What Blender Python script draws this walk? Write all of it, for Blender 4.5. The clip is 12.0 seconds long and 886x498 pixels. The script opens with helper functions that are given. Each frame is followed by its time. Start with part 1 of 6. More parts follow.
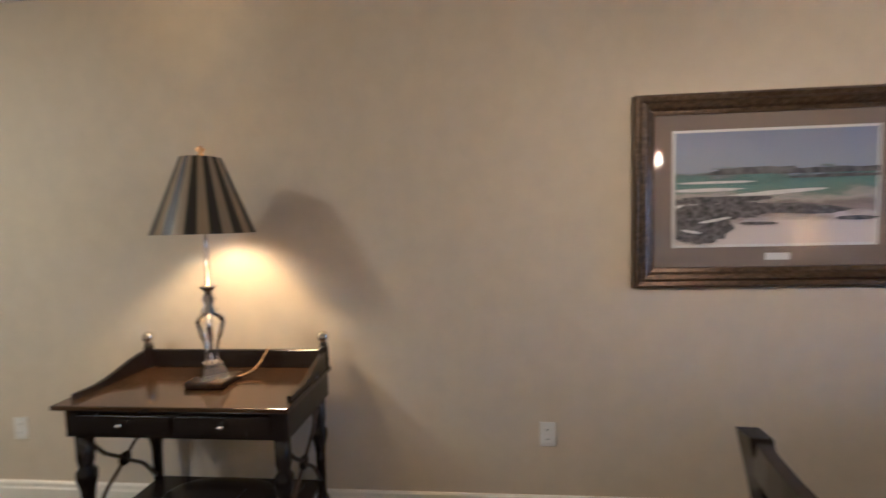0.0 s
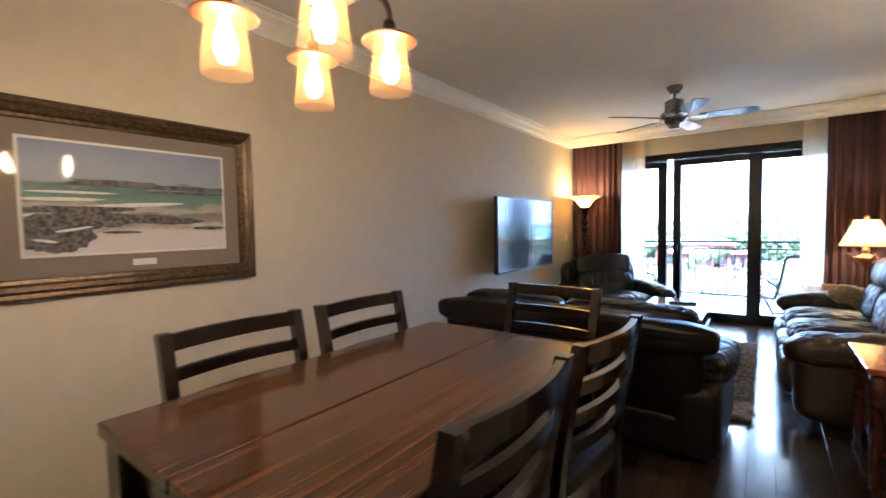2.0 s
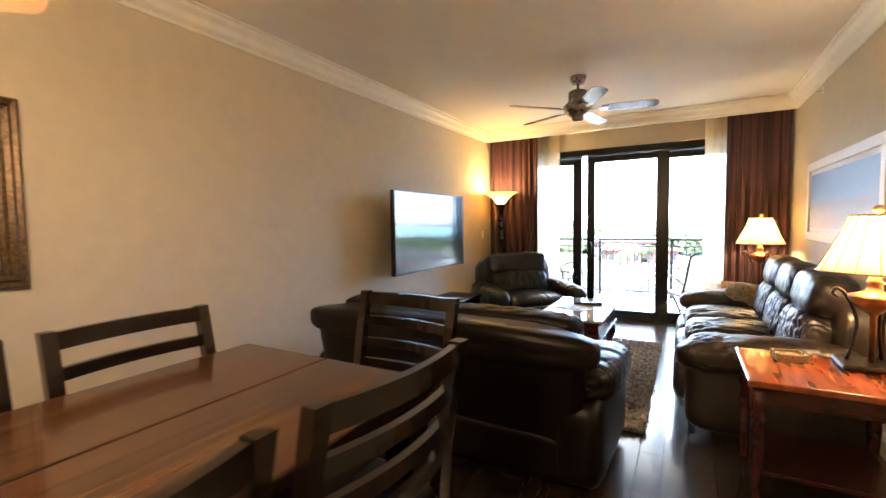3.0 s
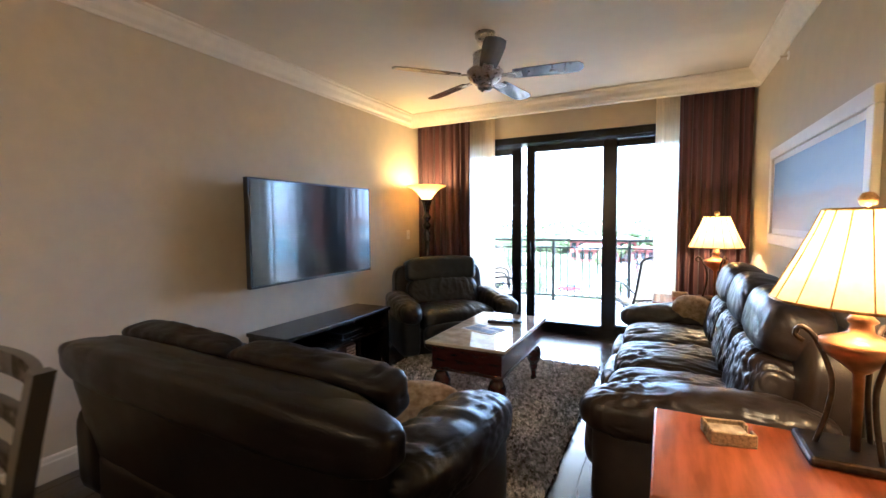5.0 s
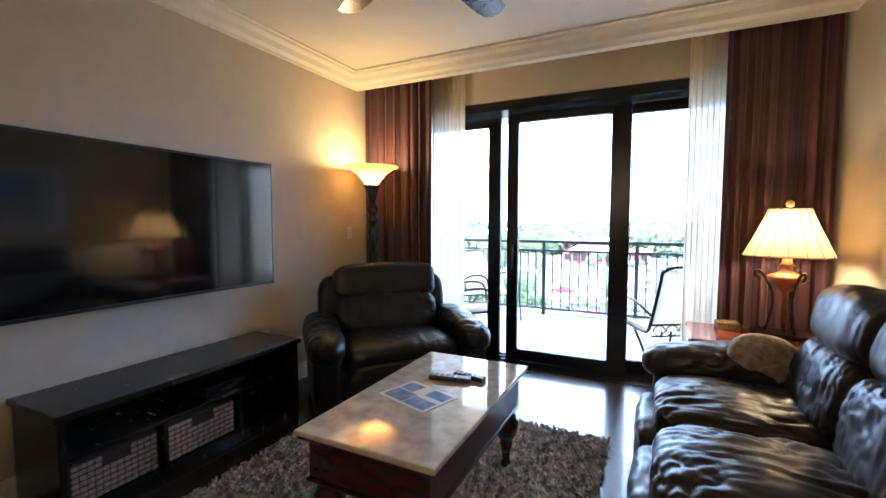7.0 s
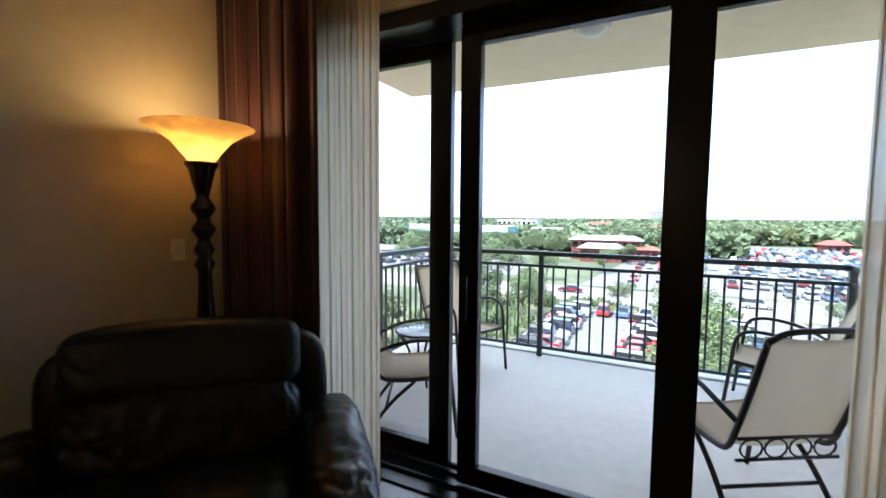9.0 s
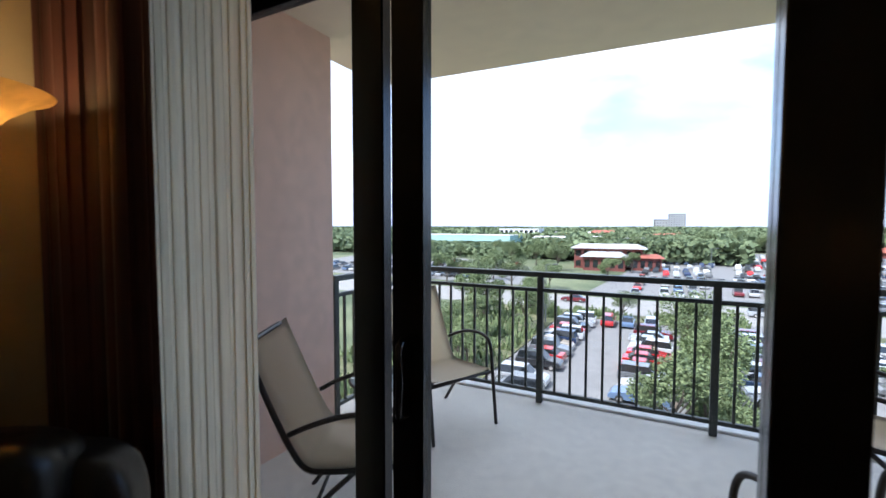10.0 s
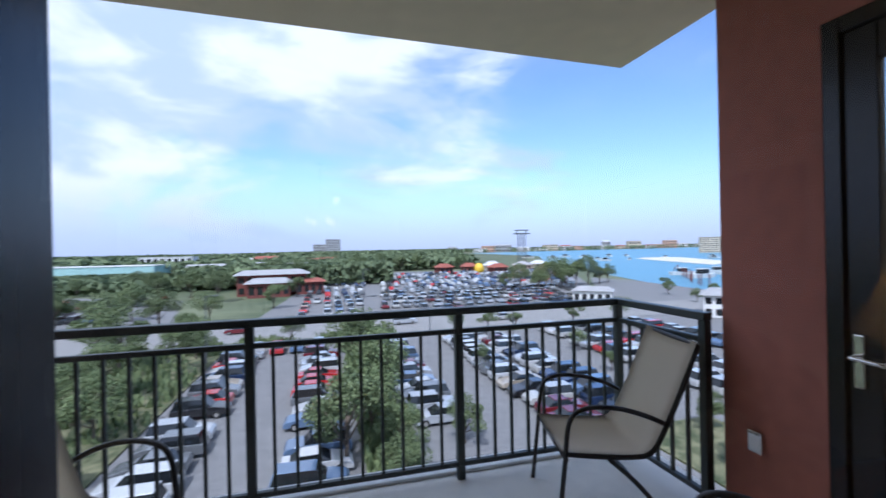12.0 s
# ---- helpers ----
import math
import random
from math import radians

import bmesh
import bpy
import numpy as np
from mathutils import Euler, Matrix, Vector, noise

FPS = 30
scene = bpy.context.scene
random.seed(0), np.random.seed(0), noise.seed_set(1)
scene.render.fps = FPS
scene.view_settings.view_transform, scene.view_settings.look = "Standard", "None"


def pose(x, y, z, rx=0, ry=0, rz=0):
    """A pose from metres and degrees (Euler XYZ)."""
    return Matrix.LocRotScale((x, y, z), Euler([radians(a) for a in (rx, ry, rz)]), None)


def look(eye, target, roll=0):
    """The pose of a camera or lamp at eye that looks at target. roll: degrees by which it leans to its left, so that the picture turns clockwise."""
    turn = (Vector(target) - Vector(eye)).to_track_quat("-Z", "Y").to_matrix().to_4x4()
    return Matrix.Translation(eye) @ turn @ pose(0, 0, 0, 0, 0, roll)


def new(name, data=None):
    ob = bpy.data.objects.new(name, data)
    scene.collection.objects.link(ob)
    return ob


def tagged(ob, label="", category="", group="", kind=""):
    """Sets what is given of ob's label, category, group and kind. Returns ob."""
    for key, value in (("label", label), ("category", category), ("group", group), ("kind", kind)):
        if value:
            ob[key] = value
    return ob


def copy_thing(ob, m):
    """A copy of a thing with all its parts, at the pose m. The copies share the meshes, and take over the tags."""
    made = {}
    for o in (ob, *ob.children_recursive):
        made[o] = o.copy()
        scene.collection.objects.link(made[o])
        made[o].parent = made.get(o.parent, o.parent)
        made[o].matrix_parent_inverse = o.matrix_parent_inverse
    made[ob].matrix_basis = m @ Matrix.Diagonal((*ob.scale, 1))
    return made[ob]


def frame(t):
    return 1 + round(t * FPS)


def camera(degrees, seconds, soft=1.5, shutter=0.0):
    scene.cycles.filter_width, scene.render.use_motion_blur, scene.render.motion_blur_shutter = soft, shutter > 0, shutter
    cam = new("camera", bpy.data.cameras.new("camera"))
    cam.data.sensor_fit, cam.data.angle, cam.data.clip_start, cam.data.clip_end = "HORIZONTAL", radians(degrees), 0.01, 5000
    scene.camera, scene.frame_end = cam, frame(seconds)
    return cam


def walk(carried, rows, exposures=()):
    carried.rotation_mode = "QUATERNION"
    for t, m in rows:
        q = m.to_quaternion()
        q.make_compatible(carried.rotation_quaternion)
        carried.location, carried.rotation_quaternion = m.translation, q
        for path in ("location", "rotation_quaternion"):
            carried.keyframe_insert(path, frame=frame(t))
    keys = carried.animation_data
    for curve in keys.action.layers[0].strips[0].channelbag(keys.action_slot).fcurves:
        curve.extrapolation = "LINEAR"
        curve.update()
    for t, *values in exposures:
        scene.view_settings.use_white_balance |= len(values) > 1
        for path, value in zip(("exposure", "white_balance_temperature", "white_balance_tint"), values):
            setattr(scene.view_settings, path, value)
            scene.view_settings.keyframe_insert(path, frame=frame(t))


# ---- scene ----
cam = camera(91.5, 12.0, shutter=0.3)
PATH = [
    (0.0, (1.981, 1.736, 1.419), (-0.008, 1.567, 1.294), -1.4),
    (0.5, (2.113, 1.775, 1.418), (0.194, 2.33, 1.313), -1.3),
    (1, (2.274, 1.887, 1.408), (0.589, 2.959, 1.308), -1.2),
    (1.5, (2.371, 2.009, 1.401), (0.945, 3.408, 1.298), -1.1),
    (2, (2.441, 2.199, 1.384), (1.246, 3.799, 1.278), -1.0),
    (2.5, (2.498, 2.497, 1.386), (1.444, 4.193, 1.269), -0.9),
    (3, (2.602, 2.804, 1.371), (1.622, 4.543, 1.249), -0.8),
    (5, (2.879, 3.957, 1.353), (1.97, 5.733, 1.225), -0.5),
    (5.5, (2.875, 4.253, 1.326), (1.968, 6.03, 1.196), -0.3),
    (6, (2.807, 4.593, 1.315), (1.91, 6.375, 1.188), -0.2),
    (6.5, (2.726, 4.967, 1.324), (1.838, 6.754, 1.193), -0.1),
    (7, (2.601, 5.347, 1.298), (1.718, 7.137, 1.17), 0.1),
    (7.2, (2.564, 5.508, 1.315), (1.675, 7.294, 1.178), 0.0),
    (8.8, (2.303, 7.037, 1.362), (1.383, 8.808, 1.209), 0.8),
    (9, (2.271, 7.243, 1.37), (1.355, 9.018, 1.223), 0.5),
    (9.5, (2.184, 7.729, 1.392), (1.261, 9.501, 1.262), 0.5),
    (10, (2.074, 8.127, 1.4), (1.147, 9.898, 1.296), 0.1),
    (10.5, (1.872, 8.468, 1.404), (1.119, 10.321, 1.329), 0.1),
    (11, (1.704, 8.721, 1.396), (1.386, 10.695, 1.358), -0.5),
    (11.5, (1.626, 8.886, 1.395), (1.674, 10.886, 1.388), -0.9),
    (12, (1.579, 8.996, 1.405), (2.099, 10.927, 1.405), -1.2),
]
walk(cam, [(t, look(e, g, r)) for t, e, g, r in PATH],
     [(0.0, 4.5, 4100, 14), (0.5, 4.6, 3650, 16), (1.0, 4.6, 3750, 15), (1.5, 4.6, 3950, 10), (2.0, 4.7, 4600, 11), (3.0, 5.05, 5600, 12),
      (5.0, 4.65, 5000, 12), (6.0, 4.3, 4750, 11), (7.2, 4.15, 4850, 12), (8.8, 2.45, 5400, 12), (9.5, 1.8, 5700, 13), (10.0, 1.5, 5700, 14), (10.5, 1.15, 5450, 15), (11.0, 0.87, 5200, 18), (12.0, 0.57, 5300, 18)])

# ---- light ----
def make_world():
    w = bpy.data.worlds.new("sky")
    scene.world = w
    w.use_nodes = True
    nt = w.node_tree
    for n in list(nt.nodes):
        nt.nodes.remove(n)
    N = nt.nodes.new
    out, bg, sky = N("ShaderNodeOutputWorld"), N("ShaderNodeBackground"), N("ShaderNodeTexSky")
    sky.sky_type = "NISHITA"
    sky.sun_disc = False
    sky.sun_elevation, sky.sun_rotation = radians(52), radians(205)
    sky.air_density, sky.dust_density, sky.ozone_density = 1.0, 0.6, 3.0
    sky.altitude = 20
    bg.inputs["Strength"].default_value = SKY
    tc, mp, sx = N("ShaderNodeTexCoord"), N("ShaderNodeMapping"), N("ShaderNodeSeparateXYZ")
    mp.inputs["Scale"].default_value = (2.0, 2.0, 5.0)
    mp.inputs["Location"].default_value = (1.15, 0.2, 0.62)
    L = nt.links.new

    def fractal(scale, detail, rough, warp):
        n = N("ShaderNodeTexNoise")
        n.inputs["Scale"].default_value, n.inputs["Detail"].default_value = scale, detail
        n.inputs["Roughness"].default_value, n.inputs["Distortion"].default_value = rough, warp
        L(mp.outputs[0], n.inputs["Vector"])
        return n.outputs[0]

    def math_node(op, a, b, c=0.0):
        n = N("ShaderNodeMath")
        n.operation = op
        for k, v in enumerate((a, b, c)):
            if isinstance(v, (int, float)):
                n.inputs[k].default_value = v
            else:
                L(v, n.inputs[k])
        return n.outputs[0]

    def ramp(v, p0, p1, a, b):
        n = N("ShaderNodeMapRange")
        n.interpolation_type = "SMOOTHSTEP"
        L(v, n.inputs[0])
        for k, q in enumerate((p0, p1, a, b)):
            n.inputs[k + 1].default_value = q
        return n.outputs[0]

    def blend(f, a, b):
        n = N("ShaderNodeMix")
        n.data_type = "RGBA"
        L(f, n.inputs[0])
        for k, q in ((6, a), (7, b)):
            if isinstance(q, tuple):
                n.inputs[k].default_value = q
            else:
                L(q, n.inputs[k])
        return n.outputs[2]

    L(tc.outputs["Generated"], mp.inputs["Vector"])
    L(tc.outputs["Generated"], sx.inputs[0])
    x, z = sx.outputs[0], sx.outputs[2]
    # thicker cloud to the west and overhead, clear blue over the harbour
    lean = math_node("MULTIPLY_ADD", x, -0.20, 0.0)
    lean = math_node("MULTIPLY_ADD", z, 0.22, lean)
    cover = math_node("ADD", fractal(1.15, 9, 0.56, 0.45), lean)
    cover = ramp(cover, 0.45, 0.66, 0.06, 1.0)
    white = ramp(fractal(2.1, 6, 0.5, 0.3), 0.42, 0.62, 0.0, 1.0)
    haze = ramp(z, 0.0, 0.19, 0.88, 0.0)
    col = blend(cover, sky.outputs[0], blend(white, CLOUD_GREY, CLOUD))
    col = blend(haze, col, HAZE)
    L(col, bg.inputs["Color"])
    L(bg.outputs[0], out.inputs[0])


SKY = 0.15
CLOUD = (5.3, 5.25, 5.25, 1)
CLOUD_GREY = (3.3, 3.75, 4.3, 1)
HAZE = (2.8, 3.15, 4.25, 1)
make_world()
sun = new("sun", bpy.data.lights.new("sun", "SUN"))
sun.data.energy, sun.data.angle, sun.data.color = 3.0, radians(2.0), (1.0, 0.95, 0.88)
sun.matrix_world = look((0, 0, 60), (0 + 0.28 * 60, 0.6 * 60, 60 - 0.85 * 60))


def lamp_light(x, y, z, watts, colour=(1.0, 0.62, 0.25), radius=0.03):
    o = new("lamp_light", bpy.data.lights.new("lamp_light", "POINT"))
    o.data.energy, o.data.color, o.data.shadow_soft_size = watts, colour, radius
    o.location = (x, y, z)
    return o


BULBS = [(1.40, 2.74), (1.335, 3.04), (1.68, 2.81), (1.605, 3.09)]
for bx, by in BULBS:
    lamp_light(bx, by, 1.83, 0.085, (1.0, 0.66, 0.33), 0.025)
lamp_light(0.235, 0.64, 1.575, 1.6, (1.0, 0.52, 0.13))
lamp_light(0.31, 8.55, 1.80, 1.0, (1.0, 0.60, 0.18), 0.05)
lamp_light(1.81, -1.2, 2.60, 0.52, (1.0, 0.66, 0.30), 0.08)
lamp_light(3.40, 5.62, 1.25, 0.68)
lamp_light(3.30, 8.52, 1.24, 0.62)


# ---- materials ----
def mat(name, colour, rough=0.5, metal=0.0, var=0.0, scale=30.0, bump=0.0, bscale=None, stretch=(1, 1, 1), rand=0.0, spec=0.5, big=0.0, coat=0.0, colour2=None, sheen=0.0, trans=0.0, alpha=1.0, coords="Object", crease=0.0):
    m = bpy.data.materials.new(name)
    m.use_nodes = True
    nt = m.node_tree
    b = nt.nodes["Principled BSDF"]
    N, L = nt.nodes.new, nt.links.new
    b.inputs["Roughness"].default_value, b.inputs["Metallic"].default_value = rough, metal
    b.inputs["Specular IOR Level"].default_value = spec
    b.inputs["Coat Weight"].default_value = coat
    b.inputs["Sheen Weight"].default_value = sheen
    b.inputs["Transmission Weight"].default_value = trans
    b.inputs["Alpha"].default_value = alpha
    col = (*colour, 1)
    b.inputs["Base Color"].default_value = col
    tc, mp = N("ShaderNodeTexCoord"), N("ShaderNodeMapping")
    mp.inputs["Scale"].default_value = stretch
    L(tc.outputs[coords], mp.inputs["Vector"])
    last = None
    if var or colour2:
        nz = N("ShaderNodeTexNoise")
        nz.inputs["Scale"].default_value, nz.inputs["Detail"].default_value = scale, 6
        L(mp.outputs[0], nz.inputs["Vector"])
        mx = N("ShaderNodeMix")
        mx.data_type = "RGBA"
        lo = [max(0, c * (1 - var)) for c in colour]
        hi = colour2 or [min(1, c * (1 + var)) for c in colour]
        mx.inputs[6].default_value, mx.inputs[7].default_value = (*lo, 1), (*hi, 1)
        rp = N("ShaderNodeValToRGB")
        rp.color_ramp.elements[0].position, rp.color_ramp.elements[1].position = 0.35, 0.65
        L(nz.outputs[0], rp.inputs[0])
        L(rp.outputs[0], mx.inputs[0])
        last = mx.outputs[2]
        rr = N("ShaderNodeMapRange")
        rr.inputs[3].default_value, rr.inputs[4].default_value = max(0.02, rough * 0.85), min(1, rough * 1.15)
        L(nz.outputs[0], rr.inputs[0])
        L(rr.outputs[0], b.inputs["Roughness"])
    if big:
        n2 = N("ShaderNodeTexNoise")
        n2.inputs["Scale"].default_value, n2.inputs["Detail"].default_value = max(0.6, scale / 14), 3
        L(tc.outputs[coords], n2.inputs["Vector"])
        hs = N("ShaderNodeHueSaturation")
        r2 = N("ShaderNodeMapRange")
        r2.inputs[3].default_value, r2.inputs[4].default_value = 1 - big, 1 + big
        L(n2.outputs[0], r2.inputs[0])
        L(r2.outputs[0], hs.inputs["Value"])
        if last:
            L(last, hs.inputs["Color"])
        else:
            hs.inputs["Color"].default_value = col
        last = hs.outputs[0]
    if rand:
        oi, hs, r3 = N("ShaderNodeObjectInfo"), N("ShaderNodeHueSaturation"), N("ShaderNodeMapRange")
        r3.inputs[3].default_value, r3.inputs[4].default_value = 1 - rand, 1 + rand
        L(oi.outputs["Random"], r3.inputs[0])
        L(r3.outputs[0], hs.inputs["Value"])
        if last:
            L(last, hs.inputs["Color"])
        else:
            hs.inputs["Color"].default_value = col
        last = hs.outputs[0]
    if last:
        L(last, b.inputs["Base Color"])
    if bump:
        n3, bp = N("ShaderNodeTexNoise"), N("ShaderNodeBump")
        n3.inputs["Scale"].default_value, n3.inputs["Detail"].default_value = bscale or scale * 3, 5
        bp.inputs["Strength"].default_value, bp.inputs["Distance"].default_value = bump, 0.01
        L(mp.outputs[0], n3.inputs["Vector"])
        L(n3.outputs[0], bp.inputs["Height"])
        L(bp.outputs[0], b.inputs["Normal"])
        if crease:
            n4, b4 = N("ShaderNodeTexNoise"), N("ShaderNodeBump")
            n4.noise_type = "RIDGED_MULTIFRACTAL"
            n4.inputs["Scale"].default_value, n4.inputs["Detail"].default_value = 5.0, 3
            n4.inputs["Distortion"].default_value = 0.8
            b4.inputs["Strength"].default_value, b4.inputs["Distance"].default_value = crease, 0.02
            L(tc.outputs[coords], n4.inputs["Vector"])
            L(n4.outputs[0], b4.inputs["Height"])
            L(bp.outputs[0], b4.inputs["Normal"])
            L(b4.outputs[0], b.inputs["Normal"])
    return m


def glow(name, colour, strength):
    m = bpy.data.materials.new(name)
    m.use_nodes = True
    b = m.node_tree.nodes["Principled BSDF"]
    b.inputs["Base Color"].default_value = (*colour, 1)
    b.inputs["Emission Color"].default_value = (*colour, 1)
    b.inputs["Emission Strength"].default_value = strength
    return m


def glass(name, colour=(1, 1, 1), rough=0.0, share=0.025):
    """Thin pane: clear see-through with a mirror share by Fresnel."""
    m = bpy.data.materials.new(name)
    m.use_nodes = True
    nt = m.node_tree
    for n in list(nt.nodes):
        nt.nodes.remove(n)
    N, L = nt.nodes.new, nt.links.new
    out, tr, gl, mx, fr = N("ShaderNodeOutputMaterial"), N("ShaderNodeBsdfTransparent"), N("ShaderNodeBsdfGlossy"), N("ShaderNodeMixShader"), N("ShaderNodeLayerWeight")
    tr.inputs[0].default_value = (*colour, 1)
    gl.inputs["Roughness"].default_value = rough
    pw, ml = N("ShaderNodeMath"), N("ShaderNodeMath")
    pw.operation, ml.operation = "POWER", "MULTIPLY_ADD"
    pw.inputs[1].default_value = 4.0
    ml.inputs[1].default_value, ml.inputs[2].default_value = 0.45, share
    L(fr.outputs["Facing"], pw.inputs[0])
    L(pw.outputs[0], ml.inputs[0])
    L(ml.outputs[0], mx.inputs[0])
    L(tr.outputs[0], mx.inputs[1])
    L(gl.outputs[0], mx.inputs[2])
    L(mx.outputs[0], out.inputs[0])
    return m


def cloth(name, colour, through_share, var=0.1, scale=60, stretch=(1, 1, 1), clear=0.0, colour2=None):
    """Thin cloth or shade: part of the light goes through it."""
    m = bpy.data.materials.new(name)
    m.use_nodes = True
    nt = m.node_tree
    for n in list(nt.nodes):
        nt.nodes.remove(n)
    N, L = nt.nodes.new, nt.links.new
    out, df, tl, mx = N("ShaderNodeOutputMaterial"), N("ShaderNodeBsdfDiffuse"), N("ShaderNodeBsdfTranslucent"), N("ShaderNodeMixShader")
    tc, mp, nz, cm = N("ShaderNodeTexCoord"), N("ShaderNodeMapping"), N("ShaderNodeTexNoise"), N("ShaderNodeMix")
    cm.data_type = "RGBA"
    cm.inputs[6].default_value = (*[c * (1 - var) for c in colour], 1)
    cm.inputs[7].default_value = (*(colour2 or [min(1, c * (1 + var)) for c in colour]), 1)
    mp.inputs["Scale"].default_value = stretch
    nz.inputs["Scale"].default_value = scale
    rp = N("ShaderNodeValToRGB")
    rp.color_ramp.elements[0].position, rp.color_ramp.elements[1].position = 0.4, 0.6
    L(tc.outputs["Object"], mp.inputs[0])
    L(mp.outputs[0], nz.inputs["Vector"])
    L(nz.outputs[0], rp.inputs[0])
    L(rp.outputs[0], cm.inputs[0])
    L(cm.outputs[2], df.inputs[0])
    L(cm.outputs[2], tl.inputs[0])
    mx.inputs[0].default_value = through_share
    L(df.outputs[0], mx.inputs[1])
    L(tl.outputs[0], mx.inputs[2])
    last = mx.outputs[0]
    if clear:
        tr, m2 = N("ShaderNodeBsdfTransparent"), N("ShaderNodeMixShader")
        m2.inputs[0].default_value = clear
        L(last, m2.inputs[1])
        L(tr.outputs[0], m2.inputs[2])
        last = m2.outputs[0]
    L(last, out.inputs[0])
    return m


M_wall = mat("wall_paint", (0.58, 0.505, 0.385), 0.75, var=0.03, scale=9, bump=0.06, bscale=220, big=0.05)
M_ceil = mat("ceiling_paint", (0.70, 0.65, 0.56), 0.85, var=0.02, scale=8, bump=0.12, bscale=90, big=0.03)
M_trim = mat("white_trim_paint", (0.78, 0.74, 0.66), 0.45, var=0.03, scale=15, bump=0.03)
M_plank = mat("dark_wood_plank", (0.040, 0.026, 0.019), 0.22, var=0.35, scale=7, stretch=(7, 0.7, 1), bump=0.05, bscale=20, rand=0.3, spec=0.6, coat=0.35)
M_joint = mat("floor_joint", (0.01, 0.008, 0.006), 0.8)
M_leather = mat("dark_brown_leather", (0.021, 0.013, 0.0105), 0.33, var=0.25, scale=14, bump=0.12, bscale=150, spec=0.6, big=0.25, crease=0.12)
M_leather_dark = mat("black_brown_leather", (0.0065, 0.0042, 0.0045), 0.36, var=0.2, scale=10, bump=0.12, bscale=140, spec=0.3, big=0.2, crease=0.12)
M_leather_blue = mat("worn_dark_leather", (0.0085, 0.0092, 0.0098), 0.31, var=0.25, scale=10, bump=0.14, bscale=120, spec=0.45, big=0.25, crease=0.15)
M_espresso = mat("espresso_wood", (0.011, 0.0065, 0.0055), 0.22, var=0.4, scale=12, stretch=(1, 1, 6), bump=0.03, bscale=60, spec=0.6, coat=0.2)
M_black_wood = mat("black_stained_wood", (0.012, 0.009, 0.008), 0.26, var=0.35, scale=10, stretch=(1, 5, 1), bump=0.04, bscale=60)
M_tabletop = mat("acacia_tabletop", (0.024, 0.0095, 0.005), 0.14, var=0.2, colour2=(0.098, 0.042, 0.018), scale=5, stretch=(14, 0.3, 1), bump=0.02, bscale=12, big=0.25, coat=0.2)
M_cherry = mat("cherry_wood", (0.33, 0.085, 0.026), 0.16, var=0.22, scale=5, stretch=(5, 0.8, 1), bump=0.02, coat=0.3, big=0.08)
M_mahog = mat("mahogany", (0.045, 0.011, 0.009), 0.25, var=0.35, scale=8, stretch=(1, 1, 4), bump=0.03, coat=0.2)
M_stone_top = mat("cream_stone_top", (0.50, 0.44, 0.35), 0.06, var=0.12, colour2=(0.66, 0.60, 0.50), scale=14, bump=0.0, big=0.08, coat=0.4)
M_rug = mat("shag_pile", (0.15, 0.125, 0.11), 0.95, var=0.5, colour2=(0.30, 0.25, 0.225), scale=45, bump=0.3, bscale=150, big=0.1)
M_curtain = mat("wine_curtain", (0.036, 0.0105, 0.0145), 0.62, var=0.3, colour2=(0.112, 0.038, 0.041), scale=5.5, stretch=(4.2, 4.2, 0.02), bump=0.03, bscale=200, sheen=0.1)
M_sheer = cloth("sheer_cloth", (0.95, 0.84, 0.63), 0.6, var=0.04, scale=70, stretch=(1, 1, 0.05), clear=0.08)
M_black = mat("black_aluminium", (0.009, 0.0085, 0.0095), 0.24, metal=0.2, var=0.2, scale=25, bump=0.015)
M_pane = glass("window_glass", (0.97, 0.985, 0.98))
M_picglass = glass("picture_glass", (0.97, 0.97, 0.97))
M_nickel = mat("brushed_nickel", (0.42, 0.38, 0.34), 0.28, metal=1.0, var=0.1, scale=60)
M_silver = mat("polished_silver", (0.75, 0.72, 0.68), 0.14, metal=1.0, var=0.1, scale=40)
M_bronze = mat("dark_bronze", (0.060, 0.040, 0.028), 0.38, metal=0.8, var=0.3, scale=40, bump=0.05)
M_gold = mat("antique_gold", (0.42, 0.26, 0.10), 0.38, metal=0.8, var=0.35, scale=60, bump=0.15, bscale=90)
M_copper = mat("copper_cap", (0.62, 0.27, 0.11), 0.35, metal=0.9, var=0.15, scale=30)
M_frame = mat("carved_gilt_frame", (0.075, 0.046, 0.026), 0.30, metal=0.6, var=0.25, colour2=(0.135, 0.09, 0.05), scale=60, bump=0.10, bscale=120)
M_plaster = mat("balcony_stucco", (0.78, 0.52, 0.39), 0.9, var=0.06, scale=12, bump=0.35, bscale=120, big=0.06)
M_redwall = mat("red_stucco", (0.40, 0.145, 0.10), 0.85, var=0.08, scale=12, bump=0.3, bscale=120, big=0.06)
M_soffit = mat("soffit_paint", (0.90, 0.76, 0.57), 0.9, var=0.04, scale=8, bump=0.2, bscale=90, big=0.05)
M_deck = mat("sealed_concrete", (0.74, 0.70, 0.62), 0.6, var=0.06, scale=14, bump=0.1, bscale=120, big=0.08)
M_rail = mat("bronze_green_paint", (0.045, 0.052, 0.048), 0.42, metal=0.2, var=0.15, scale=40, bump=0.03)
M_sling = mat("woven_sling", (0.76, 0.68, 0.55), 0.8, var=0.14, scale=260, bump=0.2, bscale=400, big=0.06)
_n = M_sling.node_tree.nodes
_tr, _ms = _n.new("ShaderNodeBsdfTranslucent"), _n.new("ShaderNodeMixShader")
_tr.inputs[0].default_value, _ms.inputs[0].default_value = (0.80, 0.70, 0.54, 1), 0.42
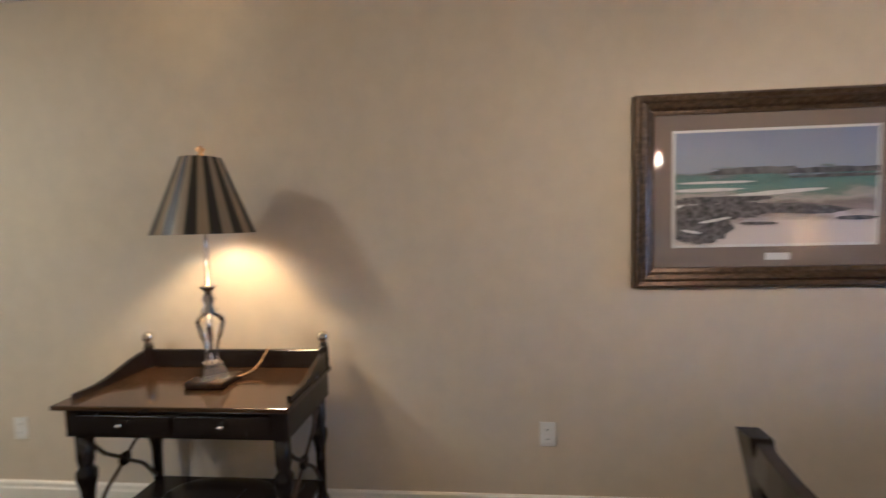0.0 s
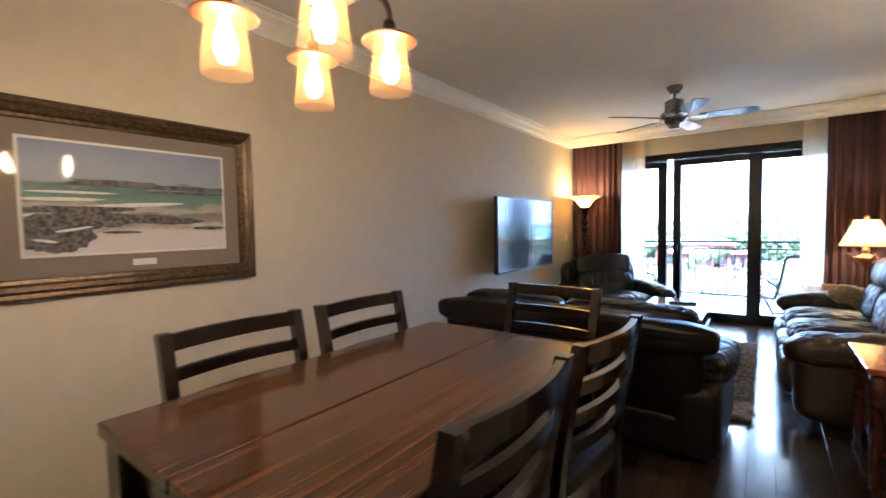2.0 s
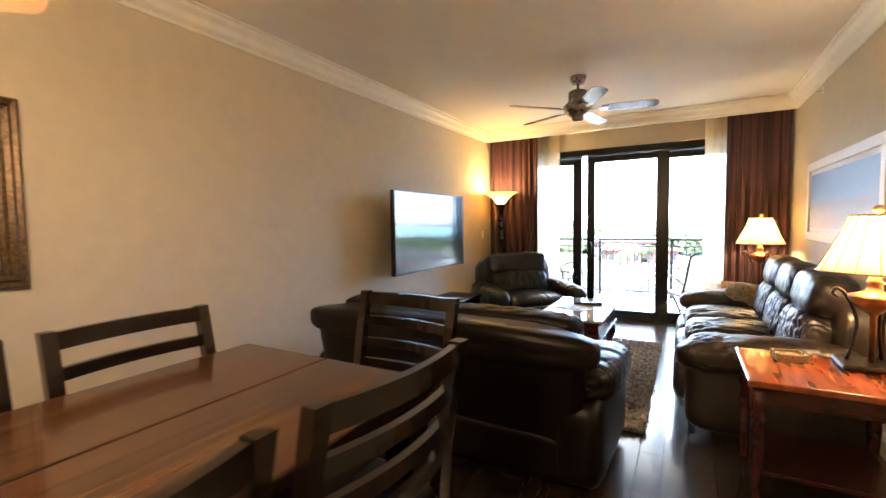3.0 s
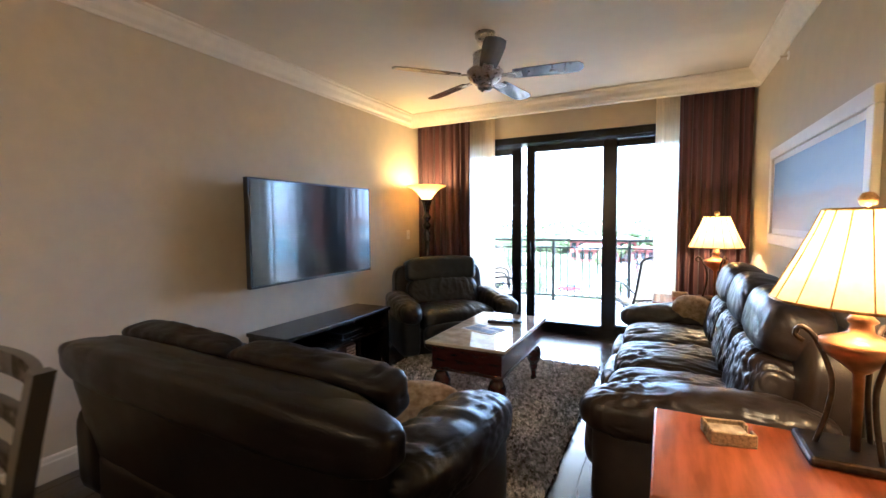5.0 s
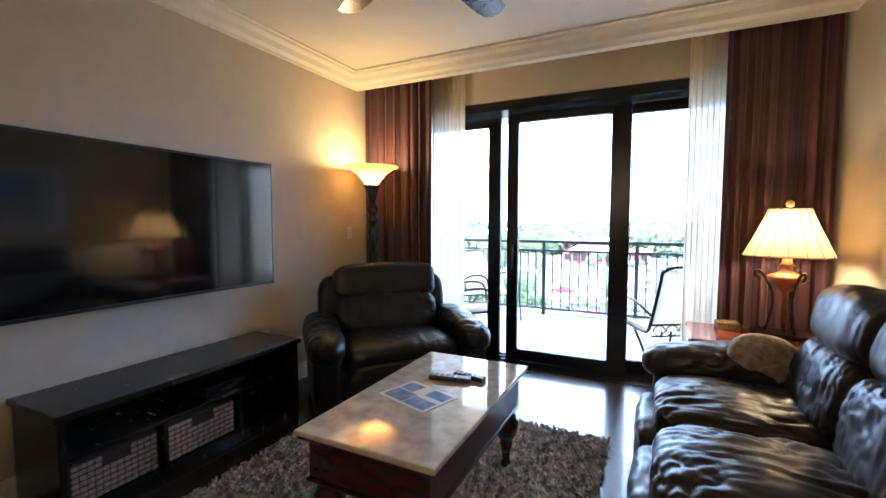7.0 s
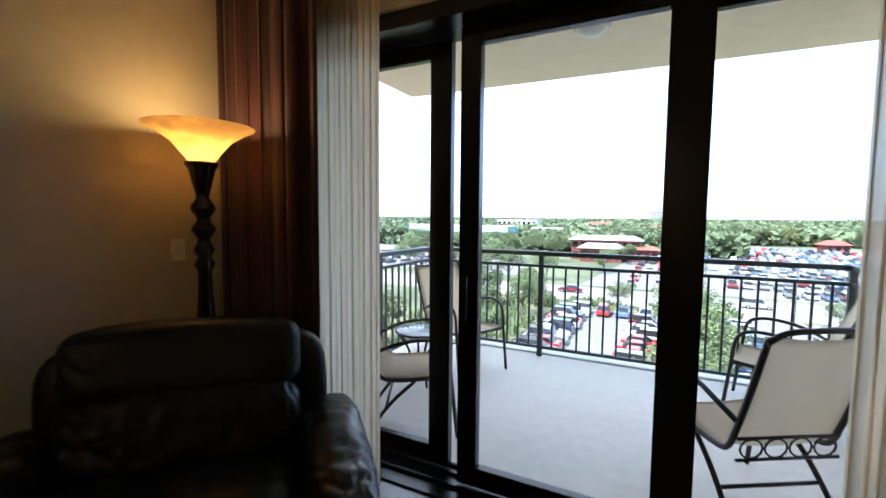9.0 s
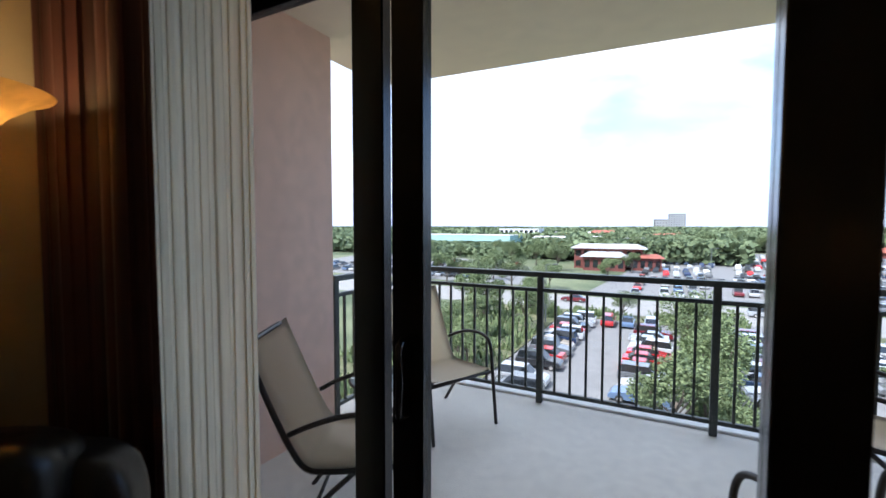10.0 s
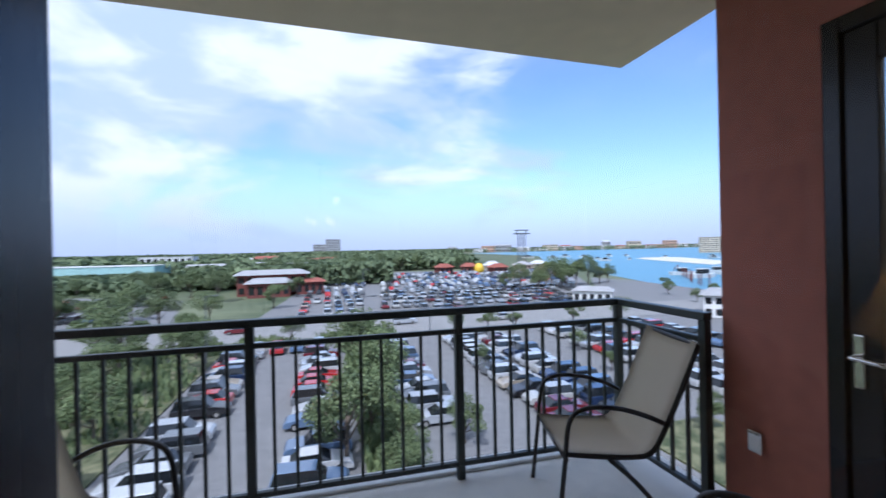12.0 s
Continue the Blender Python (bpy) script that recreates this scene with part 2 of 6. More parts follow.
M_sling.node_tree.links.new(_n["Principled BSDF"].outputs[0], _ms.inputs[1])
M_sling.node_tree.links.new(_tr.outputs[0], _ms.inputs[2])
M_sling.node_tree.links.new(_ms.outputs[0], _n["Material Output"].inputs[0])
M_chairmetal = mat("dark_chair_tube", (0.045, 0.038, 0.034), 0.38, metal=0.5, var=0.15, scale=40)
M_plastic = mat("white_plastic", (0.78, 0.76, 0.72), 0.4, var=0.02, scale=20)
M_blackplastic = mat("black_plastic", (0.015, 0.015, 0.016), 0.35, var=0.2, scale=50, bump=0.05)
M_screen = mat("tv_screen", (0.006, 0.006, 0.007), 0.075, var=0.1, scale=3, spec=0.7)
M_basket = mat("woven_basket", (0.40, 0.29, 0.23), 0.8, var=0.3, scale=60, bump=0.3, bscale=120)
M_wicker = mat("wicker", (0.36, 0.25, 0.13), 0.75, var=0.35, scale=90, bump=0.4, bscale=150)
M_pillow = mat("tan_pattern_cloth", (0.40, 0.28, 0.18), 0.85, var=0.3, colour2=(0.58, 0.46, 0.32), scale=28, bump=0.1, bscale=250)
M_shade = cloth("cream_lampshade", (0.86, 0.76, 0.56), 0.60, var=0.05, scale=40)
M_bowl = cloth("amber_glass_bowl", (0.92, 0.72, 0.42), 0.62, var=0.10, scale=14)
M_bulb = glow("lit_filament", (1.0, 0.62, 0.26), 5.0)
M_ceramic = mat("paper_white", (0.72, 0.72, 0.72), 0.6, var=0.03, scale=20)
M_bluepaper = mat("blue_print", (0.12, 0.22, 0.45), 0.5, var=0.3, colour2=(0.25, 0.36, 0.55), scale=20)
M_jar = cloth("amber_jar_glass", (0.16, 0.085, 0.030), 0.6, var=0.05, scale=20, clear=0.90)
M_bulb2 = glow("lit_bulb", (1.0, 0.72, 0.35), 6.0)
M_matboard = mat("mat_board", (0.23, 0.185, 0.155), 0.9, var=0.05, scale=60)
M_deskbrown = mat("polished_brown_wood", (0.045, 0.024, 0.011), 0.16, var=0.3, scale=8, stretch=(4, 0.8, 1), coat=0.2)
M_copperurn = mat("copper_bronze", (0.40, 0.18, 0.07), 0.3, metal=0.8, var=0.25, scale=20)
M_nickel_dark = mat("dark_bezel_metal", (0.05, 0.05, 0.055), 0.3, metal=0.8, var=0.1, scale=40)
M_basket_dark = mat("basket_core", (0.05, 0.03, 0.022), 0.9, var=0.3, scale=60)
M_fanblade = mat("dark_fan_blade", (0.050, 0.032, 0.026), 0.22, var=0.3, scale=10, stretch=(1, 1, 1), coat=0.3)
M_pile = mat("rug_pile", (0.30, 0.265, 0.24), 0.95, var=0.4, colour2=(0.72, 0.66, 0.61), scale=30, big=0.2)


def radial_stripes():
    """Vertical stripes round a lamp shade, from the angle about its own axis."""
    m = bpy.data.materials.new("striped_lampshade")
    m.use_nodes = True
    nt = m.node_tree
    b = nt.nodes["Principled BSDF"]
    N, L = nt.nodes.new, nt.links.new
    tc, mp, gr, mu, sn, rp = N("ShaderNodeTexCoord"), N("ShaderNodeMapping"), N("ShaderNodeTexGradient"), N("ShaderNodeMath"), N("ShaderNodeMath"), N("ShaderNodeValToRGB")
    mp.inputs["Location"].default_value = (-0.275, -0.60, 0)
    gr.gradient_type = "RADIAL"
    mu.operation, sn.operation = "MULTIPLY", "SINE"
    mu.inputs[1].default_value = 2 * math.pi * 14
    rp.color_ramp.elements[0].position, rp.color_ramp.elements[1].position = 0.35, 0.65
    rp.color_ramp.elements[0].color, rp.color_ramp.elements[1].color = (0.010, 0.007, 0.005, 1), (0.24, 0.18, 0.10, 1)
    ad = N("ShaderNodeMath")
    ad.operation = "MULTIPLY_ADD"
    ad.inputs[1].default_value, ad.inputs[2].default_value = 0.5, 0.5
    L(tc.outputs["Object"], mp.inputs[0])
    L(mp.outputs[0], gr.inputs[0])
    L(gr.outputs[1], mu.inputs[0])
    L(mu.outputs[0], sn.inputs[0])
    L(sn.outputs[0], ad.inputs[0])
    L(ad.outputs[0], rp.inputs[0])
    L(rp.outputs[0], b.inputs["Base Color"])
    b.inputs["Roughness"].default_value = 0.45
    return m


M_stripeshade_r = radial_stripes()


def banded_print(name, z0, z1, bands, mix_scale, stretch=(1, 1, 1)):
    """A print: colour bands by height, with a noisy edge and blotches."""
    m = bpy.data.materials.new(name)
    m.use_nodes = True
    nt = m.node_tree
    b = nt.nodes["Principled BSDF"]
    N, L = nt.nodes.new, nt.links.new
    tc, sx, mr, nz, ad, rp = N("ShaderNodeTexCoord"), N("ShaderNodeSeparateXYZ"), N("ShaderNodeMapRange"), N("ShaderNodeTexNoise"), N("ShaderNodeMath"), N("ShaderNodeValToRGB")
    mp = N("ShaderNodeMapping")
    mp.inputs["Scale"].default_value = stretch
    mr.inputs[1].default_value, mr.inputs[2].default_value = z0, z1
    nz.inputs["Scale"].default_value, nz.inputs["Detail"].default_value, nz.inputs["Roughness"].default_value = mix_scale, 8, 0.65
    ad.operation = "MULTIPLY_ADD"
    ad.inputs[1].default_value = 0.34
    sb = N("ShaderNodeMath")
    sb.operation = "SUBTRACT"
    sb.inputs[1].default_value = 0.17
    els = rp.color_ramp.elements
    while len(els) < len(bands):
        els.new(0.5)
    for e, (p, c) in zip(els, bands):
        e.position, e.color = p, (*c, 1)
    L(tc.outputs["Object"], sx.inputs[0])
    L(sx.outputs[2], mr.inputs[0])
    L(tc.outputs["Object"], mp.inputs[0])
    L(mp.outputs[0], nz.inputs["Vector"])
    L(nz.outputs[0], ad.inputs[0])
    L(mr.outputs[0], ad.inputs[2])
    L(ad.outputs[0], sb.inputs[0])
    L(sb.outputs[0], rp.inputs[0])
    L(rp.outputs[0], b.inputs["Base Color"])
    b.inputs["Roughness"].default_value = 0.5
    return m


M_seaprint = banded_print("coast_print", 1.29, 1.775, [(0.0, (0.66, 0.60, 0.60)), (0.20, (0.62, 0.56, 0.56)), (0.27, (0.30, 0.25, 0.23)), (0.36, (0.20, 0.17, 0.16)), (0.41, (0.42, 0.38, 0.35)), (0.46, (0.16, 0.22, 0.19)), (0.54, (0.13, 0.24, 0.22)), (0.60, (0.09, 0.17, 0.16)), (0.635, (0.14, 0.17, 0.17)), (0.66, (0.30, 0.33, 0.42)), (0.85, (0.27, 0.30, 0.43)), (1.0, (0.22, 0.25, 0.40))], 5, (1, 1.0, 3.0))
M_printdark = mat("print_dark_ink", (0.018, 0.016, 0.015), 0.6, var=0.5, colour2=(0.16, 0.145, 0.14), scale=55)
M_printhill = mat("print_hill_ink", (0.06, 0.065, 0.07), 0.6, var=0.3, colour2=(0.16, 0.15, 0.15), scale=30)
M_printfoam = mat("print_foam_ink", (0.62, 0.60, 0.58), 0.6, var=0.12, scale=40)
M_beachprint = banded_print("beach_print", 1.28, 1.75, [(0.0, (0.60, 0.58, 0.56)), (0.25, (0.55, 0.50, 0.47)), (0.40, (0.42, 0.40, 0.42)), (0.5, (0.34, 0.42, 0.52)), (0.7, (0.22, 0.34, 0.52)), (1.0, (0.16, 0.28, 0.50))], 3, (1, 0.6, 2))
M_deckedge = mat("white_concrete", (0.70, 0.69, 0.66), 0.8, var=0.06, scale=14, bump=0.1)
M_tableglass = mat("pale_table_glass", (0.45, 0.52, 0.55), 0.05, var=0.05, scale=5, spec=0.8)
M_ground = mat("sandy_grass", (0.075, 0.105, 0.042), 0.95, var=0.3, colour2=(0.15, 0.165, 0.085), scale=0.05, bump=0.0, big=0.2)
M_grass = mat("verge_grass", (0.085, 0.11, 0.04), 0.95, var=0.4, colour2=(0.20, 0.19, 0.10), scale=0.9, big=0.2)
M_asphalt = mat("worn_asphalt", (0.185, 0.18, 0.175), 0.9, var=0.10, scale=1.5, bump=0.1, bscale=60, big=0.12)
M_road = mat("light_road", (0.25, 0.24, 0.225), 0.9, var=0.08, scale=1.2, bump=0.1, bscale=60, big=0.1)
M_water = mat("harbour_water", (0.10, 0.25, 0.34), 0.35, var=0.12, scale=0.02, bump=0.35, bscale=0.6, stretch=(1, 3, 1), spec=0.35)
M_sand = mat("white_sand", (0.60, 0.56, 0.48), 0.95, var=0.1, scale=0.3)
M_bark = mat("grey_bark", (0.13, 0.10, 0.075), 0.9, var=0.3, scale=8, bump=0.4, bscale=20)
M_leaf = mat("olive_leaves", (0.085, 0.125, 0.044), 0.75, var=0.3, colour2=(0.175, 0.215, 0.088), scale=1.6, big=0.2, rand=0.15)
# paler, greyer than the near leaves: distance haze put into the colour
M_leaf_far = mat("hazed_far_leaves", (0.10, 0.14, 0.062), 0.85, var=0.3, colour2=(0.165, 0.205, 0.10), scale=0.05, big=0.2)
M_carglass = mat("dark_car_glass", (0.012, 0.014, 0.016), 0.08, var=0.1, scale=3, spec=0.7)
M_tyre = mat("tyre_rubber", (0.02, 0.02, 0.02), 0.85, var=0.1, scale=30)
M_redwood = mat("dark_red_boards", (0.15, 0.045, 0.035), 0.85, var=0.2, scale=0.8, stretch=(6, 6, 0.5))
M_greyroof = mat("grey_metal_roof", (0.36, 0.35, 0.34), 0.6, var=0.1, scale=0.7, big=0.1)
M_redroof = mat("red_roof", (0.30, 0.09, 0.06), 0.8, var=0.15, scale=0.8)
M_whiteroof = mat("white_membrane_roof", (0.62, 0.62, 0.60), 0.8, var=0.08, scale=0.3)
M_aqua = mat("pale_aqua_wall", (0.34, 0.52, 0.49), 0.85, var=0.08, scale=0.3)
M_whitewall = mat("white_wall_outside", (0.66, 0.65, 0.62), 0.8, var=0.06, scale=0.4)
M_greywall = mat("grey_concrete_wall", (0.36, 0.36, 0.36), 0.85, var=0.08, scale=0.2)
M_cream = mat("cream_wall_outside", (0.58, 0.50, 0.38), 0.85, var=0.06, scale=0.2)
M_peach = mat("peach_wall_outside", (0.55, 0.36, 0.26), 0.85, var=0.06, scale=0.2)
M_yellow = mat("bright_yellow_vinyl", (0.75, 0.48, 0.03), 0.5, var=0.08, scale=1)
M_steel = mat("painted_steel", (0.12, 0.125, 0.13), 0.6, metal=0.3, var=0.1, scale=2)


# ---- mesh helpers ----
def mesh_of(name, bm, material, smooth=False):
    me = bpy.data.meshes.new(name)
    bm.normal_update()
    bm.to_mesh(me)
    bm.free()
    for m in material if isinstance(material, (list, tuple)) else (material,):
        me.materials.append(m)
    if smooth:
        for p in me.polygons:
            p.use_smooth = True
    return me


def part(name, bm, material, parent=None, label="", smooth=False):
    ob = new(name, mesh_of(name, bm, material, smooth))
    ob.parent = parent
    if label:
        tagged(ob, label)
    return ob


def thing(name, label, category, group="", kind="", m=None):
    ob = new(name)
    ob.empty_display_size = 0.1
    tagged(ob, label, category, group, kind)
    if m is not None:
        ob.matrix_world = m
    return ob


def setting(name, bm, material, label, category, smooth=False):
    return tagged(part(name, bm, material, None, "", smooth), label, category, "", "structure")


def box(bm, x0, x1, y0, y1, z0, z1, bevel=0.0, seg=1):
    r = bmesh.ops.create_cube(bm, size=1, matrix=Matrix.LocRotScale(((x0 + x1) / 2, (y0 + y1) / 2, (z0 + z1) / 2), None, (x1 - x0, y1 - y0, z1 - z0)))
    if bevel:
        es = list({e for v in r["verts"] for e in v.link_edges})
        bmesh.ops.bevel(bm, geom=es, offset=bevel, segments=seg, profile=0.5, affect="EDGES")
    return bm


def B(*a, **k):
    return box(bmesh.new(), *a, **k)


def lathe(bm, prof, c=(0, 0), seg=20):
    """A turned solid from (radius, z) pairs."""
    rings = []
    for r, z in prof:
        rings.append([bm.verts.new((c[0] + r * math.cos(a), c[1] + r * math.sin(a), z)) for a in (2 * math.pi * i / seg for i in range(seg))])
    for a, b in zip(rings, rings[1:]):
        for i in range(seg):
            bm.faces.new((a[i], a[(i + 1) % seg], b[(i + 1) % seg], b[i]))
    if prof[0][0] > 1e-5:
        bm.faces.new(rings[0][::-1])
    if prof[-1][0] > 1e-5:
        bm.faces.new(rings[-1])
    return bm


def shell(bm, prof, c=(0, 0), seg=32, thick=0.004, wave=0.0, waves=12):
    """A thin open turned surface (shade, bowl), with wall thickness."""
    for off in (0, thick):
        rings = []
        for r, z in prof:
            ring = []
            for i in range(seg):
                a = 2 * math.pi * i / seg
                rr = r - off + wave * math.cos(waves * a)
                ring.append(bm.verts.new((c[0] + rr * math.cos(a), c[1] + rr * math.sin(a), z)))
            rings.append(ring)
        for a, b in zip(rings, rings[1:]):
            for i in range(seg):
                q = (a[i], a[(i + 1) % seg], b[(i + 1) % seg], b[i])
                bm.faces.new(q if off == 0 else q[::-1])
    return bm


def tube(bm, pts, r, seg=8, closed=False):
    """A round bar along points."""
    pts = [Vector(p) for p in pts]
    n = len(pts)
    rings = []
    up = None
    for i, p in enumerate(pts):
        a, b = pts[max(i - 1, 0)], pts[min(i + 1, n - 1)]
        if closed:
            a, b = pts[(i - 1) % n], pts[(i + 1) % n]
        d = (b - a).normalized()
        if up is None:
            up = d.orthogonal().normalized()
        up = (up - d * up.dot(d)).normalized()
        s = d.cross(up)
        rr = r[i] if isinstance(r, (list, tuple)) else r
        rings.append([bm.verts.new(p + (up * math.cos(t) + s * math.sin(t)) * rr) for t in (2 * math.pi * k / seg for k in range(seg))])
    pairs = list(zip(rings, rings[1:])) + ([(rings[-1], rings[0])] if closed else [])
    for a, b in pairs:
        for k in range(seg):
            bm.faces.new((a[k], a[(k + 1) % seg], b[(k + 1) % seg], b[k]))
    if not closed:
        bm.faces.new(rings[0][::-1])
        bm.faces.new(rings[-1])
    return bm


def arc(pts, n=6):
    """Catmull-Rom through points."""
    P = [Vector(p) for p in pts]
    P = [P[0] * 2 - P[1]] + P + [P[-1] * 2 - P[-2]]
    out = []
    for i in range(1, len(P) - 2):
        for k in range(n):
            t = k / n
            a, b, c, d = P[i - 1 : i + 3]
            out.append(0.5 * ((2 * b) + (c - a) * t + (2 * a - 5 * b + 4 * c - d) * t * t + (3 * b - a - 3 * c + d) * t**3))
    out.append(P[-2])
    return out


def pad(bm, c, size, e=4.5, cuts=14, wr=0.0, seed=0.0, dirn=(3, 9, 3), puff=0.0, rot=None):
    """A stuffed cushion: rounded block with folds. size is full width, depth, height."""
    t = bmesh.new()
    bmesh.ops.create_cube(t, size=2)
    bmesh.ops.subdivide_edges(t, edges=t.edges[:], cuts=cuts, use_grid_fill=True)
    sx, sy, sz = (s / 2 for s in size)
    for v in t.verts:
        x, y, z = v.co
        r = (abs(x) ** e + abs(y) ** e + abs(z) ** e) ** (1 / e)
        p = Vector((x / r * sx, y / r * sy, z / r * sz))
        nrm = Vector((x / sx, y / sy, z / sz)).normalized()
        if puff:
            p += nrm * puff * (1 - min(1, (x / r) ** 2)) * (1 - min(1, (y / r) ** 2)) * 0.5
        if wr:
            q = Vector((p.x * dirn[0], p.y * dirn[1], p.z * dirn[2])) + Vector((seed, seed * 1.7, 0))
            bend = noise.noise(p * 3.1 + Vector((seed, 0, seed)))
            q += Vector((bend, bend, bend)) * 1.3
            f, g = abs(noise.noise(q)), abs(noise.noise(q * 2.1 + Vector((9, 4, 2))))
            patch = 0.55 + 0.9 * noise.noise(p * 4.0 + Vector((0, seed, 3)))
            p += nrm * wr * (0.35 - 1.0 * (1 - min(1, f * 1.3)) ** 2 * max(0.2, patch) - 0.38 * (1 - min(1, g * 1.6)) ** 3)
        v.co = p
    mtx = Matrix.Translation(c) @ (rot or Matrix())
    t.transform(mtx)
    me = bpy.data.meshes.new("tmp")
    t.to_mesh(me)
    t.free()
    bm.from_mesh(me)
    bpy.data.meshes.remove(me)
    return bm


def PAD(*a, **k):
    return pad(bmesh.new(), *a, **k)


def extrude_profile(bm, prof, start, end, side, up=(0, 0, 1)):
    """A moulding: prof of (out, up) pairs swept from start to end; side is the outward way."""
    s, e, o, u = Vector(start), Vector(end), Vector(side), Vector(up)
    a = [bm.verts.new(s + o * p[0] + u * p[1]) for p in prof]
    b = [bm.verts.new(e + o * p[0] + u * p[1]) for p in prof]
    n = len(prof)
    for i in range(n):
        bm.faces.new((a[i], a[(i + 1) % n], b[(i + 1) % n], b[i]))
    bm.faces.new(a[::-1])
    bm.faces.new(b)
    bmesh.ops.recalc_face_normals(bm, faces=bm.faces[:])
    return bm


# ---- structure ----
RW, CE, Y0, YW = 3.62, 2.67, -3.0, 9.0
setting("wall_west", B(-0.15, 0, Y0 - 0.15, 9.3, -0.2, CE + 0.2), M_wall, "long beige painted wall with pictures", "wall")
setting("wall_east", B(RW, RW + 0.15, Y0 - 0.15, 9.3, -0.2, CE + 0.2), M_wall, "beige painted wall behind the long sofa", "wall")
setting("wall_south", B(0, RW, Y0 - 0.15, Y0, -0.2, CE + 0.2), M_wall, "plain beige wall closing the room", "wall")
setting("ceiling", B(-0.15, RW + 0.15, Y0 - 0.15, 9.3, CE, CE + 0.2), M_ceil, "cream painted ceiling", "ceiling")
setting("floor_base", B(-0.1, RW + 0.1, Y0, 9.02, -0.2, -0.012), M_joint, "dark subfloor showing in the plank joints", "floor")
# window wall with the door opening
DX0, DX1, DTOP = 0.36, 3.26, 2.345
wb = bmesh.new()
box(wb, 0, DX0, YW, 9.3, -0.2, CE)
box(wb, DX1, RW, YW, 9.3, -0.2, CE)
box(wb, DX0, DX1, YW, 9.3, DTOP, CE)
setting("wall_north", wb, M_wall, "beige window wall around the sliding door", "wall")
# dropped beam that hides the curtain track
setting("curtain_beam", B(0, RW, 8.70, 8.765, 2.535, CE), M_trim, "painted beam with crown moulding before the curtains", "beam")
CROWN = [(0, 0), (0, -0.135), (0.012, -0.135), (0.018, -0.115), (0.045, -0.095), (0.062, -0.060), (0.088, -0.035), (0.094, -0.018), (0.110, -0.012), (0.110, 0)]
cb = bmesh.new()
extrude_profile(cb, CROWN, (0.001, Y0, CE - 0.002), (0.001, 8.70, CE - 0.002), (1, 0, 0))
setting("crown_moulding_west", cb, M_trim, "white crown moulding along the long wall", "moulding")
cb = bmesh.new()
extrude_profile(cb, CROWN, (RW - 0.001, Y0, CE - 0.002), (RW - 0.001, 8.70, CE - 0.002), (-1, 0, 0))
setting("crown_moulding_east", cb, M_trim, "white crown moulding above the sofa wall", "moulding")
cb = bmesh.new()
extrude_profile(cb, CROWN, (0, 8.699, CE - 0.004), (RW, 8.699, CE - 0.004), (0, -1, 0))
setting("crown_moulding_north", cb, M_trim, "white crown moulding above the curtains", "moulding")
BASE = [(0, 0), (0.018, 0), (0.018, 0.095), (0.013, 0.103), (0.013, 0.122), (0.006, 0.130), (0, 0.130)]
bb = bmesh.new()
extrude_profile(bb, BASE, (0.001, Y0, 0), (0.001, 8.99, 0), (1, 0, 0))
setting("baseboard_west", bb, M_trim, "white moulded baseboard", "baseboard")
bb = bmesh.new()
extrude_profile(bb, BASE, (RW - 0.001, Y0, 0), (RW - 0.001, 8.99, 0), (-1, 0, 0))
setting("baseboard_east", bb, M_trim, "white moulded baseboard", "baseboard")

# sliding door: outer frame, three panels
door = tagged(new("door_1"), "black aluminium three-panel sliding balcony door, slightly open", "sliding door", "", "structure")
fb = bmesh.new()
box(fb, DX0, DX1, 9.02, 9.30, 2.265, DTOP, 0.004)
box(fb, DX0, DX0 + 0.05, 9.02, 9.30, -0.07, 2.265, 0.004)
box(fb, DX1 - 0.05, DX1, 9.02, 9.30, -0.07, 2.265, 0.004)
part("frame", fb, M_black, door)
fb = bmesh.new()
box(fb, DX0 + 0.05, DX1 - 0.05, 9.02, 9.32, -0.07, 0.012, 0.003)
for yy in (9.12, 9.215, 9.29):
    box(fb, DX0 + 0.05, DX1 - 0.05, yy - 0.006, yy + 0.006, 0.012, 0.03)
part("threshold", fb, M_black, door, "black metal door track")


def door_panel(x0, x1, y0, y1, s0, s1, low=0.10):
    b = bmesh.new()
    z0, z1 = 0.03, 2.262
    box(b, x0, x0 + s0, y0, y1, z0, z1, 0.005)
    box(b, x1 - s1, x1, y0, y1, z0, z1, 0.005)
    box(b, x0 + s0, x1 - s1, y0 + 0.002, y1 - 0.002, z0, z0 + low, 0.004)
    box(b, x0 + s0, x1 - s1, y0 + 0.002, y1 - 0.002, z1 - 0.085, z1, 0.004)
    fr = part("panel_frame", b, M_black, door)
    g = B(x0 + s0 - 0.004, x1 - s1 + 0.004, (y0 + y1) / 2 - 0.003, (y0 + y1) / 2 + 0.003, z0 + low - 0.004, z1 - 0.081)
    p = part("pane", g, M_pane, fr, "clear glass pane")
    p.visible_shadow = False
    return fr


door_panel(0.40, 1.283, 9.235, 9.285, 0.075, 0.122)
mid = door_panel(1.378, 2.405, 9.14, 9.195, 0.102, 0.150)
door_panel(2.262, 3.215, 9.235, 9.285, 0.143, 0.07)
hb = bmesh.new()
tube(hb, arc([(1.430, 9.138, 0.87), (1.438, 9.085, 0.89), (1.445, 9.078, 0.98), (1.438, 9.085, 1.07), (1.430, 9.138, 1.09)], 5), 0.011, 8)
part("door_handle", hb, M_black, mid, "curved black pull handle", True)

# floor planks
PW, PLEN = 0.127, 1.83
pk = bmesh.new()
box(pk, 0.0008, PW - 0.0008, 0.0008, PLEN - 0.0008, -0.012, 0.0, 0.0012)
PLANK = mesh_of("plank", pk, M_plank)
floor_ob = tagged(new("floor"), "glossy dark brown wooden plank floor", "floor", "", "structure")


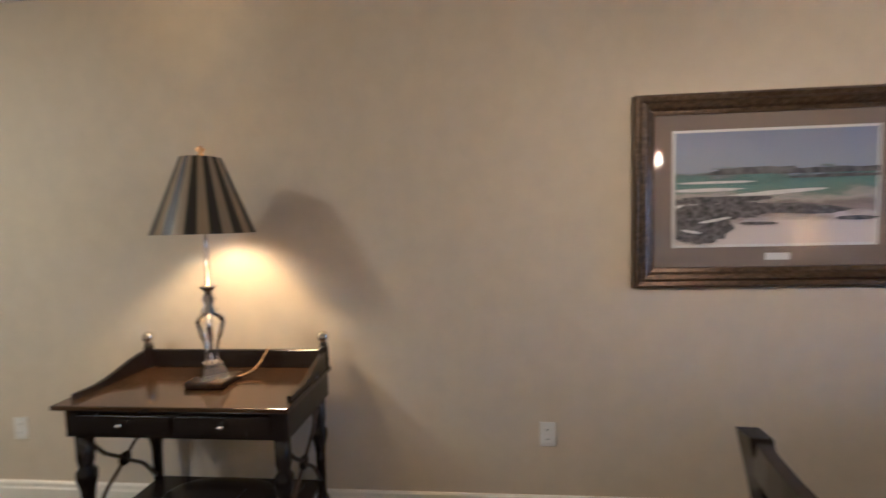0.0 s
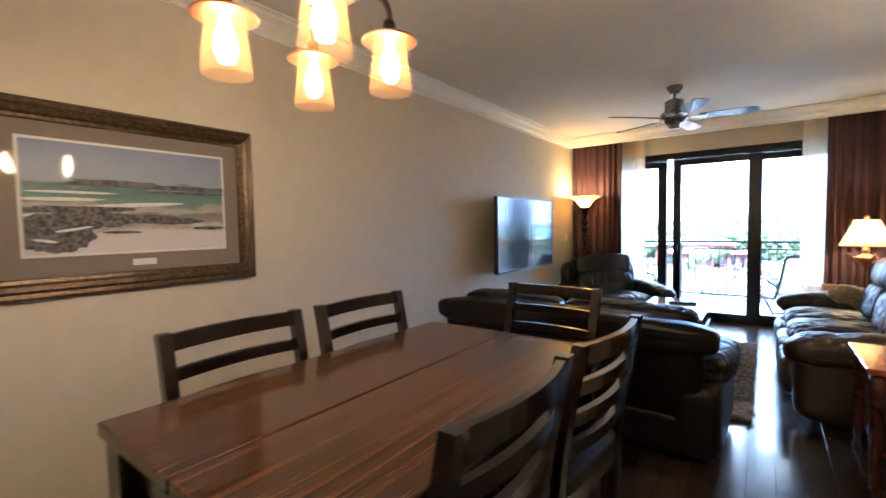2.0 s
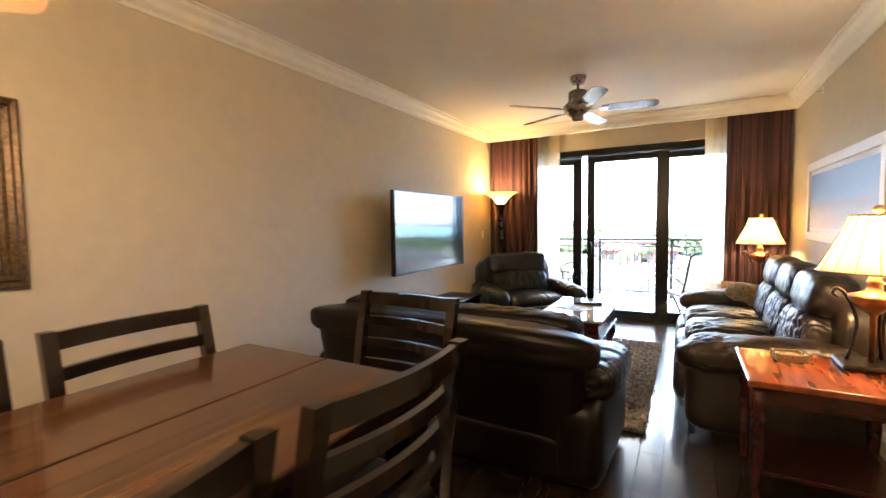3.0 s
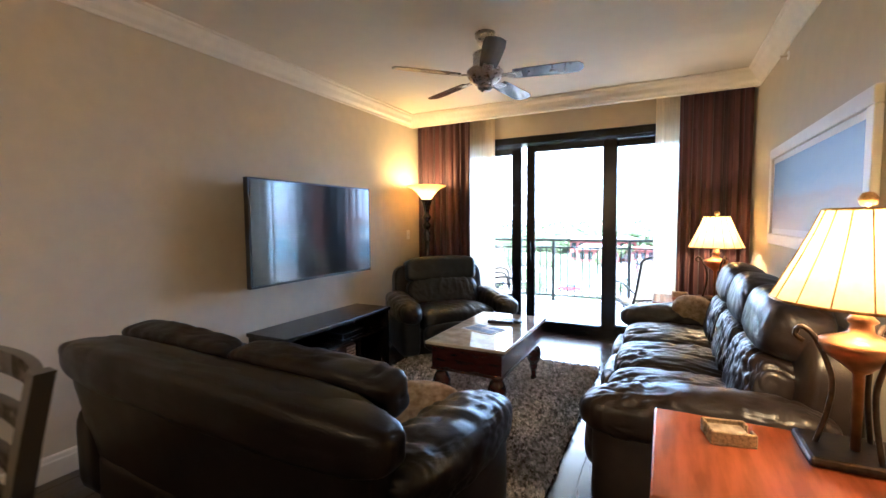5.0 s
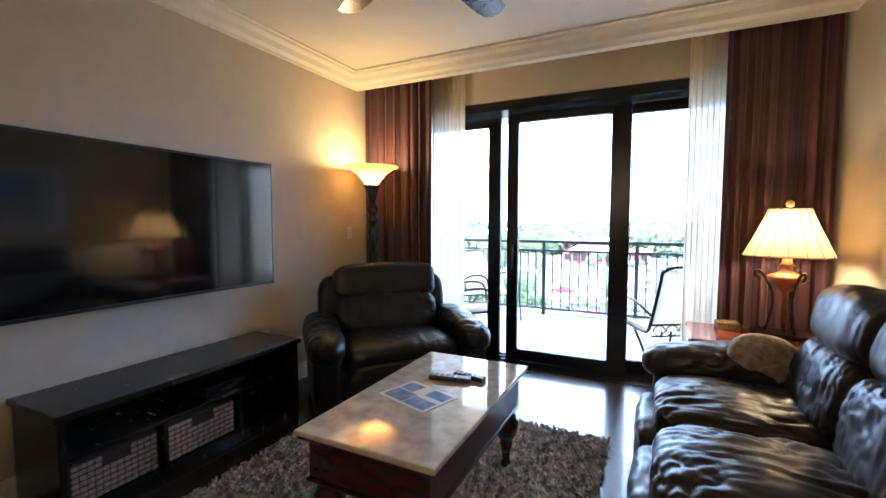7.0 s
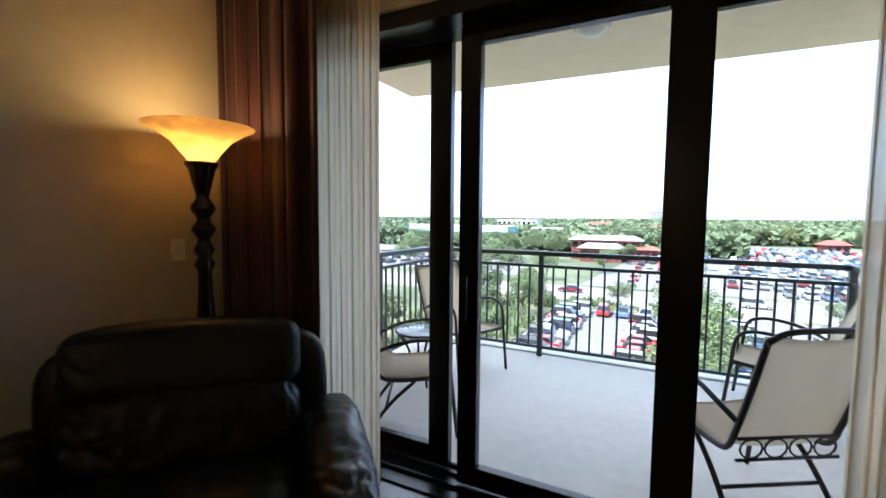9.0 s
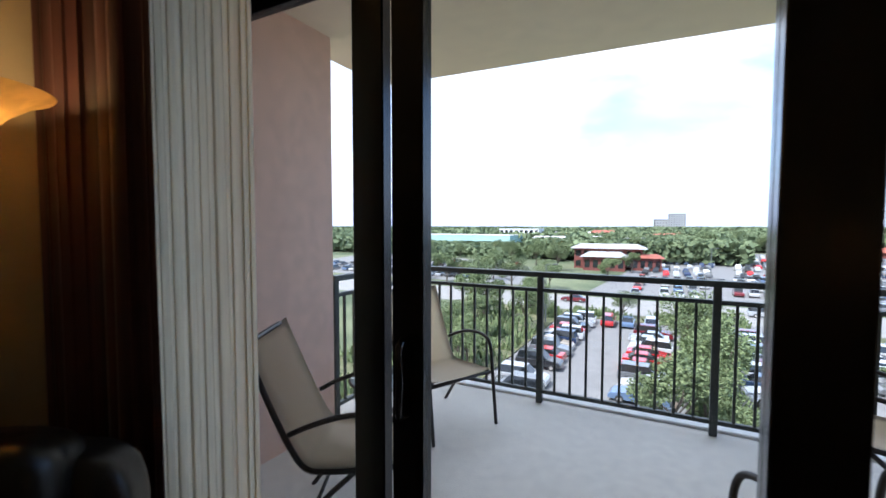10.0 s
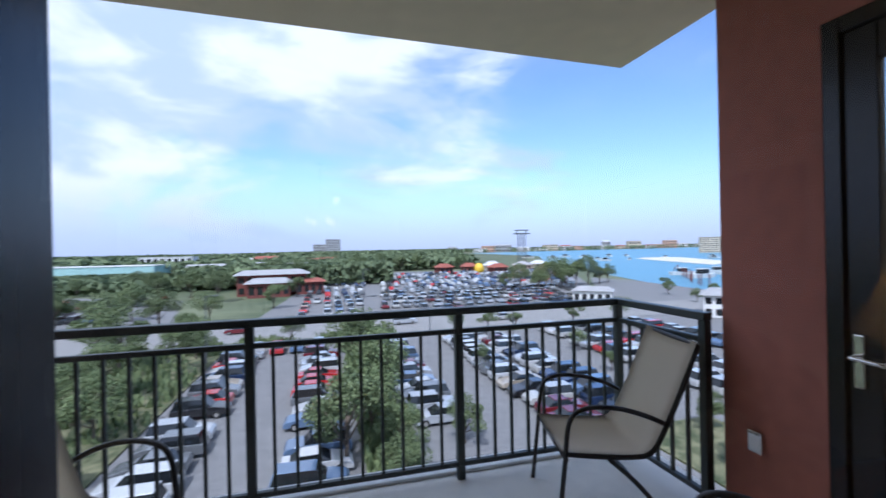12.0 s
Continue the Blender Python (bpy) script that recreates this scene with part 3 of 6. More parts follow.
# ---- things: dining ----
def dining_chair(name_label, m, group="counter chairs round the dining table"):
    """Counter-height ladder-back chair; front is -y, back at +y; seat 0.62 m."""
    t = thing("dining_chair", name_label, "chair", group, "", m)
    w, d, sh, h = 0.235, 0.22, 0.62, 1.062
    for sx in (-1, 1):
        part("leg", B(sx * w - 0.02, sx * w + 0.02, -d - 0.02, -d + 0.02, 0, sh - 0.03, 0.004), M_espresso, t)
        b = bmesh.new()
        for i in range(9):
            z0, z1 = i * h / 9, (i + 1) * h / 9
            f = lambda z: d + (0.0 if z < sh else 0.075 * ((z - sh) / (h - sh)) ** 1.3)
            vs = [b.verts.new((sx * w + dx, f(z) + dy, z)) for z in (z0, z1) for dx, dy in ((-0.02, -0.018), (0.02, -0.018), (0.02, 0.018), (-0.02, 0.018))]
            for q in ((0, 1, 5, 4), (1, 2, 6, 5), (2, 3, 7, 6), (3, 0, 4, 7)):
                b.faces.new([vs[k] for k in q])
            if i == 0:
                b.faces.new([vs[k] for k in (3, 2, 1, 0)])
            if i == 8:
                b.faces.new([vs[k] for k in (4, 5, 6, 7)])
        bmesh.ops.remove_doubles(b, verts=b.verts[:], dist=0.0005)
        part("back_post", b, M_espresso, t)
    part("seat", PAD((0, 0, sh - 0.005), (2 * w + 0.06, 2 * d + 0.05, 0.06), 7, 6), M_leather_dark, t, "dark padded seat", True)
    b = bmesh.new()
    box(b, -w + 0.02, w - 0.02, -d - 0.012, -d + 0.012, sh - 0.10, sh - 0.03, 0.003)
    box(b, -w + 0.02, w - 0.02, d - 0.012, d + 0.012, sh - 0.10, sh - 0.03, 0.003)
    box(b, -w - 0.012, -w + 0.012, -d + 0.02, d - 0.02, sh - 0.10, sh - 0.03, 0.003)
    box(b, w - 0.012, w + 0.012, -d + 0.02, d - 0.02, sh - 0.10, sh - 0.03, 0.003)
    part("seat_rail", b, M_espresso, t)
    for zz, hh in ((1.030, 0.055), (0.930, 0.040), (0.835, 0.038), (0.745, 0.038)):
        b = bmesh.new()
        yb = d + 0.075 * ((zz - sh) / (h - sh)) ** 1.3
        n = 8
        for i in range(n):
            xa, xb = -w + 0.018 + (2 * w - 0.036) * i / n, -w + 0.018 + (2 * w - 0.036) * (i + 1) / n
            fa, fb_ = (yb + 0.035 * (1 - (x / w) ** 2) for x in (xa, xb))
            vs = [b.verts.new(p) for p in ((xa, fa - 0.01, zz - hh / 2), (xb, fb_ - 0.01, zz - hh / 2), (xb, fb_ + 0.012, zz - hh / 2), (xa, fa + 0.012, zz - hh / 2), (xa, fa - 0.01, zz + hh / 2), (xb, fb_ - 0.01, zz + hh / 2), (xb, fb_ + 0.012, zz + hh / 2), (xa, fa + 0.012, zz + hh / 2))]
            for q in ((0, 1, 5, 4), (2, 3, 7, 6), (4, 5, 6, 7), (3, 2, 1, 0)):
                b.faces.new([vs[k] for k in q])
            if i == 0:
                b.faces.new([vs[k] for k in (3, 0, 4, 7)])
            if i == n - 1:
                b.faces.new([vs[k] for k in (1, 2, 6, 5)])
        part("back_slat", b, M_espresso, t)
    b = bmesh.new()
    box(b, -w + 0.02, w - 0.02, -d - 0.01, -d + 0.01, 0.18, 0.22, 0.003)
    part("footrest", b, M_espresso, t)
    for sx in (-1, 1):
        part("stretcher", B(sx * w - 0.01, sx * w + 0.01, -d + 0.02, d - 0.018, 0.25, 0.285, 0.003), M_espresso, t)
    return t


chair = dining_chair("espresso wooden ladder-back counter chair at the table", pose(1.235, 2.975, 0, 0, 0, 90))
copy_thing(chair, pose(1.245, 3.56, 0, 0, 0, 90))
copy_thing(chair, pose(1.775, 3.585, 0, 0, 0, -94))
copy_thing(chair, pose(1.755, 2.98, 0, 0, 0, -90))
copy_thing(chair, pose(1.53, 4.06, 0, 0, 0, -3))
copy_thing(chair, pose(1.50, 2.465, 0, 0, 0, 178))

tb = thing("dining_table", "counter-height dining table with striped dark wood top", "table")
TX0, TX1, TY0, TY1, TZ = 1.107, 1.955, 2.522, 3.886, 0.909
part("tabletop", B(TX0, 1.527, TY0, TY1, TZ - 0.038, TZ, 0.006, 2), M_tabletop, tb, "striped reddish-brown wood leaf")
part("tabletop", B(1.5295, TX1, TY0, TY1, TZ - 0.038, TZ, 0.006, 2), M_tabletop, tb, "striped reddish-brown wood leaf")
b = bmesh.new()
for x0, x1, y0, y1 in ((TX0 + 0.05, TX1 - 0.05, TY0 + 0.045, TY0 + 0.07), (TX0 + 0.05, TX1 - 0.05, TY1 - 0.07, TY1 - 0.045), (TX0 + 0.045, TX0 + 0.07, TY0 + 0.07, TY1 - 0.07), (TX1 - 0.07, TX1 - 0.045, TY0 + 0.07, TY1 - 0.07)):
    box(b, x0, x1, y0, y1, TZ - 0.15, TZ - 0.039, 0.003)
part("apron", b, M_espresso, tb)
for x in (TX0 + 0.06, TX1 - 0.06):
    for y in (TY0 + 0.06, TY1 - 0.06):
        part("leg", B(x - 0.048, x + 0.048, y - 0.048, y + 0.048, 0, TZ - 0.04, 0.006), M_espresso, tb)

# chandelier
ch = thing("chandelier", "bronze four-arm chandelier with amber glass jars, lit", "chandelier")
CX, CY, CZ = 1.505, 2.92, 2.00
b = bmesh.new()
lathe(b, [(0.0, CZ - 0.06), (0.012, CZ - 0.055), (0.020, CZ - 0.04), (0.012, CZ - 0.02), (0.030, CZ), (0.030, CZ + 0.03), (0.012, CZ + 0.05), (0.009, CE - 0.03), (0.009, CE - 0.03)], (CX, CY), 14)
part("stem", b, M_bronze, ch, "", True)
part("canopy", lathe(bmesh.new(), [(0.0, CE - 0.035), (0.045, CE - 0.03), (0.062, CE - 0.012), (0.065, CE - 0.001)], (CX, CY), 20), M_bronze, ch, "", True)
for bx, by in BULBS:
    dx, dy = bx - CX, by - CY
    b = bmesh.new()
    tube(b, arc([(CX + dx * 0.08, CY + dy * 0.08, CZ + 0.01), (CX + dx * 0.5, CY + dy * 0.5, CZ + 0.012), (CX + dx * 0.88, CY + dy * 0.88, CZ + 0.005), (bx, by, CZ - 0.03), (bx, by, CZ - 0.07)], 5), 0.0085, 8)
    arm = part("arm", b, M_bronze, ch, "", True)
    part("socket", lathe(bmesh.new(), [(0.012, CZ - 0.05), (0.018, CZ - 0.06), (0.018, CZ - 0.078), (0.026, CZ - 0.082), (0.026, CZ - 0.092)], (bx, by), 14), M_bronze, arm, "", True)
    part("cap", lathe(bmesh.new(), [(0.02, CZ - 0.088), (0.045, CZ - 0.092), (0.072, CZ - 0.103), (0.076, CZ - 0.109), (0.072, CZ - 0.111), (0.03, CZ - 0.104)], (bx, by), 24), M_copper, arm, "copper-coloured disc cap", True)
    j = shell(bmesh.new(), [(0.044, CZ - 0.106), (0.048, CZ - 0.14), (0.054, CZ - 0.19), (0.0595, CZ - 0.235), (0.057, CZ - 0.248)], (bx, by), 20, 0.003)
    part("glass_jar", j, M_jar, arm, "clear amber-tinted glass jar", True).visible_shadow = False
    part("bulb", lathe(bmesh.new(), [(0.010, CZ - 0.108), (0.012, CZ - 0.125), (0.024, CZ - 0.165), (0.026, CZ - 0.185), (0.016, CZ - 0.215), (0.0, CZ - 0.222)], (bx, by), 14), M_bulb, arm, "glowing filament bulb", True).visible_shadow = False


# ---- pictures ----
def flat(bm, x, y0, y1, z0, z1, d=0.004):
    return box(bm, x - d, x, y0, y1, z0, z1) if x > 1 else box(bm, x, x + d, y0, y1, z0, z1)


pc = thing("framed_picture", "framed coastal print in a carved brown-gold frame", "picture")
PY0, PY1, PZ0, PZ1 = 2.413, 3.576, 1.107, 1.939
FPROF = [(0.0, 0.0), (0.028, 0.0), (0.040, 0.012), (0.034, 0.028), (0.044, 0.040), (0.036, 0.060), (0.024, 0.070), (0.020, 0.085), (0.012, 0.088), (0.0, 0.088)]


def frame_side(bm, a, c, into):
    """One mitred side: a, c outer corners (y, z); into the inward way."""
    va, vc = [], []
    dy, dz = (c[0] - a[0]), (c[1] - a[1])
    ln = math.hypot(dy, dz)
    ty, tz = dy / ln, dz / ln
    for o, k in FPROF:
        va.append(bm.verts.new((0.002 + o, a[0] + into[0] * k + ty * k, a[1] + into[1] * k + tz * k)))
        vc.append(bm.verts.new((0.002 + o, c[0] + into[0] * k - ty * k, c[1] + into[1] * k - tz * k)))
    n = len(FPROF)
    for i in range(n):
        bm.faces.new((va[i], va[(i + 1) % n], vc[(i + 1) % n], vc[i]))
    bm.faces.new(va[::-1])
    bm.faces.new(vc)
    bmesh.ops.recalc_face_normals(bm, faces=bm.faces[:])
    return bm


for a, c, into in (((PY0, PZ0), (PY1, PZ0), (0, 1)), ((PY0, PZ1), (PY1, PZ1), (0, -1)), ((PY0, PZ0), (PY0, PZ1), (1, 0)), ((PY1, PZ0), (PY1, PZ1), (-1, 0))):
    part("frame_side", frame_side(bmesh.new(), a, c, into), M_frame, pc, "carved brown-gold moulding")
bead = PAD((0, 0, 0), (0.016, 0.012, 0.012), 2.2, 2)
BEAD = mesh_of("bead", bead, M_nickel, True)
for i in range(44):
    for y in (PY0 + 0.014, PY1 - 0.014):
        o = new("bead", BEAD)
        o.location, o.parent = (0.030, y, PZ0 + 0.018 + (PZ1 - PZ0 - 0.036) * i / 43), pc
part("mat_board", B(0.004, 0.010, PY0 + 0.085, PY1 - 0.085, PZ0 + 0.085, PZ1 - 0.085), M_matboard, pc, "grey-brown mat board")
IY0, IY1, IZ0, IZ1 = PY0 + 0.175, PY1 - 0.175, PZ0 + 0.185, PZ1 - 0.165
part("white_margin", B(0.0104, 0.0124, IY0 - 0.012, IY1 + 0.012, IZ0 - 0.012, IZ1 + 0.012), M_ceramic, pc, "white paper margin")
part("print", B(0.0128, 0.0146, IY0, IY1, IZ0, IZ1), M_seaprint, pc, "coastal print of sea, rocks and white sand")
mo = random.Random(8)
for u, v, ru, rv, tilt, m in ((0.42, 0.62, 0.30, 0.065, 0.0, M_printhill), (0.82, 0.615, 0.34, 0.050, 0.0, M_printhill), (0.84, 0.575, 0.30, 0.030, 0.0, M_printhill), (0.20, 0.555, 0.19, 0.012, 0.0, M_printfoam), (0.16, 0.49, 0.17, 0.016, 0.02, M_printfoam),
                              (0.50, 0.455, 0.23, 0.018, 0.10, M_printfoam), (0.22, 0.40, 0.26, 0.030, 0.02, M_printdark), (0.07, 0.35, 0.10, 0.014, 0.05, M_printfoam), (0.12, 0.14, 0.16, 0.13, 0.0, M_printdark), (0.16, 0.28, 0.19, 0.085, 0.0, M_printdark), (0.33, 0.31, 0.14, 0.075, -0.10, M_printdark), (0.60, 0.31, 0.26, 0.045, -0.10, M_printdark),
                              (0.20, 0.22, 0.08, 0.012, 0.3, M_printfoam), (0.08, 0.12, 0.05, 0.012, -0.3, M_printfoam), (0.42, 0.185, 0.09, 0.014, 0.0, M_printdark), (0.90, 0.215, 0.10, 0.020, 0.0, M_printdark)):
    b = bmesh.new()
    vs = []
    for k in range(36):
        q = 2 * math.pi * k / 36
        g = 1 + mo.uniform(-0.14, 0.14)
        vz = v + rv * math.sin(q) * g + tilt * ru * math.cos(q)
        if m is M_printhill:
            vz = max(vz, v)
        vs.append(b.verts.new((0.0149 + 0.00008 * len(pc.children), IY0 + (IY1 - IY0) * min(1, max(0, u + ru * math.cos(q) * g)), IZ0 + (IZ1 - IZ0) * max(0.005, vz))))
    b.faces.new(vs)
    bmesh.ops.triangulate(b, faces=b.faces[:])
    part("print_motif", b, m, pc)
part("name_plate", B(0.0104, 0.0130, 2.965, 3.065, PZ0 + 0.115, PZ0 + 0.145), M_ceramic, pc, "small white title plate")
part("glazing", B(0.0165, 0.0185, PY0 + 0.083, PY1 - 0.083, PZ0 + 0.083, PZ1 - 0.083), M_picglass, pc, "glass").visible_shadow = False

pr = thing("framed_picture", "white-framed pale beach painting above the sofa", "picture")
QY0, QY1, QZ0, QZ1 = 6.21, 8.053, 1.165, 1.866
for nm, y0, y1, z0, z1 in (("frame_side", QY0, QY1, QZ0, QZ0 + 0.075), ("frame_side", QY0, QY1, QZ1 - 0.075, QZ1), ("frame_side", QY0, QY0 + 0.075, QZ0 + 0.075, QZ1 - 0.075), ("frame_side", QY1 - 0.075, QY1, QZ0 + 0.075, QZ1 - 0.075)):
    b = B(RW - 0.034, RW - 0.002, y0, y1, z0, z1, 0.006, 2)
    part(nm, b, M_trim, pr, "white moulded frame")
part("inner_frame", B(RW - 0.018, RW - 0.004, QY0 + 0.0755, QY1 - 0.0755, QZ0 + 0.0755, QZ1 - 0.0755), M_ceramic, pr, "white inner mat")
part("painting", B(RW - 0.021, RW - 0.0185, QY0 + 0.115, QY1 - 0.115, QZ0 + 0.115, QZ1 - 0.115), M_beachprint, pr, "pale blue sky over sand")


def wall_plate(name, y, z, label, kind):
    t = thing(name, label, kind)
    part("plate", B(0.001, 0.008, y - 0.037, y + 0.037, z - 0.058, z + 0.058, 0.003, 2), M_plastic, t)
    if name == "light_switch":
        part("toggle", B(0.008, 0.016, y - 0.006, y + 0.006, z - 0.012, z + 0.014, 0.002), M_plastic, t)
    else:
        for dz in (-0.022, 0.022):
            s = part("socket", B(0.008, 0.0105, y - 0.015, y + 0.015, z + dz - 0.014, z + dz + 0.014, 0.003), M_plastic, t)
            for dy in (-0.006, 0.006):
                part("slot", B(0.0105, 0.0108, y + dy - 0.001, y + dy + 0.001, z + dz - 0.004, z + dz + 0.005), M_blackplastic, s)
    return t


wall_plate("wall_outlet", 2.035, 0.425, "white wall outlet by the side table", "outlet")
wall_plate("wall_outlet", -0.64, 0.41, "white wall outlet past the side table", "outlet")
wall_plate("light_switch", 8.61, 1.187, "white light switch near the curtain", "switch")
wall_plate("wall_outlet", 7.62, 0.42, "white outlet with a black cord", "outlet")

# ---- side table with lamp ----
dk = thing("side_table", "black-brown side table with galleried top and drawers", "side table")
AX0, AX1, AY0, AY1, AZ = 0.05, 0.50, 0.13, 1.03, 0.76
part("tabletop", B(AX0, AX1 + 0.02, AY0 - 0.03, AY1 + 0.005, AZ - 0.02, AZ, 0.005, 2), M_deskbrown, dk, "polished brown wooden top")
b = bmesh.new()
box(b, AX0 + 0.01, AX1 - 0.01, AY0, AY1 - 0.01, AZ - 0.135, AZ - 0.021, 0.003)
part("apron", b, M_black_wood, dk)
part("back_gallery", B(AX0 + 0.012, AX0 + 0.03, AY0 + 0.03, AY1 - 0.03, AZ, AZ + 0.085, 0.004), M_black_wood, dk)
for y in (AY0 + 0.004, AY1 - 0.022):
    b = bmesh.new()
    n = 8
    for i in range(n):
        xa, xb = AX0 + 0.03 + 0.38 * i / n, AX0 + 0.03 + 0.38 * (i + 1) / n
        za, zb = (0.085 - 0.062 * (0.5 - 0.5 * math.cos(math.pi * min(1, k / n * 1.25))) for k in (i, i + 1))
        vs = [b.verts.new(p) for p in ((xa, y, AZ), (xb, y, AZ), (xb, y + 0.018, AZ), (xa, y + 0.018, AZ), (xa, y, AZ + za), (xb, y, AZ + zb), (xb, y + 0.018, AZ + zb), (xa, y + 0.018, AZ + za))]
        for q in ((0, 1, 5, 4), (2, 3, 7, 6), (4, 5, 6, 7)):
            b.faces.new([vs[k] for k in q])
        if i == n - 1:
            b.faces.new([vs[k] for k in (1, 2, 6, 5)])
    bmesh.ops.remove_doubles(b, verts=b.verts[:], dist=0.0005)
    part("side_gallery", b, M_black_wood, dk)
for y in (AY0 + 0.02, AY1 - 0.02):
    ps = part("corner_post", lathe(bmesh.new(), [(0.022, AZ), (0.022, AZ + 0.10), (0.016, AZ + 0.105), (0.020, AZ + 0.115)], (AX0 + 0.025, y), 12), M_black_wood, dk)
    part("finial", lathe(bmesh.new(), [(0.018, AZ + 0.112), (0.013, AZ + 0.118), (0.022, AZ + 0.128), (0.027, AZ + 0.145), (0.022, AZ + 0.162), (0.009, AZ + 0.17), (0, AZ + 0.172)], (AX0 + 0.025, y), 16), M_silver, ps, "silver ball finial", True)
LEG = [(0.026, 0.0), (0.028, 0.05), (0.020, 0.07), (0.030, 0.10), (0.034, 0.14), (0.022, 0.17), (0.020, 0.20), (0.022, 0.36), (0.026, 0.40), (0.036, 0.44), (0.036, 0.47), (0.024, 0.49), (0.030, 0.52), (0.030, 0.626)]
for x in (AX0 + 0.04, AX1 - 0.045):
    for y in (AY0 + 0.04, AY1 - 0.05):
        part("leg", lathe(bmesh.new(), LEG, (x, y), 16), M_black_wood, dk, "turned leg", True)
for y0, y1 in ((AY0 + 0.06, 0.565), (0.595, AY1 - 0.07)):
    dr = part("drawer", B(AX1 - 0.011, AX1 + 0.003, y0, y1, AZ - 0.115, AZ - 0.04, 0.004), M_black_wood, dk)
    part("knob", PAD((AX1 + 0.016, (y0 + y1) / 2, AZ - 0.075), (0.026, 0.030, 0.022), 2.5, 4), M_silver, dr, "silver knob", True)
for y in (AY0 + 0.04, AY1 - 0.05):
    b = bmesh.new()
    xm = (AX0 + AX1) / 2
    for s in (-1, 1):
        tube(b, arc([(xm + s * 0.17, y, 0.60), (xm + s * 0.10, y, 0.50), (xm + s * 0.015, y, 0.42), (xm + s * 0.10, y, 0.34), (xm + s * 0.17, y, 0.24)], 5), 0.008, 6)
    part("scroll_brace", b, M_bronze, dk, "curved metal side brace", True)
    part("brace_rosette", PAD((xm, y, 0.42), (0.06, 0.03, 0.06), 2.4, 4), M_black_wood, dk, "", True)
b = bmesh.new()
box(b, AX0 + 0.03, AX1 - 0.03, AY0 + 0.04, AY1 - 0.05, 0.20, 0.225, 0.004)
pad(b, ((AX0 + AX1) / 2, (AY0 + AY1) / 2, 0.245), (0.30, 0.5, 0.06), 2.6, 6)
part("lower_shelf", b, M_black_wood, dk)

dl = thing("table_lamp", "silver candlestick lamp with striped black-gold shade, lit", "lamp")
LX, LY = 0.275, 0.60
part("base", B(LX - 0.075, LX + 0.075, LY - 0.085, LY + 0.085, AZ + 0.001, AZ + 0.028, 0.008, 2), M_bronze, dl)
b = bmesh.new()
lathe(b, [(0.075, AZ + 0.028), (0.068, AZ + 0.05), (0.050, AZ + 0.075), (0.046, AZ + 0.09)], (LX, LY), 4)
part("plinth", b, M_silver, dl, "stepped silver plinth")
for k in range(3):
    a = 2 * math.pi * k / 3 + 0.5
    c, s = math.cos(a), math.sin(a)
    b = tube(bmesh.new(), arc([(LX + 0.028 * c, LY + 0.028 * s, AZ + 0.09), (LX + 0.022 * c, LY + 0.022 * s, AZ + 0.15), (LX + 0.045 * c, LY + 0.045 * s, AZ + 0.23), (LX + 0.052 * c, LY + 0.052 * s, AZ + 0.265), (LX + 0.02 * c, LY + 0.02 * s, AZ + 0.30)], 5), [0.007] * 8 + [0.012] * 13, 8)
    part("leg", b, M_silver, dl, "silver scroll leg", True)
part("stem", lathe(bmesh.new(), [(0.022, AZ + 0.29), (0.034, AZ + 0.31), (0.018, AZ + 0.335), (0.030, AZ + 0.36), (0.014, AZ + 0.39), (0.034, AZ + 0.41), (0.036, AZ + 0.415), (0.010, AZ + 0.42), (0.0085, AZ + 0.68), (0.016, AZ + 0.69), (0.016, AZ + 0.74)], (LX, LY), 16), M_silver, dl, "slender silver stem", True)
part("shade", shell(bmesh.new(), [(0.078, AZ + 0.945), (0.198, AZ + 0.635)], (LX, LY), 40, 0.003), M_stripeshade_r, dl, "tapered black and gold striped shade", True)
b = bmesh.new()
for k in range(3):
    a = 2 * math.pi * k / 3
    tube(b, [(LX, LY, AZ + 0.94), (LX + 0.076 * math.cos(a), LY + 0.076 * math.sin(a), AZ + 0.94)], 0.0015, 5)
tube(b, [(LX, LY, AZ + 0.78), (LX, LY, AZ + 0.95)], 0.002, 5)
part("harp", b, M_silver, dl)
part("finial", lathe(bmesh.new(), [(0.006, AZ + 0.945), (0.016, AZ + 0.955), (0.010, AZ + 0.965), (0.020, AZ + 0.98), (0.006, AZ + 0.995), (0, AZ + 0.997)], (LX, LY), 14), M_gold, dl, "brass finial", True)
part("bulb", lathe(bmesh.new(), [(0.012, AZ + 0.735), (0.022, AZ + 0.765), (0.022, AZ + 0.785), (0.0, AZ + 0.81)], (LX, LY), 12), M_bulb2, dl, "lit bulb", True).visible_shadow = False
b = tube(bmesh.new(), arc([(LX - 0.02, LY + 0.07, AZ + 0.012), (LX - 0.10, LY + 0.13, AZ + 0.03), (0.075, LY + 0.15, AZ + 0.098)], 6), 0.004, 6)
part("cord", b, M_gold, dl, "gold-coloured cord", True)


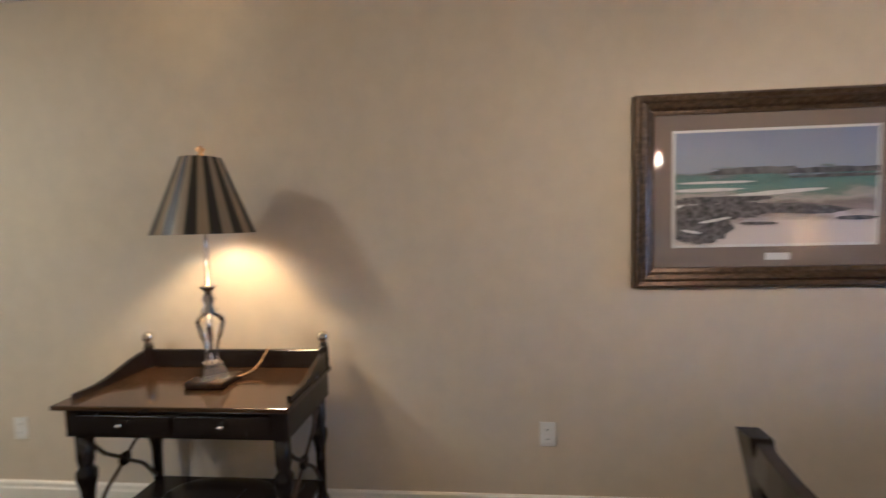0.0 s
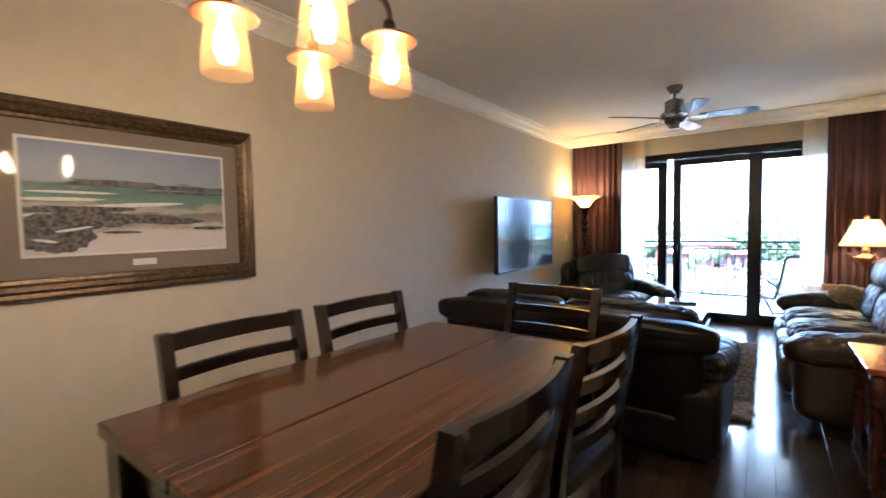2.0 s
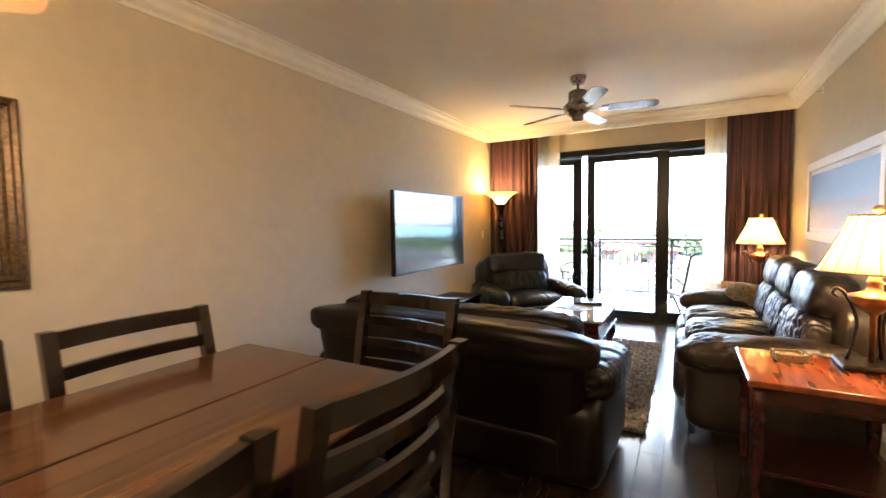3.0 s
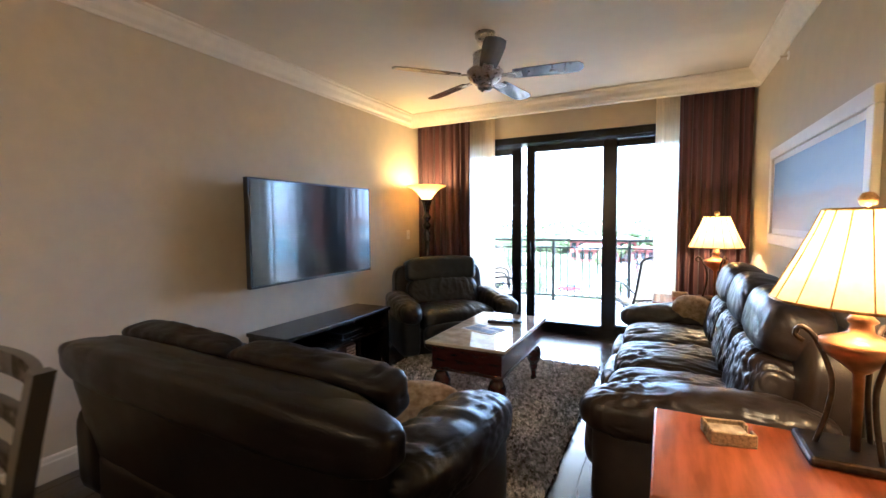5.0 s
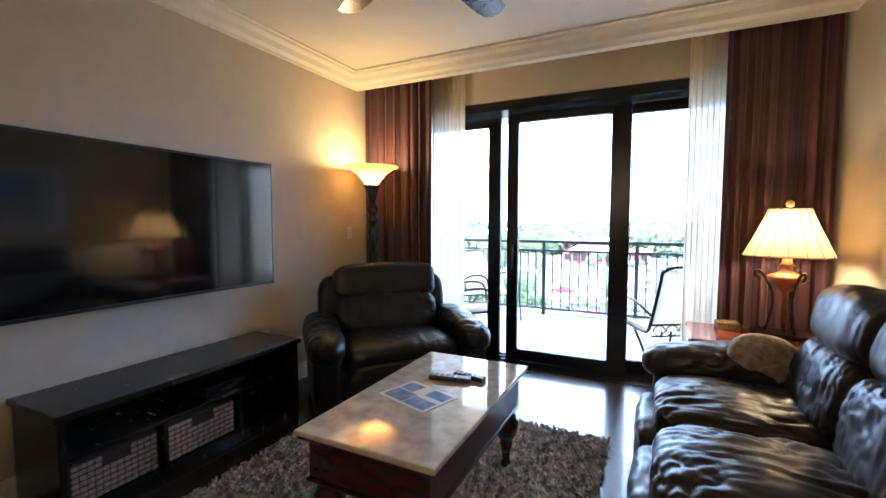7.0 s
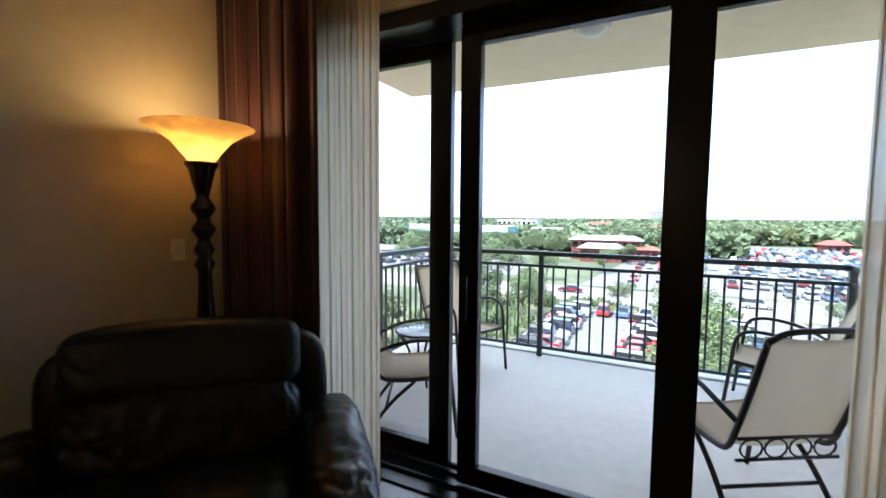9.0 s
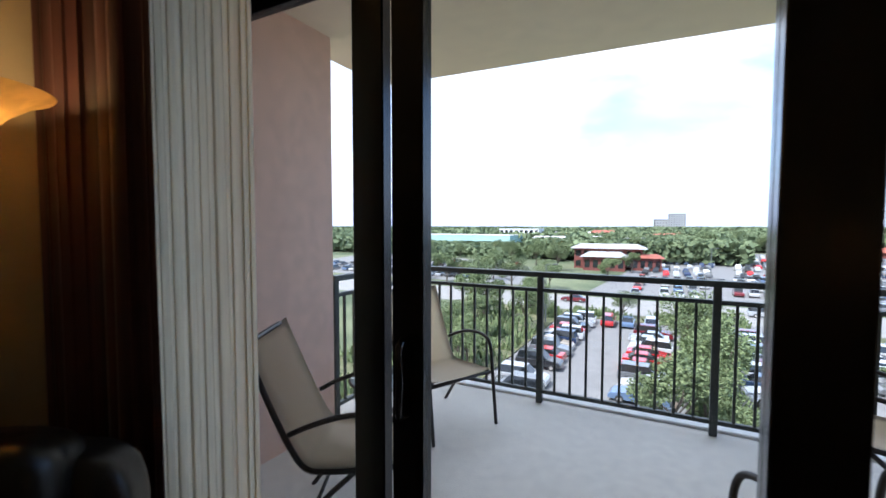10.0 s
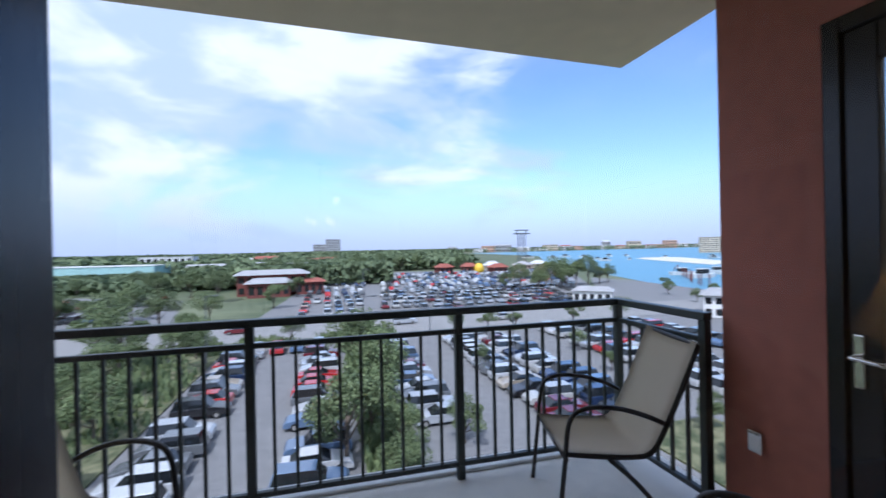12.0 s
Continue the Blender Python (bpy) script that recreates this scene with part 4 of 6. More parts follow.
# ---- leather seating ----
def sofa(name, label, category, m, width, seats, leather, seat_h=0.46, back_h=0.95, depth=0.95, arm_w=0.24, wr=0.012, arm_h=0.62, tilt=12, bolster=False):
    """Stuffed leather seat; front is -y, the back stands at +y; origin at the middle of the base."""
    t = thing(name, label, category, "", "", m)
    iw = width - 2 * arm_w
    hd = depth / 2
    part("base", PAD((0, 0.03, 0.17), (width - 0.08, depth - 0.16, 0.28), 9, 8, 0.004, 1.0), leather, t, "", True)
    lean = Matrix.Rotation(radians(-tilt), 4, "X")
    if bolster:
        back = PAD((0, hd - 0.13, 0.45), (width - 0.20, 0.20, 0.78), 8, 18, 0.005, 3.0, (2, 2, 4), 0, Matrix.Rotation(radians(-9), 4, "X"))
    else:
        back = PAD((0, hd - 0.13, 0.47), (iw + 0.22, 0.22, back_h - 0.12), 7, 14, 0.006, 3.0, (2, 2, 4), 0, Matrix.Rotation(radians(-tilt * 0.5), 4, "X"))
    part("back_frame", back, leather, t, "", True)
    sw = iw / seats
    if bolster:
        part("back_bolster", PAD((0, hd - 0.06, back_h - 0.125), (width - 0.05, 0.21, 0.20), 4.2, 30, 0.008, 2.0, (5, 3, 3)), leather, t, "long padded top roll", True)
    for i in range(seats):
        x = -iw / 2 + sw * (i + 0.5)
        part("seat_cushion", PAD((x, -0.10, seat_h - 0.09), (sw * 1.02, depth * 0.72, 0.25), 4.2, 44, wr, 7.1 * i + 2, (18, 4, 5), 0.05), leather, t, "creased stuffed seat cushion", True)
        part("footrest_pad", PAD((x, -hd + 0.05, seat_h - 0.22), (sw * 0.99, 0.17, 0.30), 3.6, 20, wr * 0.8, 3.3 * i, (11, 4, 4)), leather, t, "", True)
        part("back_cushion", PAD((x, hd - 0.27, seat_h + 0.13), (sw * 1.0, 0.24, 0.34), 3.8, 44, wr * 1.1, 5.7 * i + 9, (17, 5, 4), 0.04, lean), leather, t, "creased lumbar cushion", True)
        if bolster:
            part("head_cushion", PAD((x * 1.17, hd - 0.265, back_h - 0.08), (sw * 1.16, 0.17, 0.18), 4.6, 30, wr * 0.6, 4.1 * i + 5, (8, 4, 4), 0.01, lean), leather, t, "plump headrest roll", True)
        else:
            part("head_cushion", PAD((x, hd - 0.19, back_h - 0.12), (sw * 1.0, 0.27, 0.27), 3.2 if seats > 1 else 5.5, 30, wr * 0.55, 4.1 * i + 5, (10, 4, 3), 0.04, lean), leather, t, "plump headrest roll", True)
    for sx in (-1, 1):
        x = sx * (width / 2 - arm_w / 2)
        part("arm_panel", PAD((x, 0.0, 0.27), (arm_w * 0.86, depth * 0.92, 0.46), 7, 10, 0.006, sx * 2), leather, t, "", True)
        part("armrest", PAD((x, -0.06, arm_h - 0.09), (arm_w * 1.16, depth * 0.92, 0.21), 3.0, 36, wr * 1.0, 11 * sx, (4, 12, 3), 0.03, Matrix.Rotation(radians(4), 4, "X")), leather, t, "padded armrest", True)
    return t


sofa("loveseat", "dark brown leather reclining loveseat, back towards the dining table", "sofa", pose(1.32, 5.35, 0, 0, 0, 178), 1.96, 2, M_leather_dark, 0.45, 0.862, 0.96, 0.27, 0.020, 0.61, 8, True)
sofa("sofa", "long dark brown leather three-seat reclining sofa against the wall", "sofa", pose(3.07, 7.03, 0, 0, 0, -90), 2.35, 3, M_leather, 0.47, 1.00, 1.00, 0.25, 0.020, 0.62)
sofa("armchair", "wide worn dark leather armchair in the corner", "armchair", pose(0.82, 8.09, 0, 0, 0, 47), 1.26, 1, M_leather_blue, 0.44, 0.93, 0.92, 0.22, 0.014, 0.57)

pil = thing("throw_pillow", "tan patterned throw pillow on the loveseat", "pillow")
part("cushion", PAD((1.93, 5.56, 0.51), (0.42, 0.14, 0.25), 2.6, 14, 0.006, 4.0, (3, 3, 3), 0.05, Matrix.Rotation(radians(22), 4, "Z") @ Matrix.Rotation(radians(-55), 4, "X")), M_pillow, pil, "", True)
pil2 = thing("throw_pillow", "tan patterned throw pillow against the far sofa arm", "pillow")
part("cushion", PAD((3.10, 7.98, 0.60), (0.30, 0.12, 0.24), 2.6, 12, 0.006, 8.0, (3, 3, 3), 0.05, Matrix.Rotation(radians(-8), 4, "Z") @ Matrix.Rotation(radians(20), 4, "X")), M_pillow, pil2, "", True)


# ---- end tables and lamps ----
def end_table(label, x0, x1, y0, y1, h):
    t = thing("end_table", label, "end table", "cherry end tables beside the sofa")
    part("tabletop", B(x0, x1, y0, y1, h - 0.032, h, 0.009, 3), M_cherry, t, "glossy orange-red cherry top")
    b = bmesh.new()
    box(b, x0 + 0.025, x1 - 0.025, y0 + 0.025, y1 - 0.025, h - 0.115, h - 0.033, 0.004)
    part("apron", b, M_mahog, t)
    for x in (x0 + 0.05, x1 - 0.05):
        for y in (y0 + 0.05, y1 - 0.05):
            part("leg", lathe(bmesh.new(), [(0.016, 0), (0.024, 0.03), (0.016, 0.06), (0.022, 0.12), (0.030, 0.30), (0.022, 0.42), (0.034, 0.45), (0.022, 0.47), (0.032, 0.49), (0.032, h - 0.034)], (x, y), 14), M_mahog, t, "turned leg", True)
    part("shelf", B(x0 + 0.06, x1 - 0.06, y0 + 0.06, y1 - 0.06, 0.17, 0.19, 0.004), M_mahog, t)
    return t


end_table("glossy cherry end table before the sofa", 2.86, 3.50, 5.17, 5.77, 0.633)
end_table("glossy cherry end table by the curtains", 2.80, 3.50, 8.23, 8.72, 0.615)


def urn_lamp(label, x, y, z, s=1.0, sw=1.0):
    t = thing("table_lamp", label, "lamp", "bronze urn table lamps", "", pose(x, y, z))
    part("base", B(-0.13 * s, 0.13 * s, -0.11 * s, 0.11 * s, 0.001, 0.03 * s, 0.012 * s, 2), M_bronze, t)
    for k in range(3):
        a = 2 * math.pi * k / 3 + 0.9
        c, q = math.cos(a), math.sin(a)
        b = tube(bmesh.new(), arc([(0.09 * s * c, 0.09 * s * q, 0.03 * s), (0.065 * s * c, 0.065 * s * q, 0.14 * s), (0.06 * s * c, 0.06 * s * q, 0.24 * s), (0.10 * s * c, 0.10 * s * q, 0.35 * s), (0.135 * s * c, 0.135 * s * q, 0.385 * s), (0.15 * s * c, 0.15 * s * q, 0.36 * s), (0.13 * s * c, 0.13 * s * q, 0.34 * s)], 5), 0.008 * s, 7)
        part("leg", b, M_bronze, t, "scrolled bronze leg", True)
    part("urn", lathe(bmesh.new(), [(0.012 * s, 0.03 * s), (0.014 * s, 0.26 * s), (0.04 * s, 0.285 * s), (0.085 * s, 0.32 * s), (0.098 * s, 0.345 * s), (0.095 * s, 0.358 * s), (0.06 * s, 0.37 * s), (0.03 * s, 0.385 * s), (0.026 * s, 0.41 * s), (0.038 * s, 0.42 * s), (0.024 * s, 0.435 * s), (0.02 * s, 0.50 * s)], (0, 0), 20), M_copperurn, t, "copper-bronze urn", True)
    z0, z1 = 0.475 * s, 0.745 * s
    prof = [(0.218 * sw, z0), (0.19 * sw, z0 + (z1 - z0) * 0.22), (0.155 * sw, z0 + (z1 - z0) * 0.5), (0.122 * sw, z0 + (z1 - z0) * 0.78), (0.100 * sw, z1)]
    part("shade", shell(bmesh.new(), prof, (0, 0), 64, 0.003, 0.0025, 16), M_shade, t, "pleated cream bell shade, glowing", True)
    b = bmesh.new()
    for k in range(16):
        a = 2 * math.pi * (k + 0.5) / 16
        tube(b, [((r + 0.0005) * math.cos(a), (r + 0.0005) * math.sin(a), zz) for r, zz in prof], 0.0022, 5)
    part("rib", b, M_gold, t, "shade seams")
    for r, zz in (prof[0], prof[-1]):
        part("shade_trim", tube(bmesh.new(), [(r * math.cos(2 * math.pi * k / 32), r * math.sin(2 * math.pi * k / 32), zz) for k in range(32)], 0.004, 6, True), M_gold, t, "gold shade trim")
    part("bulb", lathe(bmesh.new(), [(0.012, 0.52 * s), (0.026, 0.57 * s), (0.026, 0.60 * s), (0.0, 0.63 * s)], (0, 0), 12), M_bulb2, t, "lit bulb", True).visible_shadow = False
    part("finial", lathe(bmesh.new(), [(0.004, z1 - 0.03), (0.005, z1 + 0.008), (0.018, z1 + 0.012), (0.024, z1 + 0.03), (0.014, z1 + 0.046), (0, z1 + 0.05)], (0, 0), 14), M_gold, t, "gold finial", True)
    return t


urn_lamp("bronze urn table lamp with cream pleated shade, lit", 3.40, 5.62, 0.633, 1.0, 1.0)
urn_lamp("bronze urn table lamp with cream bell shade by the curtain, lit", 3.30, 8.52, 0.615, 1.02, 1.0)


def coaster_tray(label, x, y, z, rz):
    t = thing("coaster_holder", label, "coaster holder", "", "", pose(x, y, z, 0, 0, rz))
    part("bottom", B(-0.065, 0.065, -0.055, 0.055, 0.001, 0.008, 0.002), M_wicker, t)
    for x0, x1, y0, y1 in ((-0.065, 0.065, -0.055, -0.045), (-0.065, 0.065, 0.045, 0.055), (-0.065, -0.055, -0.045, -0.018), (-0.065, -0.055, 0.018, 0.045), (0.055, 0.065, -0.045, -0.018), (0.055, 0.065, 0.018, 0.045)):
        part("side", B(x0, x1, y0, y1, 0.008, 0.045, 0.003), M_wicker, t)
    b = bmesh.new()
    for k in range(4):
        box(b, -0.052, 0.052, -0.043, 0.043, 0.0085 + k * 0.006, 0.0135 + k * 0.006, 0.002)
    part("coaster", b, M_pillow, t, "stack of coasters")
    return t


coaster_tray("woven wicker coaster holder on the cherry end table", 3.08, 5.60, 0.633, 12)
coaster_tray("woven wicker coaster holder on the far end table", 3.03, 8.60, 0.615, 4)

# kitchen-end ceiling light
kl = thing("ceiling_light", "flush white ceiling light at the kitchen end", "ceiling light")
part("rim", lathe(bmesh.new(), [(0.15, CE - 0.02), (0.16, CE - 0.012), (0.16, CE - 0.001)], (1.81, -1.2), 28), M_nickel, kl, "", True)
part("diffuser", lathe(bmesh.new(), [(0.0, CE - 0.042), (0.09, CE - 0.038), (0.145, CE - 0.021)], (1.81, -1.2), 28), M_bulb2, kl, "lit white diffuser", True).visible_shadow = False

# torchiere
tl = thing("floor_lamp", "dark turned torchiere with amber glass bowl, lit", "floor lamp")
FX, FY = 0.31, 8.55
part("base", lathe(bmesh.new(), [(0.14, 0.0), (0.14, 0.02), (0.10, 0.04), (0.05, 0.06), (0.035, 0.09)], (FX, FY), 20), M_espresso, tl, "", True)
pr_ = [(0.03, 0.09), (0.036, 0.3), (0.05, 0.55), (0.055, 0.72), (0.042, 0.85), (0.034, 0.98), (0.030, 1.10), (0.046, 1.135), (0.030, 1.17), (0.046, 1.205), (0.030, 1.24), (0.030, 1.26), (0.052, 1.295), (0.052, 1.31), (0.030, 1.34), (0.030, 1.36), (0.054, 1.395), (0.052, 1.415), (0.028, 1.45), (0.030, 1.47), (0.045, 1.53), (0.058, 1.585), (0.072, 1.605), (0.072, 1.617), (0.03, 1.62)]
part("pole", lathe(bmesh.new(), pr_, (FX, FY), 18), M_espresso, tl, "turned dark column", True)
part("bowl", shell(bmesh.new(), [(0.055, 1.622), (0.085, 1.66), (0.13, 1.715), (0.19, 1.758), (0.232, 1.775), (0.238, 1.783)], (FX, FY), 36, 0.004), M_bowl, tl, "flared amber glass bowl, glowing", True)
part("bulb", lathe(bmesh.new(), [(0.012, 1.63), (0.028, 1.68), (0.028, 1.71), (0.0, 1.74)], (FX, FY), 12), M_bulb2, tl, "lit bulb", True).visible_shadow = False

# ---- coffee table, rug ----
ct = thing("coffee_table", "mahogany coffee table with cream stone top", "coffee table")
GX0, GX1, GY0, GY1, GZ = 1.447, 2.020, 6.468, 7.527, 0.545
part("tabletop", B(GX0, GX1, GY0, GY1, GZ - 0.022, GZ, 0.005, 2), M_stone_top, ct, "polished cream stone slab")
part("top_moulding", B(GX0 + 0.008, GX1 - 0.008, GY0 + 0.008, GY1 - 0.008, GZ - 0.037, GZ - 0.0225, 0.006, 2), M_mahog, ct)
part("apron", B(GX0 + 0.035, GX1 - 0.035, GY0 + 0.035, GY1 - 0.035, GZ - 0.185, GZ - 0.0375, 0.004), M_mahog, ct)
part("bottom_moulding", B(GX0 + 0.026, GX1 - 0.026, GY0 + 0.026, GY1 - 0.026, GZ - 0.20, GZ - 0.186, 0.005, 2), M_mahog, ct)
GL = [(0.020, 0.03), (0.026, 0.05), (0.018, 0.07), (0.022, 0.11), (0.034, 0.15), (0.028, 0.165), (0.046, 0.19), (0.062, 0.235), (0.062, 0.265), (0.045, 0.31), (0.034, 0.325), (0.044, 0.344)]
for x in (GX0 + 0.085, GX1 - 0.085):
    for y in (GY0 + 0.085, GY1 - 0.085):
        part("leg", lathe(bmesh.new(), GL, (x, y), 20), M_mahog, ct, "bulbous turned leg", True)
br = thing("brochure", "blue and white printed brochure on the coffee table", "brochure")
part("sheet", B(-0.14, 0.14, -0.105, 0.105, 0, 0.003, 0.0005), M_ceramic, br)
for x0, x1, y0, y1 in ((-0.125, -0.005, -0.09, 0.0), (0.0, 0.125, -0.09, -0.01), (-0.125, -0.04, 0.008, 0.085), (0.02, 0.125, 0.02, 0.088)):
    part("picture", B(x0, x1, y0, y1, 0.003, 0.0036), M_bluepaper, br, "blue printed picture")
br.matrix_world = pose(1.70, 6.93, GZ + 0.001, 0, 0, -18)


def remote(label, x, y, rz, l=0.17):
    t = thing("remote_control", label, "remote control", "remote controls on the coffee table", "", pose(x, y, GZ + 0.0015, 0, 0, rz))
    part("case", B(-l / 2, l / 2, -0.024, 0.024, 0, 0.022, 0.006, 2), M_blackplastic, t)
    for i in range(5):
        for j in (-1, 0, 1):
            part("button", B(-l / 2 + 0.025 + i * 0.026 - 0.005, -l / 2 + 0.025 + i * 0.026 + 0.005, j * 0.013 - 0.004, j * 0.013 + 0.004, 0.022, 0.0245, 0.001), M_nickel, t)


remote("long black remote control with small buttons", 1.745, 7.16, 10, 0.20)
remote("short black remote control with small buttons", 1.82, 7.22, -8, 0.16)

rug = tagged(new("rug"), "grey-brown shag area rug under the coffee table", "rug")
RX0, RX1, RY0, RY1 = 0.70, 2.39, 5.755, 7.963
part("backing", B(RX0, RX1, RY0, RY1, 0.001, 0.022, 0.008, 2), M_rug, rug)
rnd = random.Random(5)
vv, ff = [], []
for i in range(26000):
    x, y = rnd.uniform(RX0, RX1), rnd.uniform(RY0, RY1)
    a, ln = rnd.uniform(0, 6.283), rnd.uniform(0.018, 0.036)
    w = rnd.uniform(0.005, 0.010)
    c, s = math.cos(a), math.sin(a)
    h = rnd.uniform(0.030, 0.052)
    k = len(vv)
    ex, ey = x + c * ln, y + s * ln
    vv += [(x - s * w, y + c * w, 0.016), (x + s * w, y - c * w, 0.016), (x + c * ln * 0.4 + s * w, y + s * ln * 0.4 - c * w, h), (x + c * ln * 0.4 - s * w, y + s * ln * 0.4 + c * w, h), (ex, ey, h * 0.72)]
    ff += [(k, k + 1, k + 2, k + 3), (k + 3, k + 2, k + 4)]
me = bpy.data.meshes.new("pile")
me.from_pydata(vv, [], ff)
me.materials.append(M_pile)
pile = new("pile", me)
pile.parent = rug
tagged(pile, "shaggy grey-brown pile", "", "", "stuff")

# ---- television and console ----
tv = thing("television", "large slim television on a wall mount, switched off", "television")
VY0, VY1, VZ0, VZ1, VX = 6.063, 7.474, 0.874, 1.681, 0.255


def curved(bm, y0, y1, z0, z1, xo, xi, bow, n=14):
    """A panel bowed about z: xo front, xi back."""
    ym, hw = (y0 + y1) / 2, (y1 - y0) / 2
    rows = []
    for i in range(n + 1):
        y = y0 + (y1 - y0) * i / n
        d = bow * (((y - ym) / hw) ** 2 - 1)
        rows.append([bm.verts.new(p) for p in ((xo + d, y, z0), (xo + d, y, z1), (xi + d, y, z1), (xi + d, y, z0))])
    for a, b_ in zip(rows, rows[1:]):
        for k in range(4):
            bm.faces.new((a[k], b_[k], b_[(k + 1) % 4], a[(k + 1) % 4]))
    bm.faces.new(rows[0])
    bm.faces.new(rows[-1][::-1])
    bmesh.ops.recalc_face_normals(bm, faces=bm.faces[:])
    return bm


part("body", curved(bmesh.new(), VY0, VY1, VZ0, VZ1, VX, VX - 0.045, 0.022), M_blackplastic, tv)
part("screen", curved(bmesh.new(), VY0 + 0.012, VY1 - 0.012, VZ0 + 0.018, VZ1 - 0.012, VX + 0.0025, VX - 0.001, 0.022), M_screen, tv, "black glossy screen")
for z0, z1 in ((VZ0, VZ0 + 0.017), (VZ1 - 0.0115, VZ1)):
    part("bezel", curved(bmesh.new(), VY0, VY1, z0, z1, VX + 0.006, VX - 0.002, 0.022), M_nickel_dark, tv, "thin dark bezel")
part("mark", B(VX - 0.012, VX - 0.0118 + 0.0005, 6.74, 6.80, VZ0 + 0.004, VZ0 + 0.012), M_silver, tv, "small bright mark")
b = bmesh.new()
box(b, 0.002, 0.02, 6.62, 6.92, 1.08, 1.48, 0.003)
box(b, 0.02, VX - 0.06, 6.72, 6.82, 1.22, 1.34, 0.004)
part("wall_mount", b, M_black, tv, "black steel wall bracket")

cn = thing("tv_console", "low black wooden television console with open shelves", "console")
KX0, KX1, KY0, KY1, KZ = 0.06, 0.47, 6.17, 7.47, 0.515
part("top", B(KX0, KX1 + 0.015, KY0 - 0.015, KY1 + 0.015, KZ - 0.03, KZ, 0.004, 2), M_black_wood, cn)
part("side_panel", B(KX0 + 0.005, KX1, KY0, KY0 + 0.03, 0, KZ - 0.031, 0.003), M_black_wood, cn)
part("side_panel", B(KX0 + 0.005, KX1, KY1 - 0.03, KY1, 0, KZ - 0.031, 0.003), M_black_wood, cn)
part("bottom", B(KX0 + 0.005, KX1 - 0.005, KY0 + 0.0305, KY1 - 0.0305, 0.05, 0.075, 0.002), M_black_wood, cn)
part("shelf", B(KX0 + 0.005, KX1 - 0.01, KY0 + 0.0305, KY1 - 0.0305, 0.30, 0.32, 0.002), M_black_wood, cn)
for y in (6.60, 7.03):
    part("divider", B(KX0 + 0.01, KX1 - 0.012, y - 0.011, y + 0.011, 0.0755, 0.2995), M_black_wood, cn)
part("back_panel", B(KX0, KX0 + 0.0045, KY0 + 0.031, KY1 - 0.031, 0.08, KZ - 0.032), M_black_wood, cn)
part("plinth", B(KX1 - 0.04, KX1 - 0.02, KY0 + 0.031, KY1 - 0.031, 0.0, 0.0495), M_black_wood, cn)
for y0, y1 in ((6.215, 6.58), (6.62, 7.01)):
    bk = thing("storage_basket", "brown woven storage basket in the console", "basket", "woven baskets in the console")
    part("body", B(KX0 + 0.05, KX1 - 0.045, y0, y1, 0.077, 0.27, 0.006), M_basket_dark, bk)
    weave = bmesh.new()
    for r in range(7):
        for c in range(12):
            if r >= 5 and 4 <= c <= 7:
                continue
            ya = y0 + 0.008 + (y1 - y0 - 0.016) * c / 12
            yb = y0 + 0.008 + (y1 - y0 - 0.016) * (c + 1) / 12
            za = 0.082 + r * 0.026
            o = 0.004 if (r + c) % 2 else 0.001
            box(weave, KX1 - 0.0465, KX1 - 0.042 + o, ya + 0.002, yb - 0.002, za, za + 0.020, 0.003)
    tagged(part("weave", weave, M_basket, bk, "woven strands"), "", "", "", "stuff")
bx_ = thing("cable_box", "black cable box on the console shelf", "cable box")
part("case", B(0.16, 0.40, 6.86, 7.16, 0.321, 0.37, 0.005), M_blackplastic, bx_)
part("front_panel", B(0.40, 0.403, 6.87, 7.15, 0.325, 0.366), M_screen, bx_)
cd = thing("power_cord", "black power cord hanging from the outlet", "cord")
part("cable", tube(bmesh.new(), arc([(0.02, 7.62, 0.42), (0.06, 7.62, 0.36), (0.05, 7.60, 0.2), (0.09, 7.56, 0.06), (0.14, 7.52, 0.01)], 6), 0.005, 6), M_blackplastic, cd, "", True)

# ---- ceiling fan ----
fn = thing("ceiling_fan", "brushed nickel ceiling fan with five dark blades", "ceiling fan")
UX, UY = 1.728, 6.881
part("canopy", lathe(bmesh.new(), [(0.018, CE - 0.075), (0.05, CE - 0.07), (0.07, CE - 0.03), (0.072, CE - 0.001)], (UX, UY), 24), M_nickel, fn, "", True)
part("downrod", lathe(bmesh.new(), [(0.014, CE - 0.17), (0.014, CE - 0.07)], (UX, UY), 12), M_nickel, fn, "", True)
part("motor", lathe(bmesh.new(), [(0.02, CE - 0.36), (0.07, CE - 0.355), (0.095, CE - 0.335), (0.125, CE - 0.30), (0.13, CE - 0.265), (0.105, CE - 0.24), (0.085, CE - 0.225), (0.085, CE - 0.14), (0.06, CE - 0.125), (0.014, CE - 0.12)], (UX, UY), 28), M_nickel, fn, "brushed nickel motor housing", True)
part("switch_cup", lathe(bmesh.new(), [(0.0, CE - 0.40), (0.045, CE - 0.395), (0.055, CE - 0.375), (0.055, CE - 0.355)], (UX, UY), 20), M_nickel, fn, "", True)
